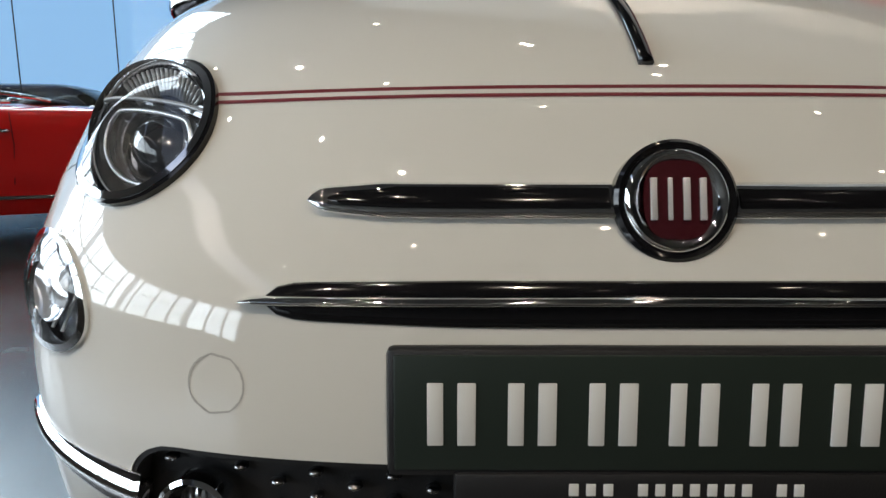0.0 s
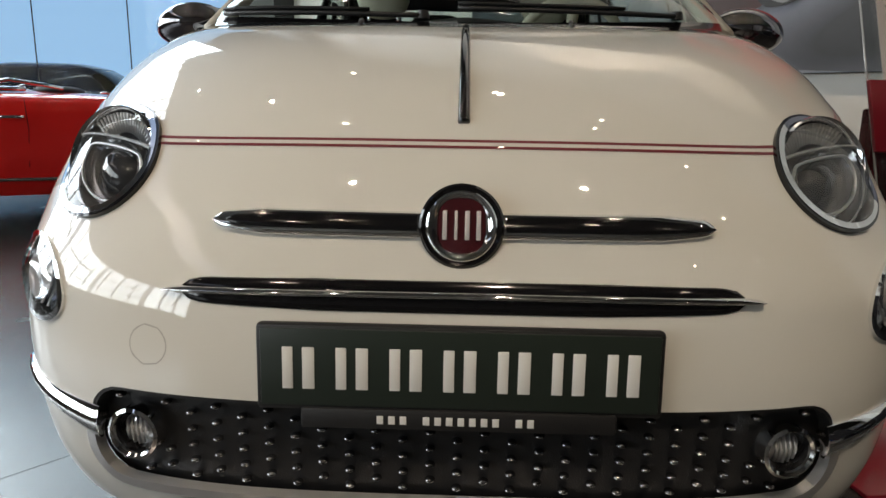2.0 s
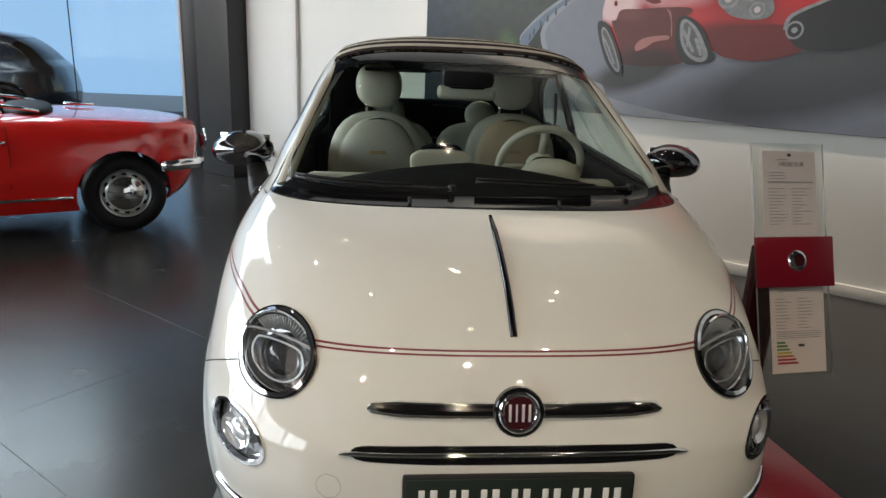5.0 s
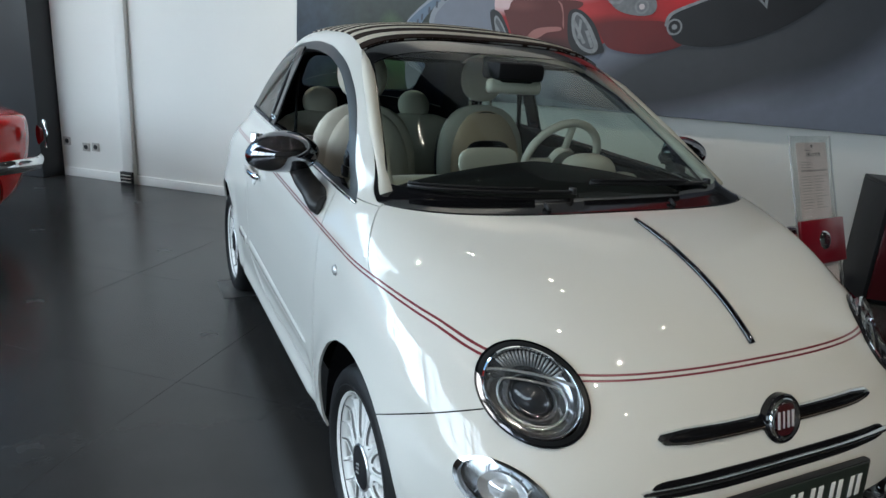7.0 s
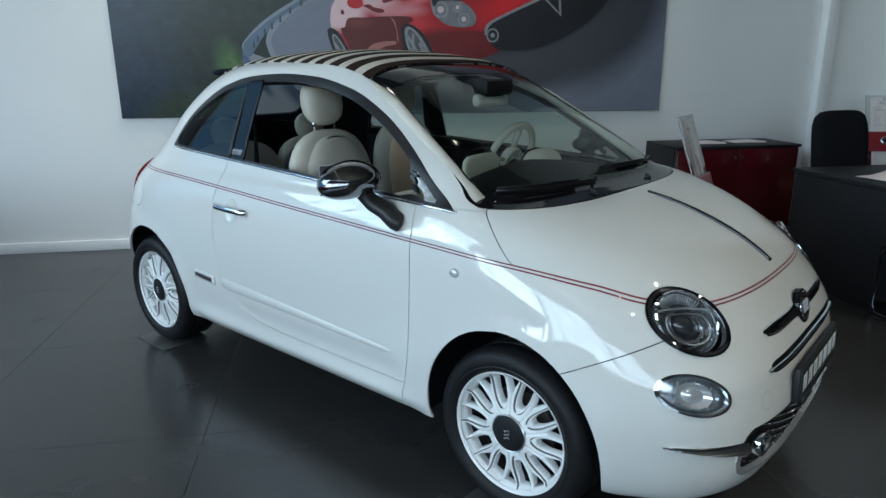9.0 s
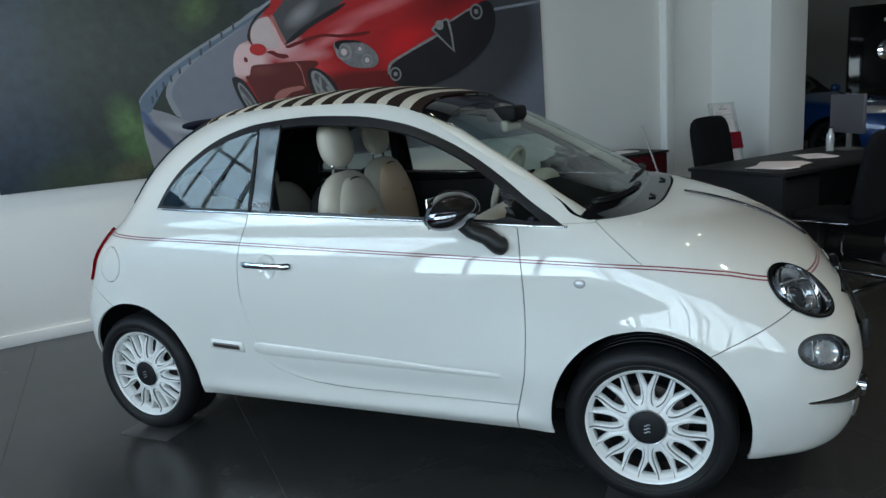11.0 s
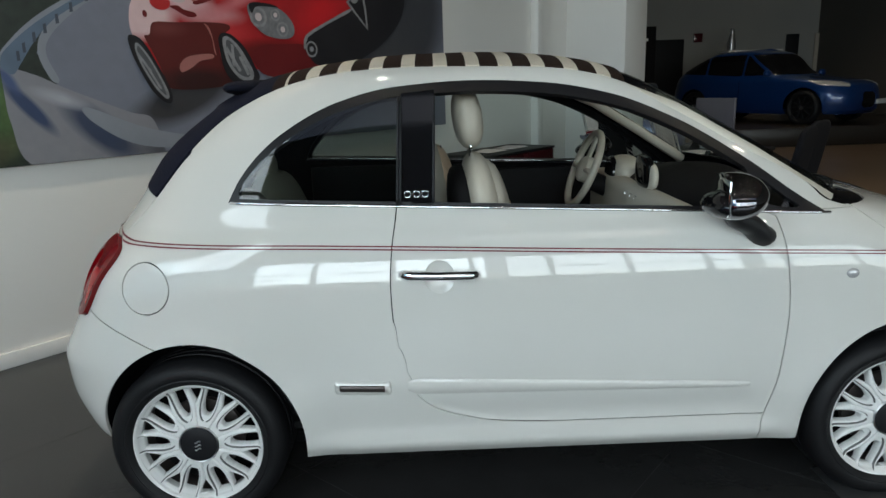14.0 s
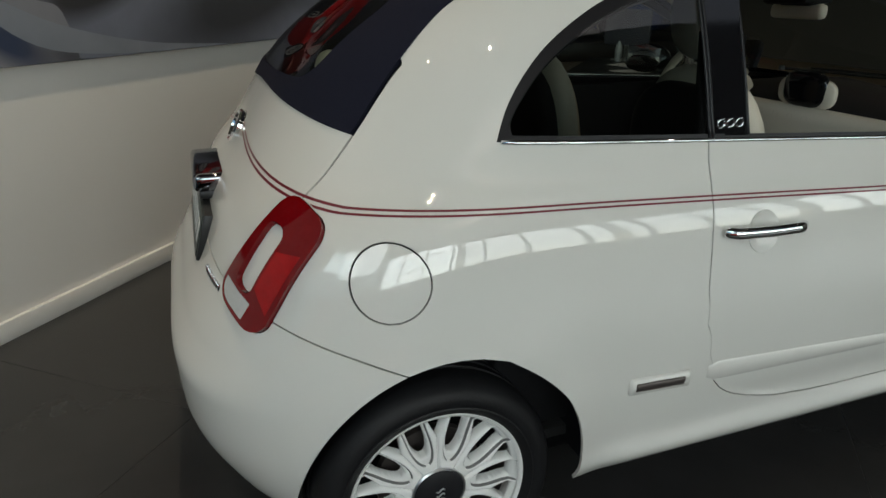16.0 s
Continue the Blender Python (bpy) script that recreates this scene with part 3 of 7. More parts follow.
P_BANK = print_blend("print_bank", (0.22, 0.222, 0.25), [
    (1.159, 1.370, 0.214, 0.048, -52, (0.035, 0.055, 0.12), 1.6),
    (1.081, 1.515, 0.110, 0.038, -60, (0.06, 0.09, 0.19), 1.2),
    (1.521, 1.221, 0.314, 0.112, -42, (0.040, 0.055, 0.10), 1.5),
    (2.007, 1.055, 0.435, 0.103, -12, (0.07, 0.075, 0.09), 1.3),
    (1.326, 1.409, 0.183, 0.049, -20, (0.34, 0.35, 0.40), 1)])

mural = tagged(new("mural"), "large printed mural of a red sports car on a mountain road", "mural")
mural.matrix_basis = WALL
part("board", bm_box(bmesh.new(), 0.09, 4.64, -0.030, -0.001, 1.07, 3.40, 0.003), P_FOREST, mural, "dark wooded slope")
layer = [0]


def smooth_loop(pts, n=6):
    """Closed curve through the corner points, rounded."""
    out = []
    m = len(pts)
    for i in range(m):
        p0, p1, p2, p3 = (Vector(pts[(i + k - 1) % m]) for k in range(4))
        for k in range(n):
            t = k / n
            out.append(0.5 * ((2 * p1) + (p2 - p0) * t + (2 * p0 - 5 * p1 + 4 * p2 - p3) * t * t + (3 * p1 - p0 - 3 * p2 + p3) * t ** 3))
    return out


def print_shape(name, pts, mat, label="", round_=True):
    layer[0] += 1
    loop = smooth_loop(pts) if round_ else [Vector(p) for p in pts]
    d = -0.0304 - 0.0002 * layer[0]
    bm = bmesh.new()
    vs = [bm.verts.new((min(max(p[0], 0.092), 4.638), d, max(p[1], 1.072))) for p in loop]
    es = [bm.edges.new((vs[i], vs[(i + 1) % len(vs)])) for i in range(len(vs))]
    bmesh.ops.triangle_fill(bm, edges=es, use_beauty=True)
    return part(name, bm, mat, mural, label, smooth=False)


def ellipse(cx, cz, a, b, tilt=0.0, n=28):
    c, s_ = math.cos(radians(tilt)), math.sin(radians(tilt))
    return [(cx + a * math.cos(w) * c - b * math.sin(w) * s_, cz + a * math.cos(w) * s_ + b * math.sin(w) * c) for w in np.linspace(0, 2 * math.pi, n, endpoint=False)]


print_shape("road", [(2.4, 2.5), (2.0, 2.25), (1.70, 2.06), (1.46, 1.92), (1.29, 1.77), (1.24, 1.65), (1.30, 1.52), (1.40, 1.30), (1.55, 1.16), (1.9, 1.071), (3.0, 1.071), (4.64, 1.071), (4.64, 2.0), (4.64, 3.38), (3.4, 3.2)], P_ROADWAY, "grey printed road", False)
print_shape("bank", [(1.064, 1.607), (1.054, 1.439), (1.061, 1.292), (1.124, 1.072), (1.469, 0.972), (1.850, 0.980), (1.832, 1.263), (1.681, 1.326), (1.366, 1.461), (1.237, 1.527), (1.136, 1.566)], P_BANK, "pale stone bank")
print_shape("verge", [(1.45, 1.36), (1.80, 1.22), (2.30, 1.12), (2.9, 1.073), (2.3, 1.073), (1.75, 1.12), (1.48, 1.27)], P_KERB, "pale road edge")
print_shape("kerb_line", [(1.99, 2.21), (1.70, 2.02), (1.49, 1.89), (1.335, 1.755), (1.285, 1.65), (1.33, 1.51), (1.29, 1.51), (1.245, 1.65), (1.295, 1.775), (1.465, 1.925), (1.69, 2.06), (1.97, 2.25)], P_KERB)
print_shape("guard_rail", [(2.30, 2.42), (1.82, 2.14), (1.51, 1.97), (1.25, 1.81), (1.08, 1.65), (1.06, 1.58), (1.11, 1.54), (1.16, 1.60), (1.24, 1.71), (1.36, 1.83), (1.56, 1.95), (1.85, 2.12), (2.31, 2.39)], P_RAIL)
print_shape("rail_top", [(2.30, 2.43), (1.82, 2.155), (1.51, 1.985), (1.25, 1.825), (1.075, 1.66), (1.06, 1.60), (1.09, 1.66), (1.255, 1.80), (1.515, 1.962), (1.83, 2.135), (2.31, 2.41)], P_KERB)
print_shape("lane_line", [(4.06, 2.20), (4.638, 2.275), (4.638, 2.30), (4.06, 2.225)], P_KERB, "", False)
print_shape("rail_post", [(1.142, 1.655), (1.157, 1.659), (1.156, 1.610), (1.140, 1.607)], P_SHADE, "", False)
print_shape("rail_post", [(1.176, 1.697), (1.191, 1.701), (1.190, 1.652), (1.174, 1.648)], P_SHADE, "", False)
print_shape("rail_post", [(1.233, 1.752), (1.248, 1.756), (1.247, 1.707), (1.230, 1.703)], P_SHADE, "", False)
print_shape("rail_post", [(1.292, 1.797), (1.307, 1.801), (1.307, 1.752), (1.289, 1.748)], P_SHADE, "", False)
print_shape("rail_post", [(1.360, 1.849), (1.375, 1.854), (1.375, 1.805), (1.357, 1.800)], P_SHADE, "", False)
print_shape("rail_post", [(1.441, 1.913), (1.456, 1.918), (1.456, 1.869), (1.438, 1.864)], P_SHADE, "", False)
print_shape("rail_post", [(1.529, 1.975), (1.545, 1.980), (1.545, 1.930), (1.527, 1.925)], P_SHADE, "", False)
print_shape("rail_post", [(1.604, 2.030), (1.620, 2.036), (1.620, 1.985), (1.602, 1.980)], P_SHADE, "", False)
print_shape("rail_post", [(1.696, 2.094), (1.712, 2.100), (1.713, 2.049), (1.694, 2.043)], P_SHADE, "", False)
print_shape("rail_post", [(1.789, 2.155), (1.806, 2.161), (1.807, 2.110), (1.788, 2.104)], P_SHADE, "", False)
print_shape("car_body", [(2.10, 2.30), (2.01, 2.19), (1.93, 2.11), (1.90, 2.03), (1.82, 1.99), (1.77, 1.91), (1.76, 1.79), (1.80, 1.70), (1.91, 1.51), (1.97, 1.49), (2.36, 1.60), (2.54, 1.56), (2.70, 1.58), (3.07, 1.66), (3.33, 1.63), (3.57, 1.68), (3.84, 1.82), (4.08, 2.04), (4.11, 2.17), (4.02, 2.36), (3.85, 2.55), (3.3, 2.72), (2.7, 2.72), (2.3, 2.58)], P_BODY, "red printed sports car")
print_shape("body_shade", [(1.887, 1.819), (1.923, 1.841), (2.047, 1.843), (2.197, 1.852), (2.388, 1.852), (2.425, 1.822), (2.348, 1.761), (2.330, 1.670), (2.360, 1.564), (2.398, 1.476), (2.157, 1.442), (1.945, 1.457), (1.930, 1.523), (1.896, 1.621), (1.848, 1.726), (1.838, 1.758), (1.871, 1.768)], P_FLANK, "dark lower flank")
print_shape("flank_gleam", [(2.041, 1.589), (2.091, 1.636), (2.181, 1.656), (2.274, 1.660), (2.279, 1.635), (2.183, 1.615), (2.125, 1.577), (2.052, 1.548)], P_GLEAM, "")
print_shape("vent_gleam", [(2.236, 1.847), (2.258, 1.818), (2.284, 1.755), (2.291, 1.684), (2.304, 1.650), (2.294, 1.734), (2.275, 1.817)], P_GLEAM, "")
print_shape("window_edge", [(2.082, 2.285), (1.981, 2.205), (1.920, 2.128), (1.892, 2.051), (1.902, 2.012), (1.929, 1.982), (1.914, 2.036), (1.930, 2.112), (1.990, 2.190), (2.097, 2.274)], P_DARK, "")
print_shape("side_window", [(1.918, 2.036), (1.934, 2.112), (1.979, 2.167), (2.026, 2.187), (2.075, 2.188), (2.096, 2.107), (2.126, 1.973), (2.024, 1.965), (1.954, 1.985)], P_PALE, "")
print_shape("car_window", [(2.105, 2.193), (2.181, 2.281), (2.259, 2.346), (2.626, 2.476), (2.784, 2.423), (2.696, 2.307), (2.593, 2.246), (2.405, 2.151), (2.269, 2.069), (2.189, 1.997), (2.171, 1.993), (2.135, 2.092)], P_WINDSCREEN, "")
print_shape("screen_edge", [(2.093, 2.193), (2.126, 2.084), (2.169, 1.981), (2.196, 1.985), (2.152, 2.092), (2.114, 2.197)], P_GLEAM, "")
print_shape("wiper_shadow", [(2.179, 1.989), (2.269, 2.069), (2.405, 2.151), (2.593, 2.246), (2.723, 2.291), (2.607, 2.213), (2.418, 2.119), (2.290, 2.037), (2.223, 1.997)], P_DARK, "")
print_shape("bonnet_line", [(2.185, 1.973), (2.332, 2.021), (2.482, 2.054), (2.659, 2.047), (2.889, 2.065), (2.865, 2.039), (2.666, 2.021), (2.493, 2.033), (2.347, 2.000), (2.209, 1.956)], P_DEEP, "")
print_shape("car_mirror", ellipse(1.961, 1.954, 0.065, 0.045, -3, n=14), P_MIRROR)
print_shape("mirror_shade", [(2.019, 1.934), (2.075, 1.941), (2.109, 1.921), (2.176, 1.908), (2.194, 1.888), (2.153, 1.877), (2.104, 1.889), (2.058, 1.914)], P_DEEP, "")
print_shape("fuel_cap", ellipse(1.857, 1.882, 0.014, 0.020, 10, n=14), P_DEEP)
print_shape("lower_red", [(2.578, 1.673), (2.663, 1.721), (2.814, 1.734), (3.033, 1.736), (3.055, 1.662), (3.166, 1.589), (2.939, 1.509), (2.684, 1.523), (2.596, 1.594)], P_DEEP, "")
print_shape("lower_grille", [(3.037, 1.727), (3.074, 1.803), (3.271, 1.895), (3.500, 1.990), (3.545, 2.069), (3.761, 2.175), (4.026, 2.297), (4.122, 2.221), (4.119, 2.063), (4.016, 1.900), (3.772, 1.723), (3.453, 1.599), (3.166, 1.589), (3.066, 1.662)], P_DARK, "")
print_shape("grille_edge", [(3.025, 1.718), (3.058, 1.807), (3.262, 1.908), (3.491, 2.009), (3.500, 1.990), (3.271, 1.890), (3.078, 1.793), (3.046, 1.717)], P_SILVER, "")
print_shape("grille_edge", [(3.672, 2.141), (3.827, 2.215), (3.906, 2.245), (3.910, 2.231), (3.832, 2.201), (3.683, 2.127)], P_SILVER, "")
print_shape("shield", [(3.468, 2.060), (3.514, 2.106), (3.626, 2.154), (3.655, 2.145), (3.677, 2.023), (3.688, 1.860), (3.579, 1.957)], P_SILVER, "", False)
print_shape("shield_field", [(3.497, 2.060), (3.536, 2.097), (3.618, 2.136), (3.635, 2.126), (3.657, 2.013), (3.668, 1.894), (3.581, 1.976)], P_DARK, "", False)
print_shape("badge", ellipse(3.554, 2.097, 0.041, 0.041, 0, n=14), P_SILVER)
print_shape("headlight", [(2.572, 1.971), (2.624, 1.996), (2.750, 1.996), (2.869, 1.952), (2.945, 1.872), (2.941, 1.801), (2.870, 1.772), (2.745, 1.780), (2.656, 1.817), (2.590, 1.895)], P_LAMP, "")
print_shape("printed_lamp", ellipse(2.654, 1.907, 0.068, 0.068, 0, n=14), P_SILVER)
print_shape("lamp_ring", ellipse(2.654, 1.907, 0.049, 0.049, 0, n=14), P_LAMP)
print_shape("lamp_core", ellipse(2.654, 1.907, 0.027, 0.027, 0, n=14), P_PALE)
print_shape("printed_lamp", ellipse(2.795, 1.927, 0.040, 0.040, 0, n=14), P_SILVER)
print_shape("lamp_ring", ellipse(2.795, 1.927, 0.029, 0.029, 0, n=14), P_LAMP)
print_shape("lamp_core", ellipse(2.795, 1.927, 0.016, 0.016, 0, n=14), P_PALE)
print_shape("printed_lamp", ellipse(2.848, 1.834, 0.051, 0.051, 0, n=14), P_SILVER)
print_shape("lamp_ring", ellipse(2.848, 1.834, 0.037, 0.037, 0, n=14), P_LAMP)
print_shape("lamp_core", ellipse(2.848, 1.834, 0.020, 0.020, 0, n=14), P_PALE)
print_shape("lamp_lid", [(2.583, 1.979), (2.634, 2.000), (2.760, 1.996), (2.822, 1.978), (2.723, 1.979), (2.639, 1.971), (2.604, 1.928)], P_DARK, "")
print_shape("fog_light", ellipse(3.094, 1.707, 0.054, 0.057, 0, n=14), P_SILVER)
print_shape("fog_well", ellipse(3.094, 1.707, 0.041, 0.043, 0, n=14), P_DARK)
print_shape("fog_core", ellipse(3.094, 1.707, 0.019, 0.019, 0, n=14), P_SILVER)
print_shape("fog_light", ellipse(3.933, 2.203, 0.064, 0.067, 0, n=14), P_SILVER)
print_shape("fog_well", ellipse(3.933, 2.203, 0.048, 0.051, 0, n=14), P_DARK)
print_shape("fog_core", ellipse(3.933, 2.203, 0.022, 0.022, 0, n=14), P_SILVER)
print_shape("wheel_arch", [(2.329, 1.763), (2.367, 1.793), (2.433, 1.779), (2.520, 1.704), (2.586, 1.587), (2.612, 1.499), (2.443, 1.466), (2.358, 1.545), (2.331, 1.659)], P_DARK, "")
print_shape("printed_rim", [(2.357, 1.756), (2.398, 1.771), (2.469, 1.719), (2.536, 1.619), (2.574, 1.532), (2.536, 1.486), (2.450, 1.512), (2.386, 1.590), (2.359, 1.677)], P_SILVER, "")
print_shape("rim_shade", [(2.380, 1.737), (2.403, 1.749), (2.457, 1.696), (2.511, 1.604), (2.542, 1.533), (2.513, 1.514), (2.453, 1.539), (2.405, 1.601), (2.384, 1.670)], P_RIM, "")
print_shape("printed_spoke", [(2.385, 1.711), (2.478, 1.558), (2.459, 1.547), (2.373, 1.689)], P_SILVER, "", False)
print_shape("printed_spoke", [(2.434, 1.719), (2.433, 1.582), (2.412, 1.590), (2.413, 1.726)], P_SILVER, "", False)
print_shape("printed_spoke", [(2.486, 1.650), (2.542, 1.533), (2.519, 1.526), (2.463, 1.643)], P_SILVER, "", False)
print_shape("wheel_arch", [(1.732, 1.744), (1.769, 1.758), (1.826, 1.717), (1.895, 1.592), (1.951, 1.465), (1.961, 1.382), (1.921, 1.366), (1.842, 1.438), (1.781, 1.559), (1.746, 1.656)], P_DARK, "")
print_shape("printed_rim", [(1.768, 1.703), (1.793, 1.710), (1.850, 1.634), (1.906, 1.521), (1.944, 1.419), (1.924, 1.391), (1.866, 1.451), (1.803, 1.565), (1.773, 1.649)], P_SILVER, "")
print_shape("rim_shade", [(1.779, 1.686), (1.794, 1.693), (1.844, 1.620), (1.897, 1.510), (1.925, 1.423), (1.910, 1.421), (1.863, 1.480), (1.809, 1.583), (1.784, 1.649)], P_RIM, "")
print_shape("printed_spoke", [(1.782, 1.662), (1.853, 1.557), (1.840, 1.547), (1.776, 1.645)], P_SILVER, "", False)
print_shape("printed_spoke", [(1.829, 1.593), (1.903, 1.450), (1.888, 1.450), (1.817, 1.586)], P_SILVER, "", False)


# ---- the small white car ----
MAROON = material("maroon_stripe", (0.17, 0.018, 0.028), 0.35, coat=0.5, vary=0.05)
BADGE_RED = material("badge_red", (0.050, 0.006, 0.010), 0.2, coat=0.8, vary=0.06)
SILVER = material("satin_silver", (0.62, 0.62, 0.62), 0.3, 1.0, vary=0.05)
PLATE_GREEN = material("plate_dark_green", (0.018, 0.026, 0.021), 0.35, vary=0.1)
WHITE_PRINT = material("white_print", (0.72, 0.72, 0.70), 0.5, vary=0.03)
IVORY = material("ivory_leather", (0.56, 0.52, 0.43), 0.5, vary=0.05, scale=12, bump=0.3, bump_scale=260)
IVORY_PLASTIC = material("ivory_plastic", (0.60, 0.56, 0.47), 0.4, vary=0.04)
BEIGE = material("beige_leather", (0.62, 0.46, 0.31), 0.5, vary=0.05, scale=12, bump=0.3, bump_scale=260)
TAN_LEATHER = material("tan_leather", (0.52, 0.36, 0.20), 0.5, vary=0.06, scale=14, bump=0.3, bump_scale=260)
INSIDE_DARK = material("interior_dark", (0.008, 0.008, 0.009), 0.65, spec=0.2, vary=0.15, bump=0.25, bump_scale=300)
LAMP_GREY = material("lamp_reflector", (0.84, 0.85, 0.87), 0.12, 0.7, vary=0.1, scale=40)
RIB_GREY = material("rib_grey", (0.34, 0.35, 0.36), 0.25, 0.4, vary=0.2, scale=60)
CRYSTAL = material("crystal_reflector", (0.44, 0.45, 0.47), 0.10, 0.95, vary=0.2, scale=50, bump=0.6, bump_scale=60)
LAMP_MID = material("lamp_bowl", (0.38, 0.385, 0.40), 0.14, 0.75, vary=0.3, scale=30)
LAMP_DARK = material("lamp_dark", (0.03, 0.032, 0.036), 0.12, vary=0.2, coat=0.6)
LENS = glass("lamp_lens", (0.97, 0.98, 0.985), 0.04)
RED_LENS = material("red_lens", (0.16, 0.001, 0.003), 0.06, coat=0.2, spec=0.25, vary=0.25, scale=30)
HOT_LENS = material("bright_red_lens", (0.34, 0.002, 0.004), 0.10, coat=0.2, spec=0.25, vary=0.3, scale=40, bump=0.15, bump_scale=60)
CLEAR_LENS = material("clear_lens", (0.6, 0.6, 0.6), 0.12, 0.4, vary=0.15, scale=60)
# chrome copies darkened in colour, as if mirroring a dark hall
BLACKENED_CHROME = material("blackened_chrome", (0.07, 0.07, 0.075), 0.08, 1.0, vary=0.03)
DARKENED_CHROME = material("darkened_chrome", (0.24, 0.24, 0.26), 0.06, 1.0, vary=0.03)
BADGE_SILVER = material("badge_silver", (0.66, 0.64, 0.63), 0.32, 0.25, vary=0.04)
FRAME_GREY = material("frame_grey", (0.009, 0.009, 0.011), 0.36, spec=0.4, vary=0.1)
DAY_BOWL = material("day_bowl", (0.55, 0.57, 0.60), 0.18, 0.75, vary=0.06, scale=20)
SATIN = material("bright_satin", (0.90, 0.90, 0.91), 0.28, 0.85, vary=0.05)
STUD = material("stud_grey", (0.30, 0.30, 0.31), 0.22, 1.0, vary=0.1)
FAINT = material("faint_groove", (0.42, 0.41, 0.38), 0.5, vary=0.1)
GROOVE = material("groove_grey", (0.16, 0.16, 0.155), 0.5, vary=0.1)
PLAQUE = material("plaque_grey", (0.10, 0.085, 0.08), 0.3, 0.6, vary=0.1)
CARPET = material("carpet", (0.01, 0.01, 0.01), 0.95, vary=0.2)


def striped_canvas():
    m = material("canvas_striped", (0.5, 0.5, 0.5), 0.9, spec=0.12, bump=0.5, bump_scale=700)
    nt = m.node_tree
    b = nt.nodes["Principled BSDF"]
    tc = nt.nodes.new("ShaderNodeTexCoord")
    sep = nt.nodes.new("ShaderNodeSeparateXYZ")
    nt.links.new(tc.outputs["Object"], sep.inputs[0])
    def math_node(op, a, b_=None):
        n = nt.nodes.new("ShaderNodeMath")
        n.operation = op
        for k, v in enumerate((a, b_)):
            if v is None:
                continue
            if isinstance(v, (int, float)):
                n.inputs[k].default_value = v
            else:
                nt.links.new(v, n.inputs[k])
        return n.outputs[0]
    ph = math_node("FRACT", math_node("DIVIDE", math_node("SUBTRACT", sep.outputs[1], 0.905), 0.107))
    band = math_node("LESS_THAN", ph, 0.43)
    band = math_node("MULTIPLY", band, math_node("LESS_THAN", sep.outputs[1], 1.985))
    band = math_node("MULTIPLY", band, math_node("GREATER_THAN", sep.outputs[1], 0.90))
    back = math_node("GREATER_THAN", sep.outputs[1], 2.03)
    weave = nt.nodes.new("ShaderNodeTexNoise")
    weave.inputs["Scale"].default_value, weave.inputs["Detail"].default_value = 260, 4
    nt.links.new(tc.outputs["Object"], weave.inputs["Vector"])
    mix = nt.nodes.new("ShaderNodeMix")
    mix.data_type = "RGBA"
    mix.inputs[6].default_value, mix.inputs[7].default_value = (0.028, 0.017, 0.013, 1), (0.62, 0.56, 0.46, 1)
    nt.links.new(band, mix.inputs[0])
    mix2 = nt.nodes.new("ShaderNodeMix")
    mix2.data_type = "RGBA"
    mix2.inputs[7].default_value = (0.012, 0.013, 0.024, 1)
    nt.links.new(back, mix2.inputs[0])
    nt.links.new(mix.outputs[2], mix2.inputs[6])
    var = nt.nodes.new("ShaderNodeMapRange")
    var.inputs[3].default_value, var.inputs[4].default_value = 0.75, 1.25
    nt.links.new(weave.outputs["Fac"], var.inputs[0])
    sc = nt.nodes.new("ShaderNodeVectorMath")
    sc.operation = "SCALE"
    nt.links.new(mix2.outputs[2], sc.inputs[0])
    nt.links.new(var.outputs[0], sc.inputs["Scale"])
    nt.links.new(sc.outputs[0], b.inputs["Base Color"])
    return m


CANVAS_STRIPES = striped_canvas()
STRIPE = [(-0.60, 0.776), (-0.50, 0.768), (-0.375, 0.789), (-0.235, 0.824), (0.0, 0.857), (0.52, 0.881), (1.14, 0.906), (1.61, 0.926), (2.07, 0.943), (2.49, 0.953), (2.95, 0.953)]
WIN_TOP = [(0.178, 0.92), (0.248, 0.972), (0.377, 1.060), (0.498, 1.152), (0.712, 1.284), (0.925, 1.370), (1.147, 1.411), (1.378, 1.423), (1.613, 1.410), (1.781, 1.373), (1.978, 1.275), (2.098, 1.160), (2.145, 1.075), (2.20, 0.90)]
DOOR_FRONT = [(0.30, 0.455), (0.334, 0.447), (0.483, 0.414), (0.698, 0.401), (0.879, 0.413), (0.995, 0.436), (1.10, 0.50)]
DOOR_LOW = [(0.30, 0.335), (1.10, 0.335), (1.32, 0.347), (1.41, 0.365), (1.49, 0.390), (1.54, 0.418), (1.575, 0.455), (1.60, 0.530), (1.70, 0.90)]
DOOR_REAR = [(0.30, 1.600), (0.517, 1.609), (0.659, 1.636), (0.816, 1.642), (0.921, 1.635), (1.046, 1.617), (1.40, 1.60)]
CANVAS_EDGE = [(0.80, 0.53), (0.905, 0.518), (1.3, 0.487), (1.65, 0.465), (1.95, 0.452), (2.165, 0.468), (2.312, 0.517), (2.433, 0.553), (2.7, 0.60)]
GAP = 0.0018


def X(V): return np.abs(V[:, 0])
def Y(V): return V[:, 1]
def Z(V): return V[:, 2]
def belt(V): return ramp(Y(V), STRIPE) + 0.075 * np.clip(1 - X(V) / 0.66, 0, 1) * (Y(V) > 2.2)
def below_belt(V): return belt(V) - Z(V)
def hood_fwd(V): return (Z(V) - 0.857) * 1.2 - Y(V)
def bonnet_area(V): return np.minimum(np.minimum(Z(V) - belt(V), hood_fwd(V)), 1.0 - Z(V))
def arch_f(V): return (np.hypot(Y(V) / 0.328, (Z(V) - HUB_Z) / 0.366) - 1) * 0.33
def arch_r(V): return (np.hypot((Y(V) - 2.277) / 0.336, (Z(V) - HUB_Z) / 0.366) - 1) * 0.33
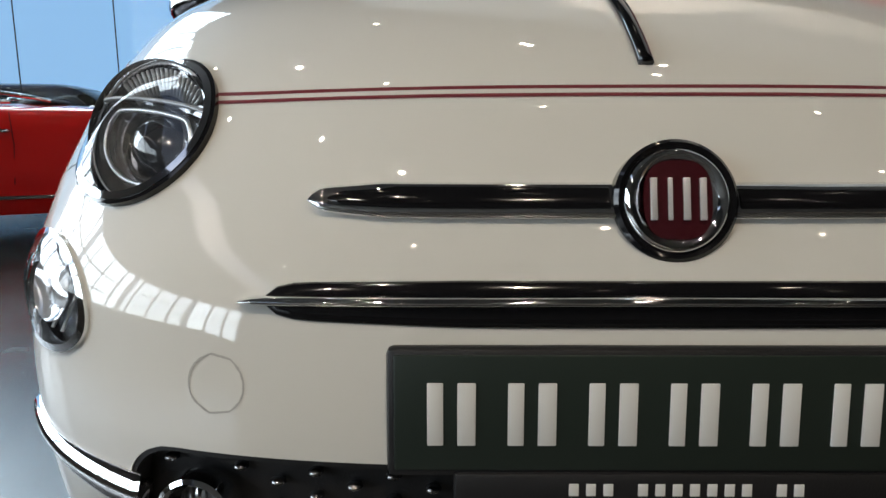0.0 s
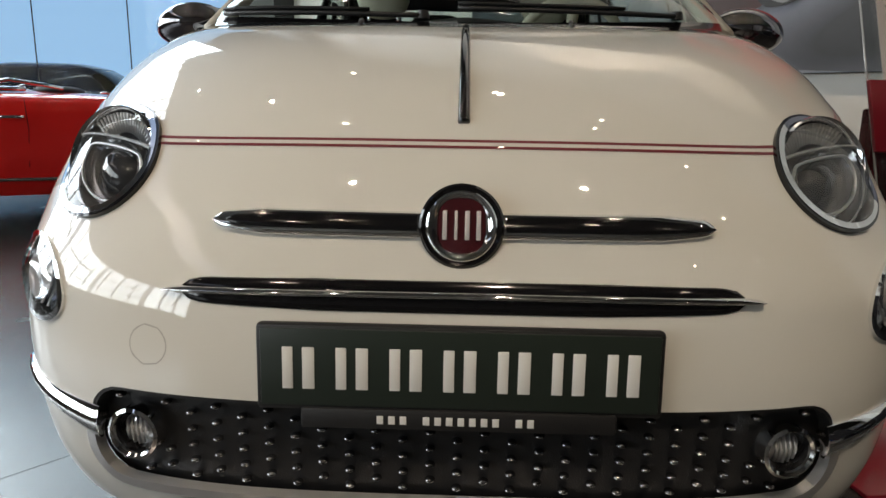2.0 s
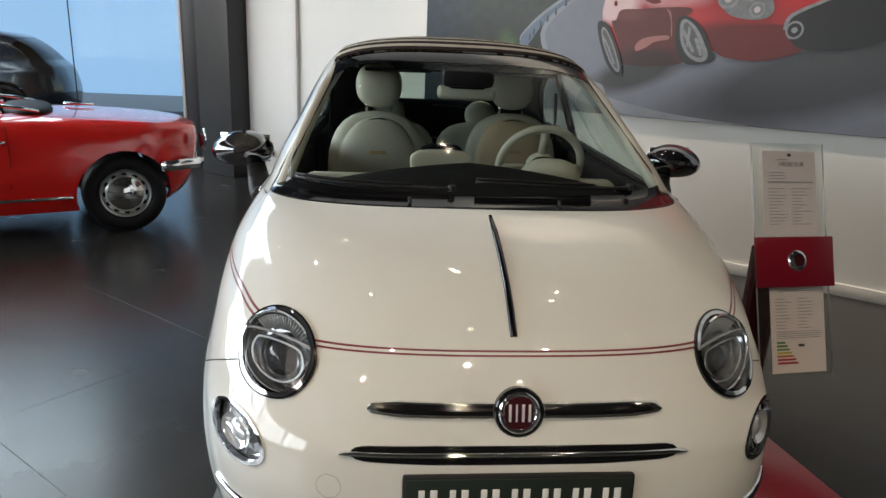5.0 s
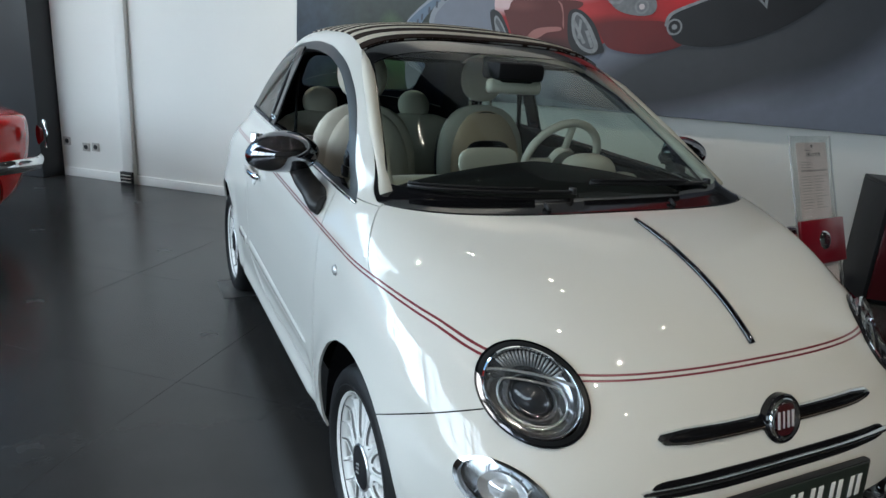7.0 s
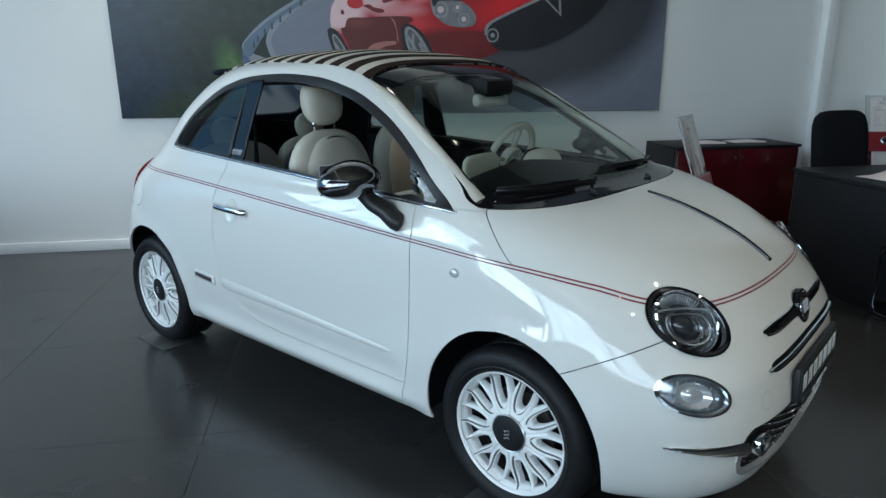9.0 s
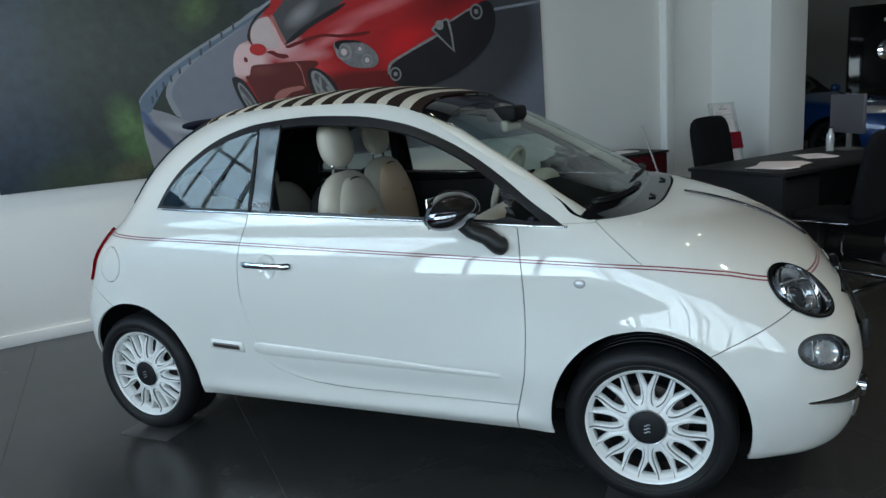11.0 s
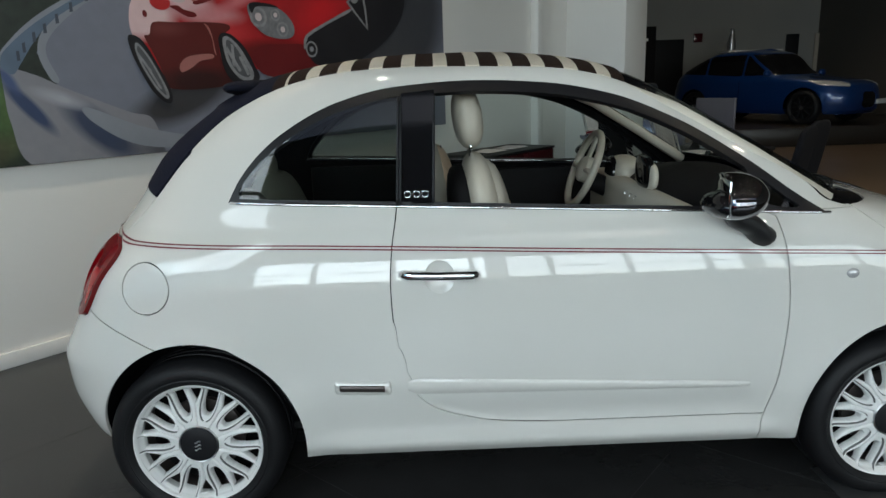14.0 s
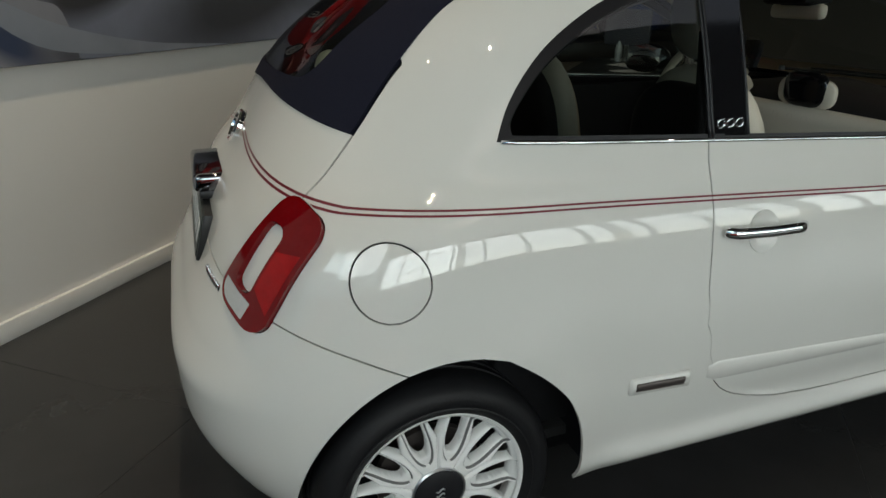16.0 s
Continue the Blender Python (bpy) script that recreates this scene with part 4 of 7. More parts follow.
def bottom(V): return Z(V) - np.where((Y(V) > 0.2) & (Y(V) < 2.1), 0.232, 0.19)
def win_base(V): return 0.971 + 0.0467 * Y(V)
def vent_bar(V): return Y(V) - 0.444 - 0.42 * (Z(V) - 0.99)
def window_area(V): return np.minimum(ramp(Y(V), WIN_TOP) - Z(V), Z(V) - win_base(V))
def door_area(V):
    return np.minimum(np.minimum(Y(V) - ramp(Z(V), DOOR_FRONT), ramp(Z(V), DOOR_REAR) - Y(V)), np.minimum(Z(V) - ramp(Y(V), DOOR_LOW), win_base(V) - Z(V) + 0.01))
def seam_f(V): return np.where(Y(V) > -0.02, -1.0, np.maximum(0.592 - 0.5 * (Y(V) + 0.229) - Z(V), 0.553 - X(V)))
def seam_r(V): return np.where(Y(V) < 2.3, -1.0, 0.648 + 0.43 * (Y(V) - 2.407) - Z(V))
def screen_edge(V): return 0.689 - 0.159 * (Z(V) - 0.993) / 0.393 - X(V)
def screen_area(V): return np.minimum(np.minimum(screen_edge(V), Z(V) - 1.0), 0.86 - Y(V))
def canvas_low(V): return Z(V) - (1.135 - 0.18 * X(V) ** 2)
def canvas_area(V): return np.minimum(np.minimum(ramp(Y(V), CANVAS_EDGE) - X(V), Y(V) - 0.86), canvas_low(V))
def gate_area(V): return np.minimum(np.minimum(0.585 - 0.24 * (Z(V) - 0.956) - X(V), Y(V) - 2.3), Z(V) - 0.62)


HEAD_C, HEAD_R, HEAD_TURN = np.array((-0.563, -0.465, 0.731)), 0.110, -0.583
DAY_C, DAY_TURN = np.array((-0.646, -0.525, 0.554)), -0.265
TAIL_C = np.array((-0.628, 2.615, 0.843))


def unit(v):
    return np.array(v, float) / np.linalg.norm(v)


HEAD_N, HEAD_AX = unit((-0.42, -0.762, 0.493)), unit((-0.40, -0.80, 0.44))
DAY_N = unit((-0.626, -0.713, 0.317))
TAIL_N_ = unit((-0.72, 0.64, 0.27))
TAIL_L = unit((0.05, -0.66, 0.75))
TAIL_L = unit(TAIL_L - TAIL_N_ * (TAIL_L @ TAIL_N_))
TAIL_B = np.cross(TAIL_L, TAIL_N_)


def turned(V, c, n, turn):
    """Coordinates in the plane through c across n, with the first axis turned from the level."""
    e1 = unit(np.cross((0, 0, 1), n))
    d = V - c
    a, b = d @ e1, d @ np.cross(n, e1)
    return a * math.cos(turn) + b * math.sin(turn), b * math.cos(turn) - a * math.sin(turn)


def head_d(V):
    """Distance from the headlight's axis, drawn out to its leaning oval."""
    a, b = turned(V, HEAD_C, HEAD_N, HEAD_TURN)
    return np.hypot(a / 1.15, b / 0.865)


def head_out(V): return head_d(V) - HEAD_R
def day_xy(V): return turned(V, DAY_C, DAY_N, DAY_TURN)
def day_out(V):
    a, b = day_xy(V)
    return (np.hypot(a / 0.110, b / 0.055) - 1) * 0.06 + 0.5 * (Y(V) > 0.3)
def round_box(a, b, ha, hb, r):
    qa, qb = np.abs(a) - ha + r, np.abs(b) - hb + r
    return np.hypot(np.maximum(qa, 0), np.maximum(qb, 0)) + np.minimum(np.maximum(qa, qb), 0) - r
def tail_ab(V):
    d = V - TAIL_C
    return d @ TAIL_L, d @ TAIL_B
def tail_out(V):
    a, b = tail_ab(V)
    return round_box(a, b * (1 + 0.9 * np.clip(a, -0.1, 0.1)) - 0.02 * a, 0.137, 0.075, 0.045) + 0.5 * (Y(V) < 2.0)
def tail_hole(V):
    a, b = tail_ab(V)
    return round_box(a + 0.003, b + 0.022 + 0.03 * a, 0.076, 0.027, 0.02)
def fuel_out(V): return np.hypot(Y(V) - 2.403, Z(V) - 0.826) * (X(V) > 0.4) + (X(V) <= 0.4) - 0.0785
def grille_round(V): return round_box(X(V), Z(V) - 0.358, 0.532, 0.074, 0.055) + 1.0 * (Y(V) > -0.4)
def neg(g, e=GAP): return lambda V: -g(V) - e
def pos(g, e=GAP): return lambda V: g(V) - e
def both(a): return joined(a, mirrored(a))


def on_side(y, z):
    u = np.linspace(0.3, 2.7, 4000)
    x, yy = outline(np.full_like(u, z), u)
    return float(np.interp(y, yy, x))


def on_front_side(y, z):
    u = np.linspace(0.2, 2.9, 4000)
    x, yy = outline(np.full_like(u, max(z, 0.2)), u)
    return float(np.interp(y, yy, -x))


def on_front(x, z):
    u = np.linspace(0, 1.0, 4000)
    xx, y = outline(np.full_like(u, z), u)
    return float(np.interp(abs(x), -xx, y))


def on_tail(x, z):
    u = np.linspace(2.0, 3.0, 4000)
    xx, y = outline(np.full_like(u, z), u)
    return float(np.interp(abs(x), -xx[::-1], y[::-1]))


hatchback = tagged(new("small_car"), "cream-white small hatchback with striped canvas roof and chrome trim", "car")
CUT = (bottom, arch_f, arch_r)

# skin panels
inner = clip_all(HALF, pos(bottom, 0.004), pos(arch_f, 0.004), pos(arch_r, 0.004), neg(window_area, -0.004), neg(screen_area, -0.004), neg(canvas_area, -0.004), lambda V: head_out(V) + 0.004, lambda V: day_out(V) + 0.004, lambda V: grille_round(V) + 0.004,
                 lambda V: np.hypot(Y(V) - 1.49, (Z(V) - 0.838) / 1.08) - 0.044)
skin("inner_body", both(inner), SHELL, hatchback, "black inner body behind the panel gaps", offset=-0.010)
bonnet = clip_all(HALF, pos(bonnet_area), pos(head_out, 0))
skin("bonnet", both(bonnet), PAINT, hatchback, thick=0.008)
bumper = clip_all(HALF, pos(seam_f), pos(below_belt), lambda V: -0.02 - Y(V), *CUT, pos(head_out, 0), pos(day_out, 0), grille_round)
front_bumper = skin("front_bumper", both(bumper), PAINT, hatchback, thick=0.010)
tail_b = clip_all(HALF, pos(seam_r), *CUT, pos(tail_out, 0))
skin("rear_bumper", both(tail_b), PAINT, hatchback, thick=0.010)
gate = clip_all(HALF, pos(gate_area), neg(seam_r), lambda V: -canvas_low(V), pos(tail_out, 0))
skin("tailgate", both(gate), PAINT, hatchback, thick=0.008)
fender = clip_all(HALF, lambda V: ramp(Z(V), DOOR_FRONT) - Y(V) - GAP, neg(seam_f), neg(bonnet_area), lambda V: 0.992 - Z(V), *CUT, pos(head_out, 0), pos(day_out, 0), neg(window_area, 0))
door = clip_all(HALF, pos(door_area), lambda V: np.hypot(Y(V) - 1.49, (Z(V) - 0.838) / 1.08) - 0.0465)
side = clip_all(HALF, neg(door_area), lambda V: np.maximum(Y(V) - ramp(Z(V), DOOR_FRONT), Z(V) - 0.9925) - GAP, neg(bonnet_area), neg(screen_area, 0), neg(canvas_area, 0), neg(window_area, 0),
                neg(seam_r), neg(gate_area), pos(tail_out, 0), pos(fuel_out), *CUT)
flap = clip_all(HALF, neg(fuel_out))
def pillar(V): return 0.052 - np.abs(Y(V) - 1.553 + 0.04 * (Z(V) - 1.05))


def flat_pane(mesh):
    """Pressed towards one plane, as flat glass is."""
    V, N, T = mesh
    n = unit((-0.936, 0.012, 0.346))
    c = np.array((-0.652, 1.80, 1.18))
    return V - 0.85 * ((V - c) @ n)[:, None] * n, 0.15 * N + 0.85 * n, T


frame_black = clip_all(HALF, window_area, lambda V: np.maximum.reduce([0.034 - (ramp(Y(V), WIN_TOP) - Z(V)), 0.014 - (Z(V) - win_base(V)), 0.012 - np.abs(vent_bar(V))]))
pillar_black = clip_all(HALF, window_area, lambda V: ramp(Y(V), WIN_TOP) - Z(V) - 0.026, lambda V: Z(V) - win_base(V) - 0.010, pillar)
door_glass = clip_all(HALF, window_area, lambda V: (ramp(Y(V), WIN_TOP) - Z(V)) - 0.030, lambda V: Z(V) - win_base(V) - 0.010, lambda V: 1.506 - Y(V), lambda V: vent_bar(V) - 0.008)
vent_glass = clip_all(HALF, window_area, lambda V: (ramp(Y(V), WIN_TOP) - Z(V)) - 0.030, lambda V: Z(V) - win_base(V) - 0.010, lambda V: -vent_bar(V) - 0.008)
quarter_glass = clip_all(HALF, window_area, lambda V: (ramp(Y(V), WIN_TOP) - Z(V)) - 0.030, lambda V: Z(V) - win_base(V) - 0.010, lambda V: Y(V) - 1.60)
stripes = [clip_all(band(HALF, lambda V: Z(V) - belt(V), k - 0.0020, k + 0.0020), pos(head_out, 0.004), pos(tail_out, 0.002)) for k in (-0.0050, 0.0042)]
for mk in (lambda m: m, mirrored):
    skin("fender", mk(fender), PAINT, hatchback, thick=0.008)
    skin("side_panel", mk(side), PAINT, hatchback, thick=0.008)
    d = skin("door", mk(door), PAINT, hatchback, thick=0.008)
    skin("fuel_flap" if mk is not mirrored else "blank_panel", mk(flap), PAINT, hatchback, thick=0.006)
    skin("window_frame", mk(frame_black), FRAME_GREY, hatchback, "satin black window frame", offset=0.0005, thick=0.02)
    skin("door_pillar", mk(flat_pane(pillar_black)), BLACK_GLOSS, hatchback, "glossy black pillar panel between the windows", offset=0.001, thick=0.008)
    for e_ in (-0.052, 0.052, 0.0612):
        seal_ = [((-1 if mk is not mirrored else 1) * (on_front_side(1.553 - 0.04 * (zz - 1.05) + e_, zz) + 0.0015), 1.553 - 0.04 * (zz - 1.05) + e_, zz) for zz in np.linspace(1.052, 1.380, 16)]
        tube("pillar_seal", seal_, 0.0045, FRAME_GREY, hatchback, n=6)
    if mk is mirrored:  # the other window is wound down
        skin("door_glass", mk(door_glass), SIDE_GLASS, hatchback, "clear door window", offset=-0.008)
    skin("vent_pane", mk(vent_glass), PRIVACY, hatchback, "tinted triangular vent pane", offset=-0.006)
    skin("quarter_glass", mk(flat_pane(quarter_glass)), PRIVACY, hatchback, "tinted rear side window", offset=-0.005)
    tw = [((-1 if mk is not mirrored else 1) * (on_front_side(yy, 0.9715 + 0.0467 * yy) + 0.0025), yy, 0.9715 + 0.0467 * yy) for yy in np.linspace(0.256, 2.138, 48)]
    tube("window_trim", tw, 0.0055, CHROME, hatchback, "chrome strip under the windows", n=10)
seam_fill = clip_all(band(HALF, lambda V: Z(V) - belt(V), -0.0034, 0.0026), pos(head_out, 0.004), lambda V: 0.3 - Y(V))
skin("pinstripe_ground", both(seam_fill), PAINT, hatchback, "cream line between the pinstripes", offset=0.0006)
for st in stripes:
    skin("pinstripe", both(st), MAROON, hatchback, "thin maroon pinstripe", offset=0.0009)

# windscreen with black border, canvas roof with its rear window
glass_in = lambda V: np.minimum.reduce([screen_edge(V) - 0.025, Z(V) - 1.022 - 0.02 * (X(V) / 0.6) ** 2, 0.755 - Y(V)])
ws = skin("windscreen", both(clip_all(HALF, screen_area, glass_in)), WINDSCREEN, hatchback, "curved clear windscreen", offset=-0.004)
ws.visible_shadow = False
skin("windscreen_border", both(clip_all(HALF, screen_area, neg(glass_in, 0))), BLACK_GLOSS, hatchback, "black border of the windscreen", offset=-0.003, thick=0.004)
rear_win = lambda V: -round_box(X(V), Z(V) - 1.265, 0.36, 0.095, 0.05) - 1.0 * (Y(V) < 2.0)
canvas = skin("canvas_roof", both(clip_all(HALF, canvas_area, neg(rear_win, 0))), CANVAS_STRIPES, hatchback, "folding canvas roof striped dark brown and cream", offset=0.004, thick=0.014)
skin("rear_window", both(clip_all(HALF, rear_win)), PRIVACY, canvas, "small rear window in the canvas", offset=-0.002)

# wheel wells, underbody
for sx in (-1, 1):
    for yc, r in ((AXLE_F, 0.335), (2.265, 0.352)):
        n = 40
        ang = [math.pi * (-0.03 + 1.06 * k / n) for k in range(n + 1)]
        rim_ = [(yc + (r + 0.012) * math.cos(a), HUB_Z + (r * 1.08 + 0.012) * math.sin(a)) for a in ang]
        v = [(sx * (min(0.775, (on_front_side(yy, zz) - 0.012))), yy, zz) for yy, zz in rim_] + [(sx * 0.45, yy, zz) for yy, zz in rim_]
        f = [(k, k + 1, n + 2 + k, n + 1 + k) for k in range(n)] + [tuple(range(n + 1, 2 * n + 2))]
        mesh_object("wheel_well", v, f, SHELL, hatchback)
bm = bm_box(bmesh.new(), -0.62, 0.62, -0.40, 2.5, 0.19, 0.24, 0.02)
part("underbody", bm, SHELL, hatchback)


# wheels: ten looped petals on a white rim
def rim_mesh():
    nr, na = 84, 720
    r = np.linspace(0.040, 0.206, nr)
    a = np.linspace(0, 2 * math.pi, na, endpoint=False)
    R, A = np.meshgrid(r, a, indexing="ij")
    step = 2 * math.pi / 10
    d1 = (A + step / 2) % step - step / 2
    d2 = A % step - step / 2
    t1, t2 = R * d1, R * d2
    edge = 0.0275 * np.sqrt(np.clip(1 - (np.clip(0.150 - R, 0, 1) / 0.070) ** 2, 0, 1)) + 0.03 * np.clip(R - 0.150, 0, 1)
    u_edge = np.where(R > 0.080, np.abs(t1) - edge, 0.02)
    slot = 0.0198 * np.sqrt(np.clip(1 - (np.clip(0.150 - R, 0, 1) / 0.052) ** 2, 0, 1))
    u_hole = np.maximum(np.where(R > 0.098, np.abs(t1) - slot, 0.02), R - 0.189)
    v_hole = np.maximum(np.abs(t2) - np.clip((R - 0.140) * 0.48, 0, 0.022), R - 0.192)
    hole = np.minimum(u_hole, v_hole)
    depth = 0.014 * np.clip((R - 0.05) / 0.12, 0, 1) - 0.010 * np.clip((R - 0.188) / 0.014, 0, 1)
    bevel = 0.008 * np.exp(-np.clip(hole, 0, 1) / 0.0025)
    ledge = 0.007 * np.clip(-u_edge / 0.003, 0, 1) * (1 - np.clip((R - 0.198) / 0.006, 0, 1))
    groove = 0.0035 * np.exp(-((u_edge + 0.0012) / 0.0019) ** 2) * (R < 0.203)
    H = 0.0 - depth - bevel - groove - ledge
    V = np.stack([-H, R * np.cos(A), R * np.sin(A)], -1).reshape(-1, 3)
    idx = np.arange(nr * na).reshape(nr, na)
    nx = np.roll(idx, -1, axis=1)
    q = np.stack([idx[:-1], idx[1:], nx[1:], nx[:-1]], -1).reshape(-1, 4)
    T = np.concatenate([q[:, [0, 1, 2]], q[:, [0, 2, 3]]])
    h = hole.reshape(-1)
    g = groove.reshape(-1)
    return V, T, h, g


def wheel_parts(parent, x_face, mirror):
    V, T, h, g = rim_mesh()
    N = np.tile(np.array((-1.0, 0, 0)), (len(V), 1))
    cut = clip((V, N, T), lambda W: h)
    gcut = clip((V, N, T), lambda W: np.minimum(h, g - 0.0017))
    s_ = np.array((1, 1, 1)) if not mirror else np.array((-1, 1, 1))
    def put(m, lift=0.0):
        W = (m[0] + np.array((-lift, 0, 0))) * s_ + np.array((x_face if not mirror else -x_face, 0, HUB_Z))
        return W, (m[2] if not mirror else m[2][:, ::-1])
    W, F = put(cut)
    # second layer behind the face gives the spokes their depth
    e = np.sort(np.concatenate([F[:, [0, 1]], F[:, [1, 2]], F[:, [2, 0]]]), 1)
    key, cnt = np.unique(e, axis=0, return_counts=True)
    rim = {tuple(k) for k in key[cnt == 1]}
    edges = [(a, b) for t in F for a, b in ((t[0], t[1]), (t[1], t[2]), (t[2], t[0])) if (min(a, b), max(a, b)) in rim]
    ids = sorted({i for p in edges for i in p})
    mp = {v: len(W) + i for i, v in enumerate(ids)}
    back = W[ids] + s_ * np.array((0.022, 0, 0))
    faces = [tuple(t) for t in F] + [(b, a, mp[a], mp[b]) for a, b in edges]
    wheel = mesh_object("wheel", np.concatenate([W, back]), faces, RIM_WHITE, parent, "white petal-spoked alloy wheel")
    W2, F2 = put(gcut, 0.0004)
    mesh_object("petal_groove", W2, F2, GROOVE, wheel, "grey groove outlining the petals")
    m = Matrix.Translation((x_face if not mirror else -x_face, 0, HUB_Z)) @ Matrix.Diagonal((1 if not mirror else -1, 1, 1, 1))
    lathe("rim_lip", [(0.202, 0.0), (0.206, -0.005), (0.211, -0.007), (0.2135, -0.002), (0.213, 0.010), (0.200, 0.03)], RIM_WHITE, wheel, m=m, n=96)
    lathe("barrel", [(0.1995, 0.028), (0.195, 0.06), (0.19, 0.16)], PLAQUE, wheel, m=m, n=64)
    tyre = [(0.205, 0.16), (0.209, 0.0), (0.216, -0.010), (0.231, -0.018), (0.2345, -0.0165), (0.238, -0.0185), (0.252, -0.020), (0.266, -0.015), (0.278, -0.004), (0.286, 0.010), (0.290, 0.026)]
    for k in range(4):
        c = 0.034 + 0.034 * k
        tyre += [(0.2905, c), (0.2905, c + 0.022), (0.284, c + 0.024), (0.284, c + 0.031)]
    tyre += [(0.290, 0.172), (0.278, 0.186), (0.24, 0.190)]
    lathe("tyre", tyre, RUBBER, wheel, "black road tyre", m=m, n=96)
    lathe("hub_cap", [(0.0, -0.010), (0.030, -0.0095), (0.050, -0.007), (0.060, -0.002), (0.061, 0.006)], DARK_MAT, wheel, "dark round hub cap", m=m, n=48)
    lathe("cap_ring", [(0.0605, -0.002), (0.063, -0.004), (0.066, -0.001), (0.066, 0.006)], SILVER, wheel, m=m, n=48)
    for dz in (0.014, 0.0, -0.014):
        pts = [Vector((-0.0105, -0.010 + 0.020 * k / 5, dz * 0.9 + 0.004 * math.sin(k * 1.2))) for k in range(6)]
        tube("cap_mark", [m @ p for p in pts], 0.0022, SILVER, wheel, n=5)
    lathe("brake_disc", [(0.04, 0.07), (0.13, 0.068), (0.132, 0.085)], PLAQUE, wheel, m=m, n=48)
    lathe("wheel_back", [(0.0, 0.11), (0.20, 0.11)], SHELL, wheel, m=m, n=32)
    return wheel


for mirror in (False, True):
    w = wheel_parts(hatchback, -0.772, mirror)
    w2 = copy_thing(w, Matrix.Translation((0, AXLE_R, 0)) @ w.matrix_basis)

# lights
def frame_at(c, n):
    n = Vector(n)
    e1 = Vector((0, 0, 1)).cross(n).normalized()
    e2 = n.cross(e1)
    return Matrix(((e1.x, e2.x, n.x, c[0]), (e1.y, e2.y, n.y, c[1]), (e1.z, e2.z, n.z, c[2]), (0, 0, 0, 1)))


def head_dome(V, N, T, lift, dome, r):
    d = head_d(V)
    return V + N * lift + HEAD_N * (dome * np.clip(1 - (d / r) ** 2, 0, 1))[:, None], N, T


for mk, mm in ((lambda m: m, Matrix.Identity(4)), (mirrored, Matrix.Diagonal((-1, 1, 1, 1)))):
    M = mm @ frame_at(HEAD_C + HEAD_N * 0.010, HEAD_AX) @ Matrix.Rotation(HEAD_TURN, 4, "Z") @ Matrix.Diagonal((1.15, 0.865, 1, 1)) @ Matrix.Rotation(-HEAD_TURN, 4, "Z")
    fwd = lambda V: 0.3 - Y(V)
    ring = clip_all(HALF, lambda V: HEAD_R - 0.001 - head_d(V), lambda V: head_d(V) - HEAD_R + 0.0105, fwd)
    seal = clip_all(HALF, lambda V: HEAD_R + 0.0042 - head_d(V), lambda V: head_d(V) - HEAD_R + 0.0012, fwd)
    lamp = skin("headlight", mk(ring), CHROME, hatchback, "round headlight with chrome bezel", offset=0.008, thick=0.02)
    skin("seal", mk(seal), BLACK_GLOSS, lamp, "black rim round the headlight", offset=0.007, thick=0.010)
    lens = clip_all(HALF, lambda V: HEAD_R - 0.010 - head_d(V), fwd)
    skin("lens", mk(head_dome(*lens, 0.0075, 0.010, HEAD_R - 0.010)), LENS, lamp, "clear domed lens")
    back_ = clip_all(HALF, lambda V: HEAD_R + 0.004 - head_d(V), fwd)
    skin("reflector", mk(back_), CRYSTAL, lamp, "dark faceted reflector", offset=-0.052)
    lathe("bowl", [(0.100, -0.006), (0.098, -0.016), (0.088, -0.032), (0.055, -0.042), (0.0, -0.042)], LAMP_MID, lamp, axis="z", m=M)
    lathe("inner_ring", [(0.100, -0.004), (0.097, 0.001), (0.094, -0.003), (0.093, -0.012)], CHROME, lamp, axis="z", m=M)
    lathe("projector", [(0.0, 0.000), (0.018, -0.003), (0.034, -0.012), (0.042, -0.026), (0.046, -0.04)], LAMP_DARK, lamp, "dark projector lens", axis="z", m=M @ Matrix.Translation((0.0, -0.012, 0.0)))
    lathe("projector_rim", [(0.046, -0.020), (0.050, -0.014), (0.055, -0.020), (0.058, -0.034)], LAMP_MID, lamp, axis="z", m=M @ Matrix.Translation((0.0, -0.012, 0.0)))
    pts = []
    for k in range(64):
        a = 2 * math.pi * k / 64
        px, py = 0.070 * math.cos(a), 0.058 * math.sin(a) - 0.014
        if py > 0.020:
            py = 0.020 + 0.22 * (py - 0.020)
        pts.append(M @ Vector((px, py, -0.006)))
    tube("eyelid_ring", pts, 0.0026, SILVER, lamp, closed=True, n=8)
    lid = [M @ Vector((0.090 * math.cos(a), 0.030 + 0.012 * math.sin(a), -0.008)) for a in np.linspace(0.05, math.pi - 0.05, 24)]
    tube("eyelid_band", lid, 0.0050, RIB_GREY, lamp, n=8, flat=0.6)
    for k in range(19):
        a = math.radians(42 + 96 * k / 18)
        p0, p1 = (M @ Vector((rr * math.cos(a), rr * math.sin(a), -0.012 - 0.01 * (0.090 - rr) / 0.03)) for rr in (0.090, 0.058))
        tube("indicator_rib", [p0, p1], 0.0030, RIB_GREY, lamp, n=6)
    # lower round lamp
    e = clip_all(HALF, lambda V: -day_out(V) + 0.002, lambda V: day_out(V) + 0.0045)
    day = skin("daytime_lamp", mk(e), CHROME, hatchback, "oval lower front lamp", offset=0.005, thick=0.015)
    ln = clip_all(HALF, lambda V: -day_out(V) - 0.003)
    a, b = day_xy(ln[0])
    lift = 0.010 * np.clip(1 - (a / 0.108) ** 2 - (b / 0.053) ** 2, 0, 1)
    skin("lens", mk((ln[0] + DAY_N * lift[:, None], ln[1], ln[2])), LENS, day, "clear lens", offset=0.004)
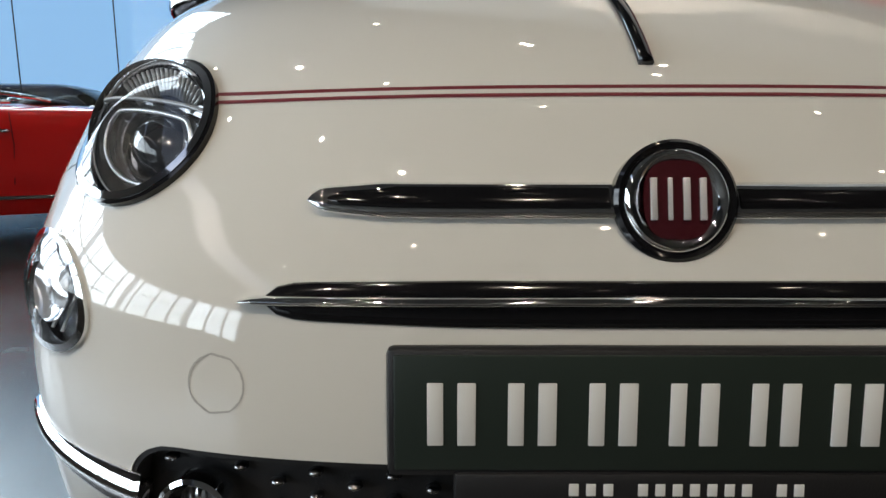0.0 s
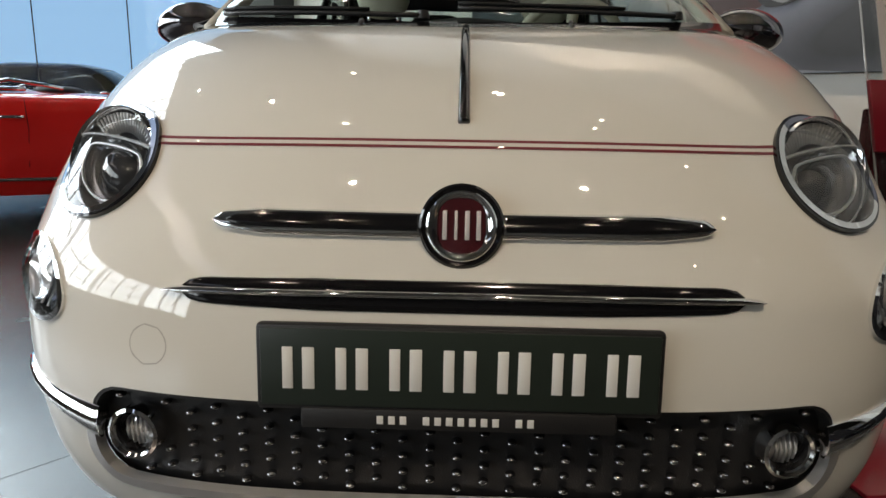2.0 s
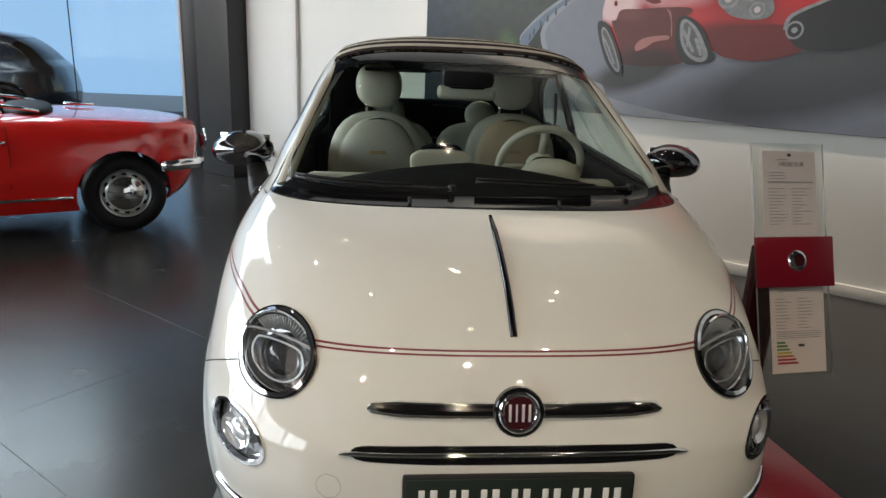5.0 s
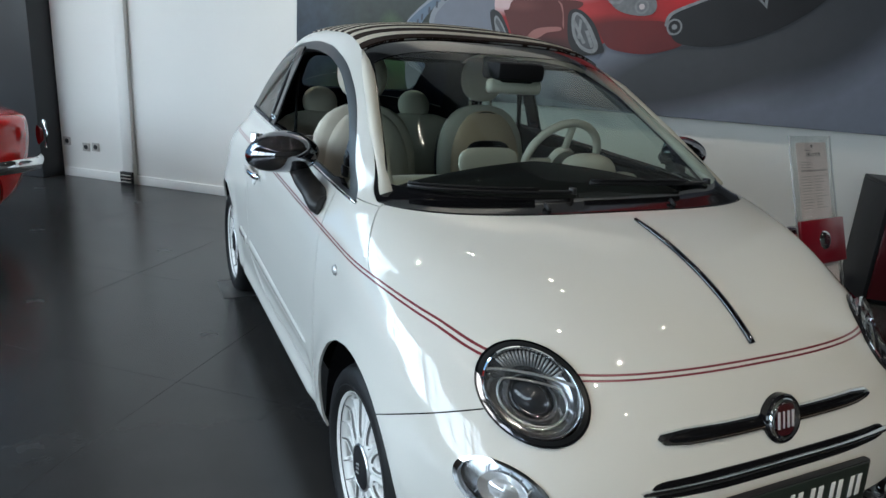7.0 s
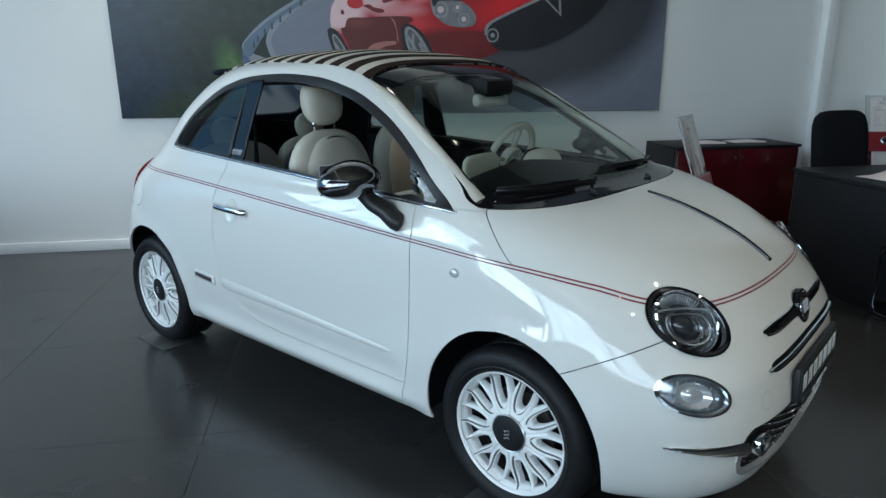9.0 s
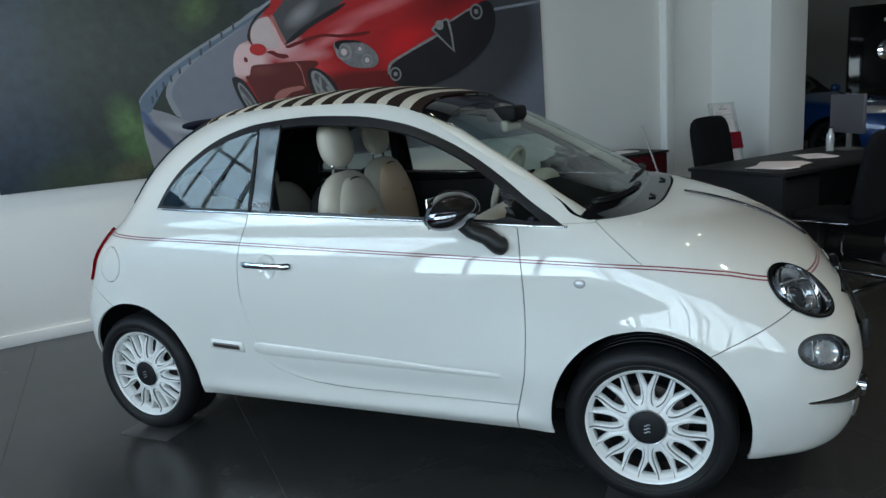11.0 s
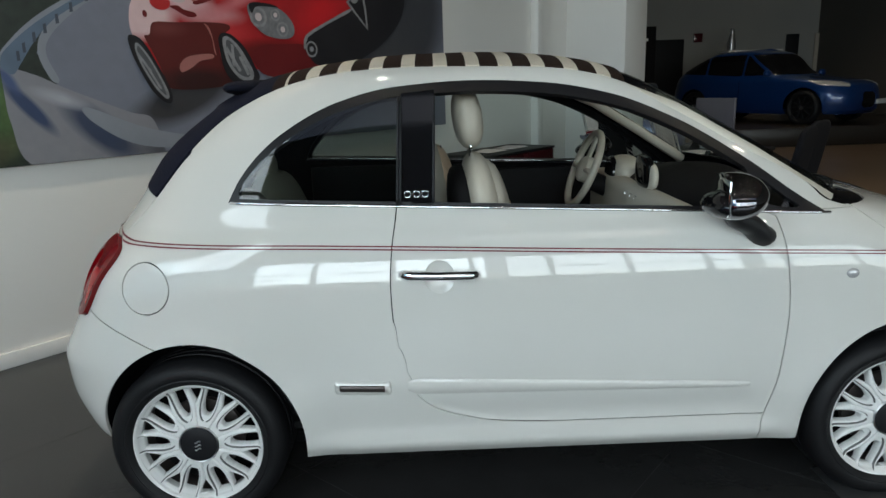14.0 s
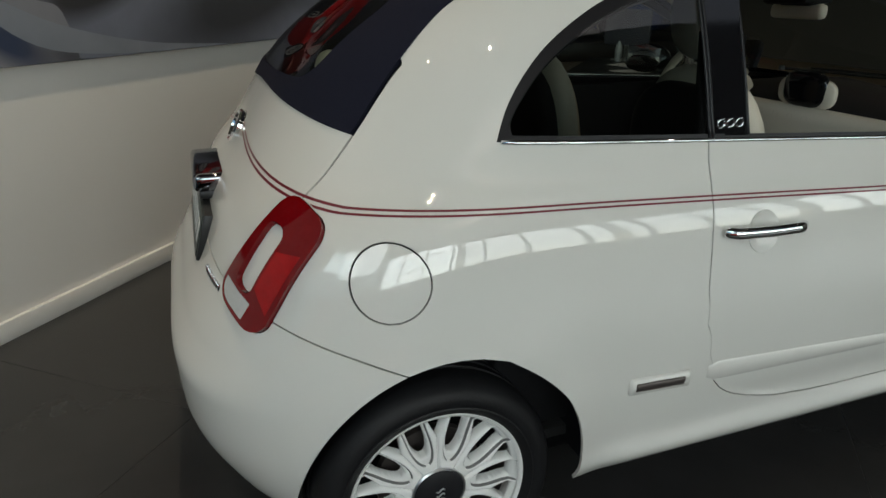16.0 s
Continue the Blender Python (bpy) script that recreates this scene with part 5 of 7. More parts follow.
    D = mm @ frame_at(DAY_C + DAY_N * 0.030, DAY_N) @ Matrix.Rotation(DAY_TURN, 4, "Z")
    lathe("reflector", [(0.040, -0.010), (0.034, -0.016), (0.024, -0.020), (0.018, -0.014), (0.0, -0.012)], LAMP_GREY, day, axis="z", m=D @ Matrix.Diagonal((1.40, 0.90, 1, 1)), n=20)
    for k in range(5):
        q = (k - 2) * 0.026
        h_ = 0.040 * math.sqrt(1 - (q / 0.08) ** 2)
        tube("reflector_rib", [D @ Vector((q, -h_, -0.018)), D @ Vector((q * 0.8, 0.0, -0.023)), D @ Vector((q, h_, -0.018))], 0.0022, LAMP_GREY, day, n=5)
    bk = clip_all(HALF, lambda V: -day_out(V) + 0.002)
    skin("backing", mk(bk), DAY_BOWL, day, offset=-0.022)
    # tail lamp
    tl = clip_all(HALF, lambda V: -tail_out(V) - 0.002, lambda V: tail_hole(V))
    t_ob = skin("tail_lamp", mk(tl), RED_LENS, hatchback, "red framed tail lamp", offset=0.014, thick=0.02)
    ht = clip_all(HALF, lambda V: -tail_hole(V) - 0.001)
    skin("tail_insert", mk(ht), PAINT, t_ob, "body-coloured insert", offset=0.001)
    # facet that catches light, its brightness put into a brighter red
    hs_ = clip_all(HALF, lambda V: -tail_out(V) - 0.012, lambda V: tail_hole(V) - 0.006, lambda V: tail_ab(V)[0] + 0.045 + 0.5 * tail_ab(V)[1], lambda V: 0.030 + 0.5 * tail_ab(V)[1] - tail_ab(V)[0], lambda V: tail_ab(V)[1] - 0.008)
    skin("lens_gleam", mk(hs_), HOT_LENS, t_ob, "brighter red lens facet, its gleam put into the colour", offset=0.0149)
    rv = clip_all(HALF, lambda V: -tail_out(V) - 0.012, lambda V: tail_hole(V) - 0.006, lambda V: -0.084 - tail_ab(V)[0], lambda V: 0.022 - tail_ab(V)[1])
    skin("reversing_lens", mk(rv), CLEAR_LENS, t_ob, "clear reversing lens", offset=0.0152)

# front trim
def front_ribbon(name, x0, x1, zc, hh, mat, parent, lift=0.006, n=48, label="", depth=0.012, prof=None):
    """A bar that follows the nose from x0 to x1, with half height hh(t) narrowing at its ends."""
    v, f = [], []
    prof = prof or [(-1, 0.0), (-0.9, 0.6), (-0.45, 0.95), (0.0, 1.0), (0.45, 0.95), (0.9, 0.6), (1, 0.0)]
    for k in range(n + 1):
        t = k / n
        x = x0 + (x1 - x0) * t
        h_ = hh(t)
        zz = zc(t)
        for q, d_ in prof:
            z_ = zz + q * h_
            v.append((x, on_front(x, z_) - lift * d_ - 0.001, z_))
        v.append((x, on_front(x, zz) + depth, zz))
    m_ = len(prof) + 1
    for k in range(n):
        for q in range(m_):
            f.append((k * m_ + q, k * m_ + (q + 1) % m_, (k + 1) * m_ + (q + 1) % m_, (k + 1) * m_ + q))
    return mesh_object(name, v, f, mat, parent, label)


def tip(t):
    return max(0.0, 1 - max(0.0, 1 - t / 0.06) ** 2) ** 0.5


for sx in (-1, 1):
    b_ = front_ribbon("grille_bar", sx * 0.345, sx * 0.056, lambda t: 0.667, lambda t: 0.0165 * (0.62 + 0.38 * min(1, t / 0.25)) * max(tip(t), 0.05), CHROME, hatchback, 0.010, label="chrome grille bar beside the badge")
    front_ribbon("bar_inlay", sx * 0.325, sx * 0.060, lambda t: 0.6685, lambda t: 0.0128 * (0.62 + 0.38 * min(1, t / 0.25)) * max(tip(t), 0.05), BLACK_GLOSS, b_, 0.0115, label="black inlay")
mo = front_ribbon("slim_grille", -0.385, 0.385, lambda t: 0.577, lambda t: 0.0205 * max(min(tip(t), tip(1 - t)), 0.04) * (0.78 + 0.22 * min(1, 4 * t, 4 - 4 * t)), BLACK_GLOSS, hatchback, 0.003, label="slim black air slot")
front_ribbon("chrome_blade", -0.405, 0.405, lambda t: 0.5765 + 0.0045 * max(0.0, math.sin(math.pi * t)) ** 0.6, lambda t: 0.0046 * max(min(tip(t), tip(1 - t)), 0.08), CHROME, mo, 0.012, label="chrome blade across the slot", n=64)
BADGE = Matrix.Translation((0, -0.648, 0.667)) @ Matrix.Rotation(radians(90 - 14), 4, "X")
badge = lathe("badge", [(0.0575, -0.012), (0.0575, 0.006), (0.054, 0.010), (0.048, 0.008)], BLACK_GLOSS, hatchback, "round chrome badge with a dark red field", axis="z", m=BADGE)
lathe("badge_ring", [(0.0495, 0.007), (0.0480, 0.0112), (0.0450, 0.0135), (0.0410, 0.0130), (0.0375, 0.0105), (0.0345, 0.0090), (0.0, 0.0090)], CHROME, badge, axis="z", m=BADGE)
v, f = [], []
for k in range(40):
    a = 2 * math.pi * k / 40
    c, s_ = math.cos(a), math.sin(a)
    v.append(BADGE @ Vector((0.0315 * math.copysign(abs(c) ** 0.66, c), 0.0365 * math.copysign(abs(s_) ** 0.76, s_), 0.0118)))
v.append(BADGE @ Vector((0, 0, 0.0132)))
mesh_object("badge_field", v, [(k, (k + 1) % 40, 40) for k in range(40)], BADGE_RED, badge, "dark red field")
for k, w_ in enumerate((0.0058, 0.0040, 0.0062, 0.0058)):
    xx = -0.0225 + 0.015 * k
    part("badge_bar", bm_box(bmesh.new(), xx - w_ / 2, xx + w_ / 2, -0.019, 0.020, 0.0115, 0.0148, 0.0006, BADGE), BADGE_SILVER, badge)

# number plate holder with plain bars for its lettering
PL = Matrix.Translation((0, -0.7185, 0.490)) @ Matrix.Rotation(radians(-3), 4, "X")
plate = part("plate_holder", bm_box(bmesh.new(), -0.2635, 0.2635, -0.006, 0.014, -0.058, 0.058, 0.006, PL), BLACK_TRIM, hatchback, "dark dealer plate in a black holder")
part("plate", bm_box(bmesh.new(), -0.257, 0.257, -0.0085, -0.004, -0.050, 0.053, 0.002, PL), PLATE_GREEN, plate, "dark green plate with pale lettering bars")
part("holder_lip", bm_box(bmesh.new(), -0.205, 0.205, -0.011, 0.012, -0.080, -0.052, 0.004, PL), BLACK_TRIM, plate)
for k in range(7):
    x0 = -0.232 + 0.0695 * k
    for q in ((0.004, 0.018), (0.030, 0.046)):
        part("letter_bar", bm_box(bmesh.new(), x0 + q[0], x0 + q[1], -0.0100, -0.008, -0.027, 0.029, 0.001, PL), WHITE_PRINT, plate)
for k in range(14):
    if k in (3, 11):
        continue
    x0 = -0.105 + 0.0150 * k
    part("small_letter_bar", bm_box(bmesh.new(), x0, x0 + 0.0085, -0.0120, -0.0105, -0.0715, -0.0605, 0.0004, PL), WHITE_PRINT, plate)

# lower grille with studs, fog lamps and chrome
gr = clip_all(HALF, lambda V: -grille_round(V) + 0.012)
grille = skin("lower_grille", both(gr), BLACK_TRIM, hatchback, "black lower grille with rows of chrome-tipped studs", offset=-0.022)
rim_g = clip_all(band(HALF, grille_round, -0.004, 0.012), lambda V: 0.375 - Z(V))
skin("grille_trim", both(rim_g), SATIN, grille, "chrome strip along the lower edge", offset=0.004, thick=0.016)
lip = clip_all(band(HALF, grille_round, -0.005, 0.006), lambda V: Z(V) - 0.36)
skin("grille_lip", both(lip), BLACK_TRIM, grille, offset=-0.002, thick=0.02)
stud = bpy.data.meshes.new("stud")
sb = bmesh.new()
bmesh.ops.create_uvsphere(sb, u_segments=8, v_segments=5, radius=1)
bmesh.ops.transform(sb, matrix=Matrix.Diagonal((0.0078, 0.009, 0.0040, 1)), verts=sb.verts)
sb.to_mesh(stud)
sb.free()
stud.polygons.foreach_set("use_smooth", [True] * len(stud.polygons))
stud.materials.append(STUD)
for row in range(10):
    z_ = 0.302 + 0.0124 * row
    for col in range(-7, 8):
        x_ = (col + 0.5 * (row % 2)) * 0.0745
        inside = float(grille_round(np.array([(x_, -0.6, z_)]))[0]) < -0.010 and math.hypot(abs(x_) - 0.452, z_ - 0.371) > 0.050
        if inside:
            o = new("stud", stud)
            o.location = (x_, on_front(x_, z_) + 0.015, z_)
            o.parent = grille
for sx in (-1, 1):
    F = Matrix.Translation((sx * 0.452, on_front(0.452, 0.371) - 0.010, 0.371)) @ Matrix.Rotation(radians(sx * 8), 4, "Z") @ Matrix.Scale(0.88, 4) @ Matrix.Rotation(radians(90), 4, "X")
    fog = lathe("fog_lamp", [(0.034, -0.02), (0.034, 0.004), (0.038, 0.008), (0.043, 0.005), (0.044, -0.02)], CHROME, hatchback, "round fog lamp in a chrome ring", axis="z", m=F, n=40)
    lathe("fog_barrel", [(0.035, 0.002), (0.030, -0.014), (0.027, -0.018)], BLACK_GLOSS, fog, axis="z", m=F, n=32)
    lathe("fog_lens", [(0.0275, -0.017), (0.018, -0.011), (0.0, -0.009)], LAMP_GREY, fog, axis="z", m=F, n=24)
    for k in range(5):
        q = (k - 2) * 0.008
        hgt = math.sqrt(0.024 ** 2 - q * q)
        tube("fog_rib", [F @ Vector((q, -hgt, -0.012)), F @ Vector((q, 0, -0.006)), F @ Vector((q, hgt, -0.012))], 0.0022, CLEAR_LENS, fog, n=5)
    front_ribbon("chrome_whisker", sx * 0.722, sx * 0.515, lambda t: 0.405 - 0.033 * t, lambda t: 0.0035 + 0.0215 * t ** 0.85, CHROME, hatchback, 0.015, label="tapered chrome strip beside the lower grille", n=30, prof=[(-1, 0.0), (-0.95, 0.45), (-0.5, 0.85), (-0.1, 1.0), (0.15, 0.95), (0.95, 0.15), (1, 0.0)])
ring_c = clip_all(band(HALF, lambda V: np.hypot(X(V) - 0.428, Z(V) - 0.498), 0.0272, 0.0288), lambda V: -0.3 - Y(V))
skin("tow_cover_groove", ring_c, FAINT, front_bumper, offset=0.0008)

# bonnet spear
pts = [(0.0, on_front(0.0, z_) , z_) for z_ in np.linspace(0.800, 0.9885, 36)]
# dark reflections of the spear are in its colour
tube("bonnet_spear", [(x_, y_ - 0.001, z_ + 0.003) for x_, y_, z_ in pts], [0.0060 + 0.003 * min(1, k / 4) for k in range(36)][::-1], BLACKENED_CHROME, hatchback, "chrome spear along the bonnet, coloured dark for its reflections", n=8, flat=0.8)

# side trim, handles, mirrors
def side_bar(name, y0, y1, z0, z1, hh, mat, lift, sx, parent, label="", h0=None):
    v, f = [], []
    n = 40
    prof = [(-1, 0.0), (-0.8, 0.8), (0, 1.0), (0.8, 0.8), (1, 0.0)]
    for k in range(n + 1):
        t = k / n
        y_, zc = y0 + (y1 - y0) * t, z0 + (z1 - z0) * t
        e_ = min(1.0, max(0.02, min(t, 1 - t) / 0.03)) ** 0.5
        for q, d_ in prof:
            zz = zc + q * ((hh if h0 is None else h0 + (hh - h0) * t)) * (0.5 + 0.5 * e_)
            v.append((sx * (-on_side(y_, zz) + 0.001 + lift * d_ * e_), y_, zz))
    for k in range(n):
        for q in range(4):
            f.append((k * 5 + q, k * 5 + q + 1, k * 5 + q + 6, k * 5 + q + 5))
    return mesh_object(name, v, f, mat, parent, label)


doors = [o for o in hatchback.children if o.name.split(".")[0] == "door"]
for sx, dr in ((-1, doors[0]), (1, doors[1])):
    side_bar("door_moulding", 0.505, 1.602, 0.447, 0.484, 0.028, PAINT, 0.005, sx, dr, "body-coloured rubbing strip", 0.010)
    side_bar("quarter_moulding", 1.655, 1.835, 0.480, 0.488, 0.024, PAINT, 0.009, sx, hatchback, "short body-coloured rubbing strip")
    side_bar("trim_plaque", 1.672, 1.822, 0.481, 0.488, 0.0135, PLAQUE, 0.0115, sx, hatchback, "small grey plaque")
    hx = sx * (-on_side(1.49, 0.846) + 0.022)
    hp = [(sx * (-on_side(1.612, 0.85) + 0.004), 1.612, 0.850), (hx, 1.585, 0.849), (hx + sx * 0.006, 1.49, 0.847), (hx, 1.395, 0.844), (sx * (-on_side(1.368, 0.842) + 0.004), 1.368, 0.843)]
    hs = []
    for k in range(25):
        t = k / 24 * 4
        i0 = min(int(t), 3)
        w_ = t - i0
        hs.append([hp[i0][c] * (1 - w_) + hp[i0 + 1][c] * w_ for c in range(3)])
    tube("door_handle", hs, [0.0118 if 1 < k < 23 else 0.009 for k in range(25)], CHROME, dr, "chrome door handle", n=10, flat=1.25)
    lean = (on_side(1.49, 0.79) - on_side(1.49, 0.886)) / 0.096
    cup = [(0.0, -0.0095), (0.022, -0.0085), (0.036, -0.005), (0.043, -0.0015), (0.0472, 0.0006), (0.0475, -0.002)]
    lathe("handle_cup", cup, PAINT, dr, axis="x", at=(0, 0, 0), m=Matrix.Translation((sx * (-on_side(1.49, 0.838) + 0.0004), 1.49, 0.838)) @ Matrix(((1, 0, sx * lean, 0), (0, 1, 0, 0), (0, 0, 1, 0), (0, 0, 0, 1))) @ Matrix.Diagonal((sx, 1, 1.08, 1)), n=32)
    # small round repeater on the wing
    lathe("side_repeater", [(0.0, 0.008), (0.010, 0.007), (0.017, 0.004), (0.020, 0.0), (0.020, -0.004)], CLEAR_LENS, hatchback, "small clear side repeater", m=Matrix.Translation((sx * -on_side(0.208, 0.803), 0.208, 0.803)) @ Matrix.Diagonal((sx, 1, 0.8, 1)), n=24)
    # mirror
    mc = Vector((sx * 0.855, 0.632, 1.072))
    bm = bmesh.new()
    bmesh.ops.create_uvsphere(bm, u_segments=32, v_segments=20, radius=1)
    for vv in bm.verts:
        x_, y_, z_ = vv.co
        y_ = y_ if y_ < 0.25 else 0.25 + 0.05 * (y_ - 0.25)
        vv.co = Vector((x_ * 0.117 * (1 - 0.12 * z_), y_ * 0.100, z_ * 0.066))
    bmesh.ops.transform(bm, matrix=Matrix.Translation(mc) @ Matrix.Rotation(radians(sx * 12), 4, "Z") @ Matrix.Rotation(radians(sx * 6), 4, "Y"), verts=bm.verts)
    # mirror shell is chrome with the dark reflections put into its colour
    mir = part("door_mirror", bm, DARKENED_CHROME, hatchback, "chrome oval door mirror on a black arm, coloured dark for its reflections", angle=50)
    part("mirror_glass", bm_box(bmesh.new(), -0.098, 0.098, 0.022, 0.0275, -0.052, 0.052, 0.002, Matrix.Translation(mc) @ Matrix.Rotation(radians(sx * 12), 4, "Z")), CHROME, mir)
    bm = bmesh.new()
    bmesh.ops.create_uvsphere(bm, u_segments=24, v_segments=14, radius=1)
    bmesh.ops.transform(bm, matrix=Matrix.Translation(mc + Vector((0, 0.006, -0.026))) @ Matrix.Rotation(radians(sx * 12), 4, "Z") @ Matrix.Diagonal((0.108, 0.078, 0.042, 1)), verts=bm.verts)
    part("mirror_underside", bm, BLACK_GLOSS, mir)
    foot = Vector((sx * (-on_side(0.485, 0.925) - 0.004), 0.485, 0.928))
    arm = [mc + Vector((-sx * 0.045, -0.012, -0.045)), mc + Vector((-sx * 0.062, -0.05, -0.085)), foot + Vector((sx * 0.018, 0.045, 0.035)), foot + Vector((sx * 0.006, 0.01, 0.0)), foot + Vector((-sx * 0.01, -0.005, -0.008))]
    fine = []
    for k in range(17):
        t = k / 16 * 4
        i0 = min(int(t), 3)
        fine.append(arm[i0].lerp(arm[i0 + 1], t - i0))
    tube("mirror_arm", fine, [0.036 + 0.012 * k / 16 for k in range(15)] + [0.040, 0.024], BLACK_TRIM, mir, "black mirror arm", n=14, flat=0.75)
    # plain raised shapes of the pillar emblem
    for k in range(3):
        yy = 1.580 - 0.027 * k
        xx = on_side(yy, 1.082)
        ring = [(sx * (-xx + 0.004), yy + 0.0105 * math.cos(a), 1.082 + 0.010 * math.sin(a)) for a in np.linspace(0, 2 * math.pi, 20, endpoint=False)]
        tube("pillar_emblem", ring, 0.0024, CHROME, hatchback, n=6, closed=True)

# wipers and cowl
skin("cowl", both(clip_all(HALF, lambda V: screen_edge(V) + 0.0, lambda V: Z(V) - 0.998, lambda V: 1.026 - Z(V), lambda V: 0.3 - Y(V))), BLACK_TRIM, hatchback, "black cowl under the windscreen", offset=-0.010)
for x0, x1, zz in ((-0.10, -0.60, 1.035), (0.50, -0.02, 1.045)):
    pts = [(x0 + (x1 - x0) * k / 12, on_front(x0 + (x1 - x0) * k / 12, zz + 0.012 * k / 12) - 0.010, zz + 0.012 * k / 12) for k in range(13)]
    wp = tube("wiper", pts, 0.0065, BLACK_TRIM, hatchback, "black wiper arm at rest", n=6)
    tube("wiper_blade", [(x_, y_ - 0.004, z_ + 0.010) for x_, y_, z_ in pts[3:]], 0.0045, RUBBER, wp, n=6)
    lathe("wiper_pivot", [(0.0, 0.020), (0.012, 0.018), (0.015, 0.0)], BLACK_TRIM, wp, axis="z", at=(x0, on_front(x0, zz) - 0.004, zz - 0.006), n=16)
for x_ in (-0.235, 0.235):
    tube("washer_jet", [(x_, on_front(x_, 1.005) - 0.004, 1.004), (x_, on_front(x_, 1.012) - 0.012, 1.016)], 0.006, BLACK_TRIM, hatchback, n=6)

# ---- inside the car ----
def cushion(bm, cx, cy, cz, sx, sy, sz, m=None, p=2.6):
    """A soft rounded block (superellipsoid)."""
    made = bmesh.ops.create_uvsphere(bm, u_segments=28, v_segments=18, radius=1)["verts"]
    for v_ in made:
        c = v_.co
        r_ = (abs(c.x) ** p + abs(c.y) ** p + abs(c.z) ** p) ** (1 / p)
        v_.co = Vector((c.x / r_ * sx, c.y / r_ * sy, c.z / r_ * sz))
    bmesh.ops.transform(bm, matrix=(m or Matrix.Identity(4)) @ Matrix.Translation((cx, cy, cz)), verts=made)


box("cabin_floor", -0.66, 0.66, 0.1, 2.4, 0.27, 0.30, CARPET, hatchback)
bm = bmesh.new()
bmesh.ops.create_uvsphere(bm, u_segments=32, v_segments=16, radius=1)
for vv in bm.verts:
    c = vv.co
    vv.co = Vector((c.x * 0.63, 0.40 + c.y * 0.24, 0.945 + c.z * (0.125 - 0.05 * abs(c.x))))
part("dashboard_top", bm, INSIDE_DARK, hatchback, "dark dashboard top", angle=60)
part("dashboard", bm_box(bmesh.new(), -0.63, 0.63, 0.585, 0.70, 0.74, 0.985, 0.045, segments=4), IVORY_PLASTIC, hatchback, "ivory dashboard fascia")
part("dashboard_lower", bm_box(bmesh.new(), -0.64, 0.64, 0.50, 0.68, 0.50, 0.74, 0.03), INSIDE_DARK, hatchback)
bm = bmesh.new()
cushion(bm, -0.090, 0.636, 1.034, 0.124, 0.020, 0.056, None, 3.0)
sc_ = part("touchscreen_surround", bm, IVORY_PLASTIC, hatchback, "ivory surround of the touchscreen", angle=60)
bm = bmesh.new()
cushion(bm, -0.090, 0.645, 1.047, 0.092, 0.019, 0.064, None, 3.2)
part("touchscreen", bm, BLACK_GLOSS, sc_, "rounded black touchscreen", angle=60)
for k in range(3):
    lathe("dash_knob", [(0.0, 0.012), (0.010, 0.011), (0.012, 0.0)], CHROME, hatchback, axis="y", at=(-0.155 + 0.065 * k, 0.700, 0.950), m=Matrix.Identity(4), n=14)
SW = Matrix.Translation((0.345, 0.790, 1.012)) @ Matrix.Rotation(radians(-68), 4, "X")
ring = [SW @ Vector((0.175 * math.cos(a), 0.175 * math.sin(a), 0)) for a in np.linspace(0, 2 * math.pi, 48, endpoint=False)]
swheel = tube("steering_wheel", ring, 0.017, IVORY, hatchback, "ivory leather steering wheel", n=10, closed=True)
lathe("wheel_boss", [(0.0, 0.028), (0.045, 0.024), (0.062, 0.008), (0.062, -0.03)], IVORY_PLASTIC, swheel, axis="z", m=SW, n=28)
for a in (0, math.pi, -math.pi / 2):
    tube("wheel_spoke", [SW @ Vector((0.05 * math.cos(a), 0.05 * math.sin(a), 0.0)), SW @ Vector((0.17 * math.cos(a), 0.17 * math.sin(a), 0.0))], 0.018, IVORY_PLASTIC, swheel, n=8, flat=0.6)
bm = bmesh.new()
cushion(bm, 0.345, 0.60, 0.975, 0.122, 0.075, 0.095, None, 2.6)
bn = part("binnacle", bm, IVORY_PLASTIC, hatchback, "rounded ivory instrument binnacle", angle=60)
lathe("dial", [(0.0, 0.004), (0.074, 0.0), (0.078, -0.02)], BLACK_GLOSS, bn, "round black dial", axis="y", at=(0, 0, 0), m=Matrix.Translation((0.345, 0.674, 0.99)) @ Matrix.Rotation(radians(180), 4, "Z"), n=32)
tube("column", [(0.345, 0.78, 0.97), (0.345, 0.60, 0.88)], 0.045, INSIDE_DARK, hatchback, n=12)


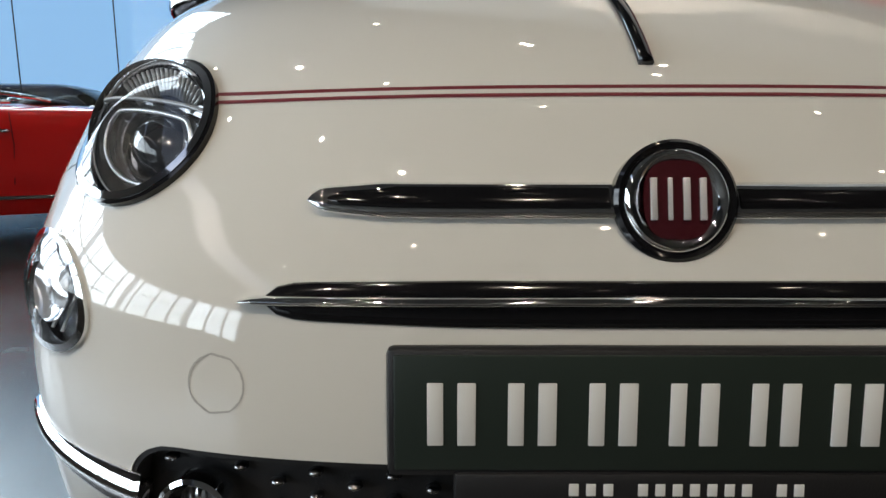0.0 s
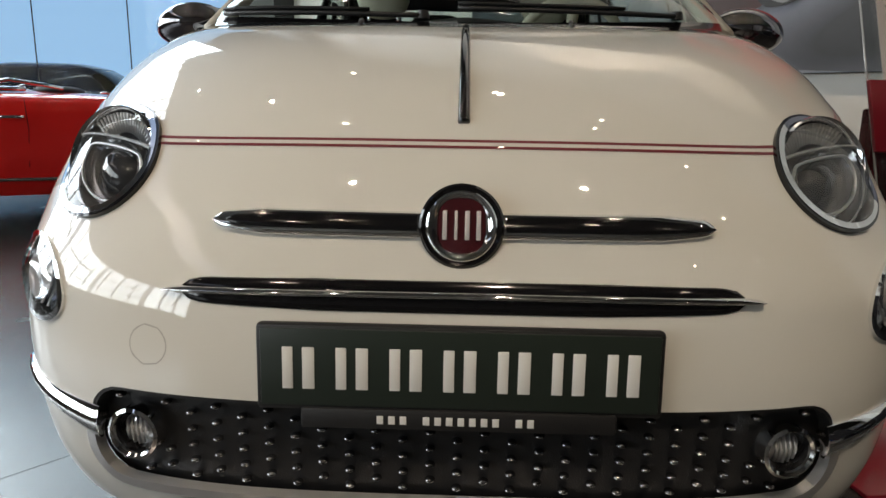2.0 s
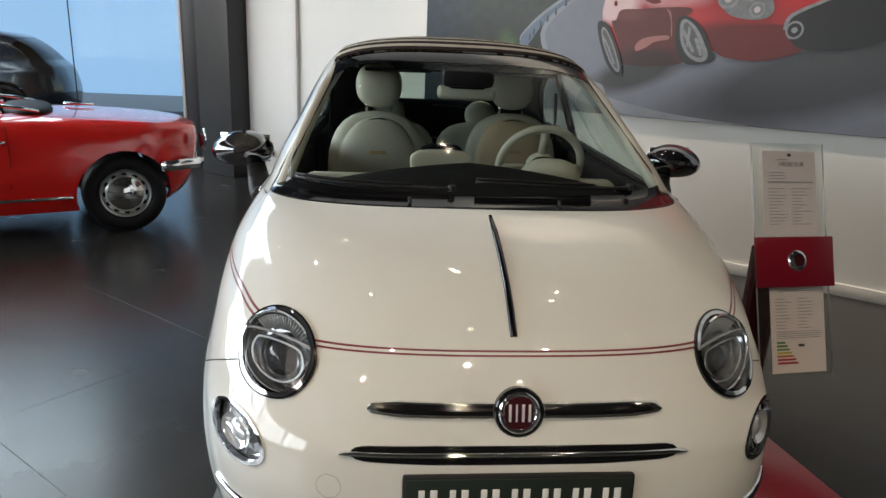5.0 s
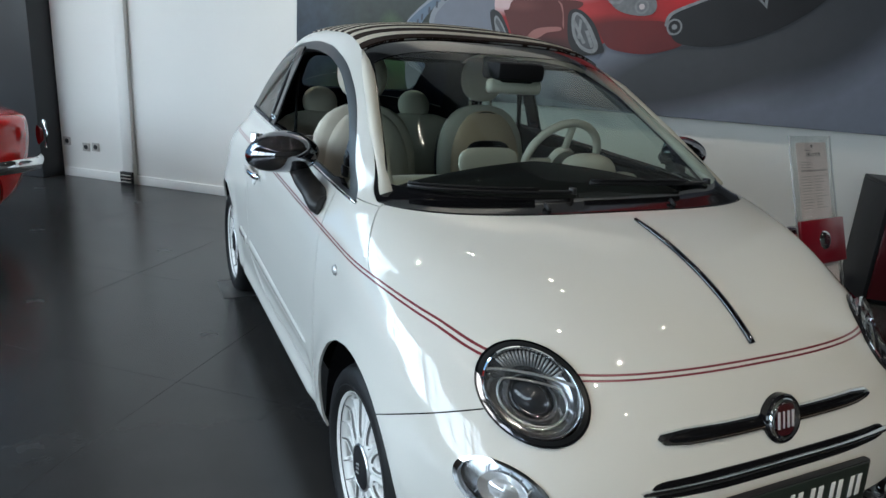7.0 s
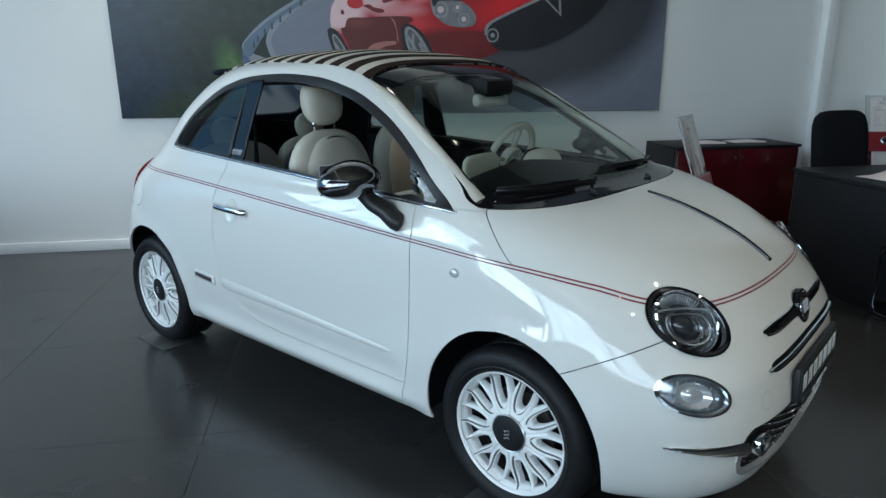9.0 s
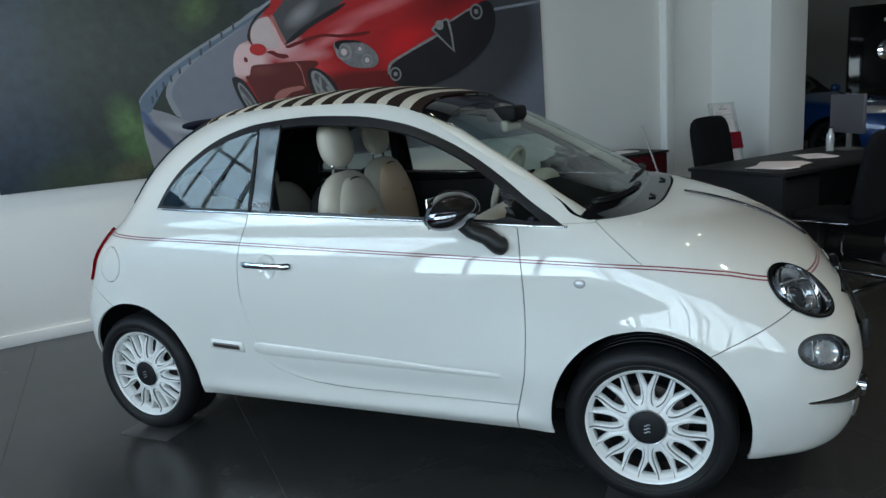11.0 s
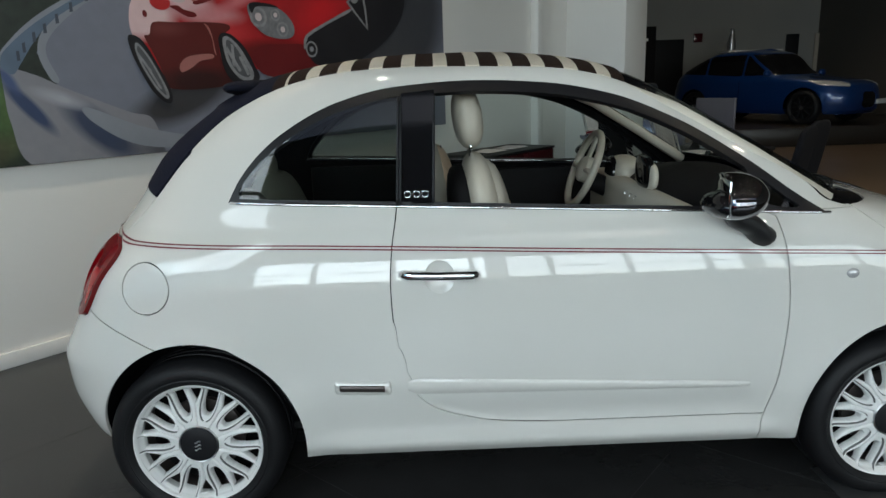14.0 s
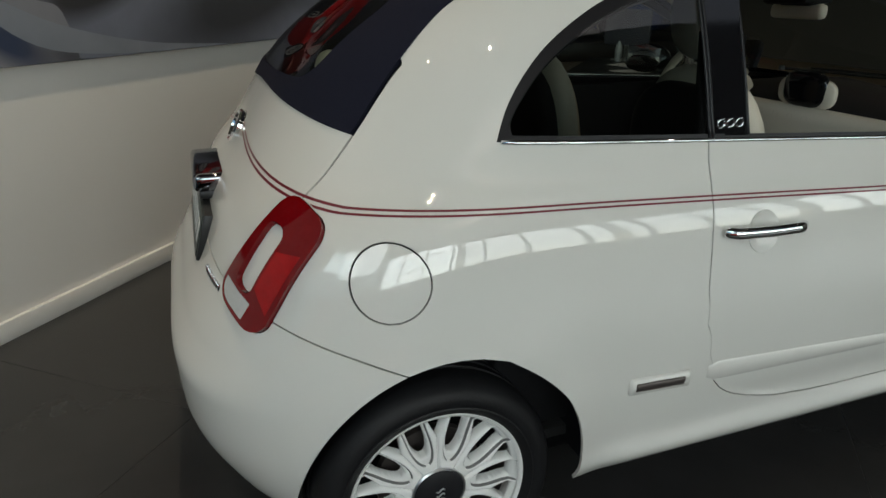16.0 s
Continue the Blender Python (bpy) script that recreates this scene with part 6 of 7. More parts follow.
def front_seat(cx, dy, insert):
    bm = bmesh.new()
    cushion(bm, cx, 1.03 + dy, 0.54, 0.25, 0.27, 0.10)
    st = part("front_seat", bm, IVORY, hatchback, "ivory leather front seat with round headrest", angle=60)
    R_ = Matrix.Translation((cx, 1.285 + dy, 0.60)) @ Matrix.Rotation(radians(-8), 4, "X")
    bm = bmesh.new()
    cushion(bm, 0, -0.012, 0.275, 0.245, 0.072, 0.30, R_, 2.6)
    part("backrest", bm, IVORY, st, angle=60)
    bm = bmesh.new()
    cushion(bm, 0, -0.047, 0.265, 0.200, 0.072, 0.280, R_, 2.3)
    part("backrest_insert", bm, insert, st, "leather seat insert with piping", angle=60)
    pip = [R_ @ Vector((0.193 * math.cos(a), -0.070 + 0.008 * abs(math.cos(a)), 0.265 + 0.270 * math.sin(a))) for a in np.linspace(-0.4, math.pi + 0.4, 40)]
    tube("piping", pip, 0.0045, INSIDE_DARK, st, "dark piping", n=6)
    bm = bmesh.new()
    cushion(bm, 0, 0.052, 0.255, 0.228, 0.062, 0.285, R_, 2.8)
    part("seat_back_shell", bm, INSIDE_DARK, st, "black back of the seat", angle=60)
    part("seat_tag", bm_box(bmesh.new(), -0.040, 0.040, -0.118, -0.104, 0.365, 0.382, 0.002, R_), TAN_LEATHER, st)
    bm = bmesh.new()
    cushion(bm, 0, -0.012, 0.700, 0.112, 0.054, 0.108, R_, 2.4)
    part("headrest", bm, IVORY, st, "round ivory headrest", angle=60)
    for q in (-0.06, 0.06):
        tube("headrest_post", [R_ @ Vector((q, 0, 0.56)), R_ @ Vector((q, -0.01, 0.64))], 0.007, CHROME, st, n=8)


front_seat(-0.345, 0.0, IVORY)
front_seat(0.345, 0.17, BEIGE)
bm = bmesh.new()
cushion(bm, 0, 1.95, 0.56, 0.60, 0.26, 0.12)
rs = part("rear_seat", bm, IVORY, hatchback, "ivory rear bench with two headrests", angle=60)
for q in (-0.29, 0.29):
    R_ = Matrix.Translation((q, 2.12, 0.62)) @ Matrix.Rotation(radians(-18), 4, "X")
    bm = bmesh.new()
    cushion(bm, 0, 0, 0.20, 0.29, 0.09, 0.25, R_, 3.0)
    part("rear_backrest", bm, IVORY, rs, angle=60)
    bm = bmesh.new()
    cushion(bm, 0, 0, 0.50, 0.10, 0.06, 0.09, R_, 2.1)
    part("rear_headrest", bm, IVORY, rs, angle=60)
bm = bm_box(bmesh.new(), -0.62, 0.62, 2.22, 2.50, 0.60, 0.86, 0.03)
part("parcel_shelf", bm, INSIDE_DARK, hatchback)
for sx in (-1, 1):
    part("door_card", bm_box(bmesh.new(), sx * 0.70 - 0.02, sx * 0.70 + 0.02, 0.45, 1.58, 0.32, 0.985, 0.015), INSIDE_DARK, hatchback, "dark inner door panel")
    part("rear_trim", bm_box(bmesh.new(), sx * 0.64 - 0.02, sx * 0.64 + 0.02, 1.60, 2.12, 0.32, 1.03, 0.015), INSIDE_DARK, hatchback)
    part("armrest", bm_box(bmesh.new(), sx * 0.65 - 0.03, sx * 0.65 + 0.03, 0.80, 1.35, 0.66, 0.72, 0.015), IVORY_PLASTIC, hatchback)
    tube("pillar_trim", [(sx * 0.645, 0.22, 1.01), (sx * 0.60, 0.46, 1.165), (sx * 0.545, 0.70, 1.31), (sx * 0.505, 0.88, 1.385)], 0.024, IVORY_PLASTIC, hatchback, "ivory pillar trim", n=10)
    tube("seat_belt", [(sx * 0.585, 1.56, 1.28), (sx * 0.60, 1.55, 1.0), (sx * 0.62, 1.52, 0.5)], 0.02, INSIDE_DARK, hatchback, n=6, flat=0.3)
hl_ = clip_all(HALF, lambda V: canvas_area(V) + 0.03, lambda V: 2.15 - Y(V))
skin("headlining", both(hl_), INSIDE_DARK, hatchback, offset=-0.03)
skin("roof_rail_lining", both(clip_all(HALF, lambda V: Z(V) - 1.385, neg(window_area, 0), neg(canvas_area, 0), neg(screen_area, 0))), IVORY_PLASTIC, hatchback, offset=-0.028)
rv = part("rear_view_mirror", bm_box(bmesh.new(), -0.115, 0.115, 0.635, 0.675, 1.282, 1.335, 0.018, segments=3), IVORY_PLASTIC, hatchback, "ivory rear-view mirror behind the windscreen")
part("mirror_bracket", bm_box(bmesh.new(), -0.070, 0.070, -0.085, 0.085, -0.012, 0.012, 0.008, Matrix.Translation((0, 0.712, 1.362)) @ Matrix.Rotation(radians(28), 4, "X")), INSIDE_DARK, rv, "black mirror bracket")
part("sensor_housing", bm_box(bmesh.new(), -0.10, 0.10, 0.60, 0.74, 1.33, 1.395, 0.02), INSIDE_DARK, hatchback)
for sx in (-1, 1):
    part("sun_visor", bm_box(bmesh.new(), sx * 0.265 - 0.135, sx * 0.265 + 0.135, 0.84, 0.97, 1.372, 1.386, 0.006), INSIDE_DARK, hatchback)

# rear: spoiler lip, badge, plate, handle
bm = bmesh.new()
cushion(bm, 0, 2.17, 1.425, 0.40, 0.085, 0.030)
part("brake_light_hump", bm, CANVAS, hatchback, "dark hump above the rear window", angle=60)
BR = Matrix.Translation((0, on_tail(0, 1.010) + 0.004, 1.010)) @ Matrix.Rotation(radians(-62), 4, "X")
rb = lathe("rear_badge", [(0.040, 0.006), (0.043, 0.012), (0.048, 0.008), (0.049, -0.02)], CHROME, hatchback, "round chrome rear badge", axis="z", m=BR, n=32)
lathe("badge_field", [(0.0, 0.008), (0.041, 0.006)], BADGE_RED, rb, axis="z", m=BR, n=32)
TY = on_tail(0, 0.90)
rh = part("rear_handle", bm_box(bmesh.new(), -0.16, 0.16, TY - 0.03, TY + 0.062, 0.872, 0.922, 0.016, segments=4), DARKENED_CHROME, hatchback, "chrome tailgate handle, coloured dark for its reflections")
part("handle_grip", bm_box(bmesh.new(), -0.150, 0.150, TY - 0.02, TY + 0.050, 0.852, 0.876, 0.008), BLACK_TRIM, rh)
PT = Matrix.Translation((0, on_tail(0, 0.79) + 0.006, 0.785)) @ Matrix.Rotation(radians(16), 4, "X")
rp = part("rear_plate", bm_box(bmesh.new(), -0.262, 0.262, -0.012, 0.012, -0.062, 0.060, 0.005, PT), BLACK_TRIM, hatchback, "dark rear plate holder")
part("rear_plate_face", bm_box(bmesh.new(), -0.255, 0.255, 0.011, 0.0145, -0.052, 0.054, 0.001, PT), PLATE_GREEN, rp, "dark green plate with pale lettering bars")
for k in range(7):
    part("letter_bar", bm_box(bmesh.new(), -0.228 + 0.068 * k, -0.185 + 0.068 * k, 0.0143, 0.0155, -0.024, 0.030, 0.0004, PT), WHITE_PRINT, rp)
for k in range(8):
    x_ = -0.50 + 0.017 * k
    part("script_bar", bm_box(bmesh.new(), x_ - 0.005, x_ + 0.005, on_tail(x_, 0.752) - 0.004, on_tail(x_, 0.752) + 0.004, 0.744, 0.760, 0.001), CHROME, hatchback)


# ---- other cars ----
def other_shell(length, width, top, nose_z, cowl, roof, belt, front_n=3.0, tail_n=3.2, open_top=False, tail_drop=0.0):
    """Half a car body by stacked outlines; front at y = 0, tail at y = length. cowl and roof: where bonnet and roof begin."""
    w = width / 2
    if open_top:
        W_ = [(0.16, w * 0.88), (0.28, w * 0.96), (0.50, w), (0.70, w * 0.985), (belt - 0.06, w * 0.94), (belt - 0.02, w * 0.84), (belt + 0.015, w * 0.6), (top, 0.0)]
        F_ = [(0.16, 0.22), (0.28, 0.06), (0.42, 0.0), (nose_z, 0.06), (nose_z + 0.10, 0.30), (belt - 0.04, 0.75), (belt, 1.1), (top, length * 0.5)]
        B_ = [(0.16, length - 0.30), (0.30, length - 0.12), (0.50, length - 0.03), (0.70, length), (belt - 0.10, length - 0.01), (belt - 0.07, length - 0.06), (belt - 0.035, length - 0.34), (belt, length - 0.9), (top, length * 0.5)]
    else:
        W_ = [(0.18, w * 0.88), (0.30, w * 0.97), (0.55, w), (belt - 0.12, w * 0.97), (belt, w * 0.90), (belt + 0.06, w * 0.87), (top - 0.14, w * 0.70), (top - 0.05, w * 0.55), (top, 0.0)]
        F_ = [(0.18, 0.18), (0.30, 0.03), (0.50, 0.0), (nose_z, 0.08), (nose_z + 0.10, 0.32), (belt - 0.02, cowl - 0.15), (belt + 0.04, cowl + 0.10), (top - 0.12, roof - 0.15), (top - 0.04, roof + 0.15), (top, length * 0.5)]
        B_ = [(0.18, length - 0.20), (0.35, length - 0.03), (0.60, length), (belt, length - 0.10), (belt + 0.1, length - 0.20), (top - 0.12, length - 0.62 - tail_drop), (top - 0.04, length - 0.95 - tail_drop), (top, length * 0.5)]
    za = np.concatenate([np.linspace(0.16 if open_top else 0.18, belt + 0.02, 44), np.linspace(belt + 0.02, top, 30)[1:]])
    ua = np.concatenate([np.linspace(0, 1, 30), 1 + np.linspace(0, 1, 40)[1:], 2 + np.linspace(0, 1, 30)[1:]])
    Zg, U = np.meshgrid(za, ua, indexing="ij")
    ww, yf, yb = ramp(Zg, W_), ramp(Zg, F_), ramp(Zg, B_)
    s1 = yf + (yb - yf) * 0.24
    s2 = yb - (yb - yf) * 0.24
    a, b = np.clip(U, 0, 1) * math.pi / 2, np.clip(3 - U, 0, 1) * math.pi / 2
    x = np.where(U <= 1, ww * np.sin(a) ** (2 / front_n), np.where(U >= 2, ww * np.sin(b) ** (2 / tail_n), ww))
    y = np.where(U <= 1, s1 - (s1 - yf) * np.cos(a) ** (2 / front_n), np.where(U >= 2, s2 + (yb - s2) * np.cos(b) ** (2 / tail_n), s1 + (s2 - s1) * np.clip(U - 1, 0, 1)))
    V = np.stack([-x, y, Zg], -1)
    N = np.cross(np.gradient(V, axis=0), np.gradient(V, axis=1))
    N /= np.maximum(np.linalg.norm(N, axis=-1, keepdims=True), 1e-9)
    m, n = V.shape[:2]
    idx = np.arange(m * n).reshape(m, n)
    q = np.stack([idx[:-1, :-1], idx[:-1, 1:], idx[1:, 1:], idx[1:, :-1]], -1).reshape(-1, 4)
    return V.reshape(-1, 3), N.reshape(-1, 3), np.concatenate([q[:, [0, 2, 1]], q[:, [0, 3, 2]]])


def road_wheel(parent, x_, y_, r, rim, spokes, rim_mat, cap_mat, sx):
    M = Matrix.Translation((x_, y_, r)) @ Matrix.Diagonal((-sx, 1, 1, 1))
    wl = lathe("wheel", [(rim, 0.16), (rim + 0.004, 0.0), (rim + 0.02, -0.016), ((rim + r) / 2, -0.020), (r - 0.02, -0.008), (r, 0.02), (r, 0.14), (r - 0.03, 0.17)], RUBBER, parent, m=M, n=48)
    lathe("rim", [(rim, 0.0), (rim - 0.006, -0.006), (rim - 0.018, 0.0), (rim - 0.025, 0.03)], rim_mat, wl, m=M, n=40)
    if spokes:
        lathe("rim_back", [(rim - 0.02, 0.05), (0.0, 0.05)], SHELL, wl, m=M, n=24)
        for k in range(spokes):
            a = 2 * math.pi * k / spokes
            tube("spoke", [M @ Vector((0.005, 0.04 * math.cos(a), 0.04 * math.sin(a))), M @ Vector((0.0, (rim - 0.012) * math.cos(a), (rim - 0.012) * math.sin(a)))], 0.018, rim_mat, wl, n=6, flat=0.6)
        lathe("cap", [(0.0, -0.006), (0.05, 0.0), (0.055, 0.02)], cap_mat, wl, m=M, n=20)
    else:
        lathe("steel_disc", [(rim - 0.02, 0.012), (rim * 0.86, 0.026), (rim * 0.72, 0.008), (rim * 0.68, 0.012)], SILVER, wl, "painted steel wheel disc", m=M, n=40)
        for k in range(12):
            a = 2 * math.pi * k / 12
            lathe("slot", [(0.0, 0.0), (0.020, 0.0), (0.020, 0.006)], SHELL, wl, m=M @ Matrix.Translation((0.014, rim * 0.80 * math.cos(a), rim * 0.80 * math.sin(a))) @ Matrix.Rotation(a, 4, "X") @ Matrix.Diagonal((1, 0.55, 1, 1)), n=14)
        lathe("hub_cap", [(0.0, -0.030), (rim * 0.2, -0.028), (rim * 0.42, -0.018), (rim * 0.60, 0.0), (rim * 0.69, 0.008), (rim * 0.70, 0.014)], CHROME, wl, "domed chrome hub cap", m=M, n=40)
    return wl


def place(car, m):
    car.matrix_basis = m


# classic red roadster, tail towards the white car
red = tagged(new("classic_roadster"), "red classic roadster with chrome bumper and steel wheels", "car")
RS = other_shell(3.96, 1.58, 0.955, 0.60, 1.3, 1.6, 0.90, open_top=True)
R_ARCH = [lambda V: np.hypot(V[:, 1] - 0.78, (V[:, 2] - 0.30) / 1.05) - 0.345, lambda V: np.hypot(V[:, 1] - 3.30, (V[:, 2] - 0.30) / 1.02) - 0.345]
COCKPIT = lambda V: round_box(V[:, 1] - 2.02, V[:, 0], 0.62, 0.56, 0.2)
cut = clip_all(RS, *R_ARCH, lambda V: V[:, 2] - 0.20, lambda V: np.where(V[:, 2] > 0.84, COCKPIT(V), 1.0))
skin("body", both(cut), RED_PAINT, red, thick=0.02)
skin("inner_body", both(clip_all(RS, *R_ARCH, lambda V: V[:, 2] - 0.22, lambda V: np.where(V[:, 2] > 0.80, COCKPIT(V) - 0.02, 1.0))), SHELL, red, offset=-0.03)
for sx in (-1, 1):
    for y_ in (0.78, 3.30):
        road_wheel(red, sx * 0.70, y_, 0.305, 0.190, 0, SILVER, CHROME, sx)
    tube("sill_strip", [(sx * 0.775, y_, 0.315) for y_ in np.linspace(1.15, 2.93, 12)], 0.014, CHROME, red, "chrome sill strip", n=8)
    bp = [(sx * 0.60, 3.90, 0.53), (sx * 0.72, 3.84, 0.53), (sx * 0.79, 3.70, 0.53), (sx * 0.805, 3.56, 0.525)]
    tube("rear_bumper", bp, 0.030, CHROME, red, "chrome quarter bumper", n=10, flat=1.5)
    lathe("tail_light", [(0.0, 0.03), (0.03, 0.026), (0.045, 0.0)], RED_LENS, red, axis="z", m=Matrix.Translation((sx * 0.62, 3.90, 0.70)) @ Matrix.Rotation(radians(-90), 4, "X") @ Matrix.Diagonal((0.8, 1.5, 1, 1)), n=20)
    tube("fin_trim", [(sx * 0.655, 3.93, 0.80), (sx * 0.672, 3.935, 0.72), (sx * 0.665, 3.925, 0.62)], 0.009, CHROME, red, "chrome edge of the tail fin", n=8)
    tube("door_handle", [(sx * 0.785, 2.40, 0.735), (sx * 0.80, 2.43, 0.735), (sx * 0.80, 2.53, 0.735), (sx * 0.785, 2.55, 0.735)], 0.012, CHROME, red, n=8)
    tube("door_seam", [(sx * 0.782, 2.56, 0.85), (sx * 0.790, 2.57, 0.65), (sx * 0.785, 2.55, 0.40)], 0.0025, SHELL, red, n=5)
    tube("cockpit_rim", [(sx * 0.56, 1.6 + 0.95 * k / 10, 0.935 - 0.012 * k / 10) for k in range(11)], 0.014, CHROME, red, "chrome cockpit rim", n=8)
    tube("screen_post", [(sx * 0.60, 1.45, 0.92), (sx * 0.55, 1.72, 1.20)], 0.014, CHROME, red, n=8)
    tube("quarter_window_frame", [(sx * 0.575, 2.30, 0.93), (sx * 0.565, 2.45, 0.985), (sx * 0.55, 2.66, 0.955), (sx * 0.54, 2.78, 0.93)], 0.013, CHROME, red, n=8)
tube("screen_rail", [(-0.55, 1.72, 1.20), (0, 1.66, 1.22), (0.55, 1.72, 1.20)], 0.014, CHROME, red, n=8)
bm = bmesh.new()
cushion(bm, 0, 2.72, 0.915, 0.54, 0.17, 0.045)
part("folded_hood", bm, INSIDE_DARK, red, "black folded hood", angle=60)
part("cockpit_floor", bm_box(bmesh.new(), -0.56, 0.56, 1.4, 2.65, 0.28, 0.45, 0.02), INSIDE_DARK, red)
lathe("filler_cap", [(0.0, 0.016), (0.03, 0.014), (0.036, 0.0)], CHROME, red, axis="z", at=(-0.38, 3.02, 0.918), n=20)
tube("deck_trim", [(-0.30, 3.0, 0.925), (-0.34, 3.22, 0.915)], 0.010, CHROME, red, n=6)
part("rear_plate", bm_box(bmesh.new(), -0.18, 0.18, 3.94, 3.96, 0.42, 0.56, 0.004), WHITE_PRINT, red)
place(red, Matrix.Translation((-5.59, 2.47, 0)) @ Matrix.Rotation(radians(-63), 4, "Z"))


def modern_car(name, label, paint, m, length=4.65, width=1.88, top=1.66, belt=1.02, nose=0.72, cowl=1.35, roof=2.05, r=0.36, drop=0.0):
    c = tagged(new(name), label, "car")
    S = other_shell(length, width, top, nose, cowl, roof, belt, tail_drop=drop)
    af, ar = 0.88, length - 0.95
    arches = [lambda V: np.hypot(V[:, 1] - af, V[:, 2] - r) - r - 0.06, lambda V: np.hypot(V[:, 1] - ar, V[:, 2] - r) - r - 0.06]
    glass_zone = lambda V: np.minimum(V[:, 2] - belt - 0.035 - 0.12 * np.clip(V[:, 1] / length - 0.55, 0, 1) / 0.45, top - 0.13 - V[:, 2])
    posts = lambda V: np.minimum.reduce([np.abs(V[:, 1] - (length * 0.52)) - 0.025, np.abs(V[:, 1] - (length * 0.74)) - 0.03, np.abs(V[:, 1] - (cowl + (V[:, 2] - belt) * 1.35 + 0.42)) - 0.045])
    skin("body", both(clip_all(S, *arches, lambda V: V[:, 2] - 0.22, lambda V: np.maximum(-glass_zone(V), -posts(V)))), paint, c, thick=0.015)
    skin("glazing", both(clip_all(S, glass_zone, posts)), BLACK_GLOSS, c, "dark tinted glazing", offset=-0.006)
    skin("inner_body", both(clip_all(S, *arches, lambda V: V[:, 2] - 0.24)), SHELL, c, offset=-0.03)
    for sx in (-1, 1):
        for y_ in (af, ar):
            road_wheel(c, sx * (width / 2 - 0.03), y_, r, r - 0.10, 10, DARK_MAT, SILVER, sx)
        lamp = clip_all(S, lambda V: -round_box(V[:, 2] - nose - 0.03 - 0.12 * (np.abs(V[:, 0]) - width * 0.3), np.abs(V[:, 0]) - width * 0.36, 0.055, width * 0.10, 0.04), lambda V: 0.9 - V[:, 1])
        skin("headlight", lamp if sx < 0 else mirrored(lamp), CLEAR_LENS, c, "clear headlight", offset=0.008, thick=0.01)
        bm = bmesh.new()
        cushion(bm, sx * (width / 2 + 0.06), cowl + 0.42, belt + 0.07, 0.10, 0.06, 0.07)
        part("door_mirror", bm, paint, c, angle=60)
        tube("door_seam", [(sx * (width / 2 + 0.002), length * 0.52, z_) for z_ in np.linspace(0.32, belt - 0.1, 6)], 0.003, SHELL, c, n=5)
    g = clip_all(S, lambda V: -round_box(V[:, 2] - 0.50, np.abs(V[:, 0]), 0.16, 0.22, 0.08), lambda V: 0.6 - V[:, 1])
    skin("grille", both(g), BLACK_GLOSS, c, "dark front grille", offset=0.006)
    part("front_plate", bm_box(bmesh.new(), 0.30, 0.72, 0.00, 0.03, 0.40, 0.50, 0.004), WHITE_PRINT, c)
    c.matrix_basis = m
    return c


modern_car("blue_suv", "metallic blue sport utility car with dark wheels", BLUE_PAINT, Matrix.Translation((11.16, -7.6, 0.38)) @ Matrix.Rotation(radians(-61.5), 4, "Z"), drop=0.45, nose=0.80, cowl=1.25, roof=2.15)
modern_car("blue_saloon", "metallic blue saloon parked behind the column", BLUE_PAINT, Matrix.Translation((8.75, -2.95, 0)) @ Matrix.Rotation(radians(-36), 4, "Z"), top=1.55, belt=1.05, nose=0.78, r=0.35, cowl=1.45, roof=2.2)
GREY_PAINT = material("dark_grey_paint", (0.02, 0.022, 0.028), 0.25, coat=1.0, vary=0.05)
modern_car("parked_suv", "dark grey car parked outside the glazing", GREY_PAINT, Matrix.Translation((-10.75, 10.9, -0.05)) @ Matrix.Rotation(radians(-82), 4, "Z"), drop=0.1)

# ---- price stand ----
PAPER = material("paper", (0.84, 0.75, 0.74), 0.7, vary=0.03, scale=20)
INK = material("ink_grey", (0.45, 0.41, 0.41), 0.8, vary=0.1)
INK_DARK = material("ink_dark", (0.03, 0.03, 0.03), 0.8, vary=0.1)
ACRYL = glass("acrylic", (0.98, 0.985, 0.98), 0.035)
PANEL_RED = material("panel_red", (0.22, 0.006, 0.018), 0.3, coat=0.4, vary=0.06)
ENERGY = [material("label_" + n, c, 0.6, vary=0.05) for n, c in (("green", (0.05, 0.22, 0.06)), ("light_green", (0.16, 0.30, 0.05)), ("yellow", (0.55, 0.48, 0.05)), ("orange", (0.55, 0.20, 0.04)), ("red", (0.45, 0.04, 0.04)))]


def word(text, size, mat, parent, m):
    c = bpy.data.curves.new("writing", "FONT")
    c.body, c.size, c.align_x, c.align_y, c.extrude = text, size, "CENTER", "CENTER", 0.0002
    o = new("writing", c)
    o.data.materials.append(mat)
    bpy.context.view_layer.update()
    me = bpy.data.meshes.new_from_object(o.evaluated_get(bpy.context.evaluated_depsgraph_get()))
    bpy.data.objects.remove(o)
    w = new("writing", me)
    w.parent = parent
    w.matrix_basis = m
    return w


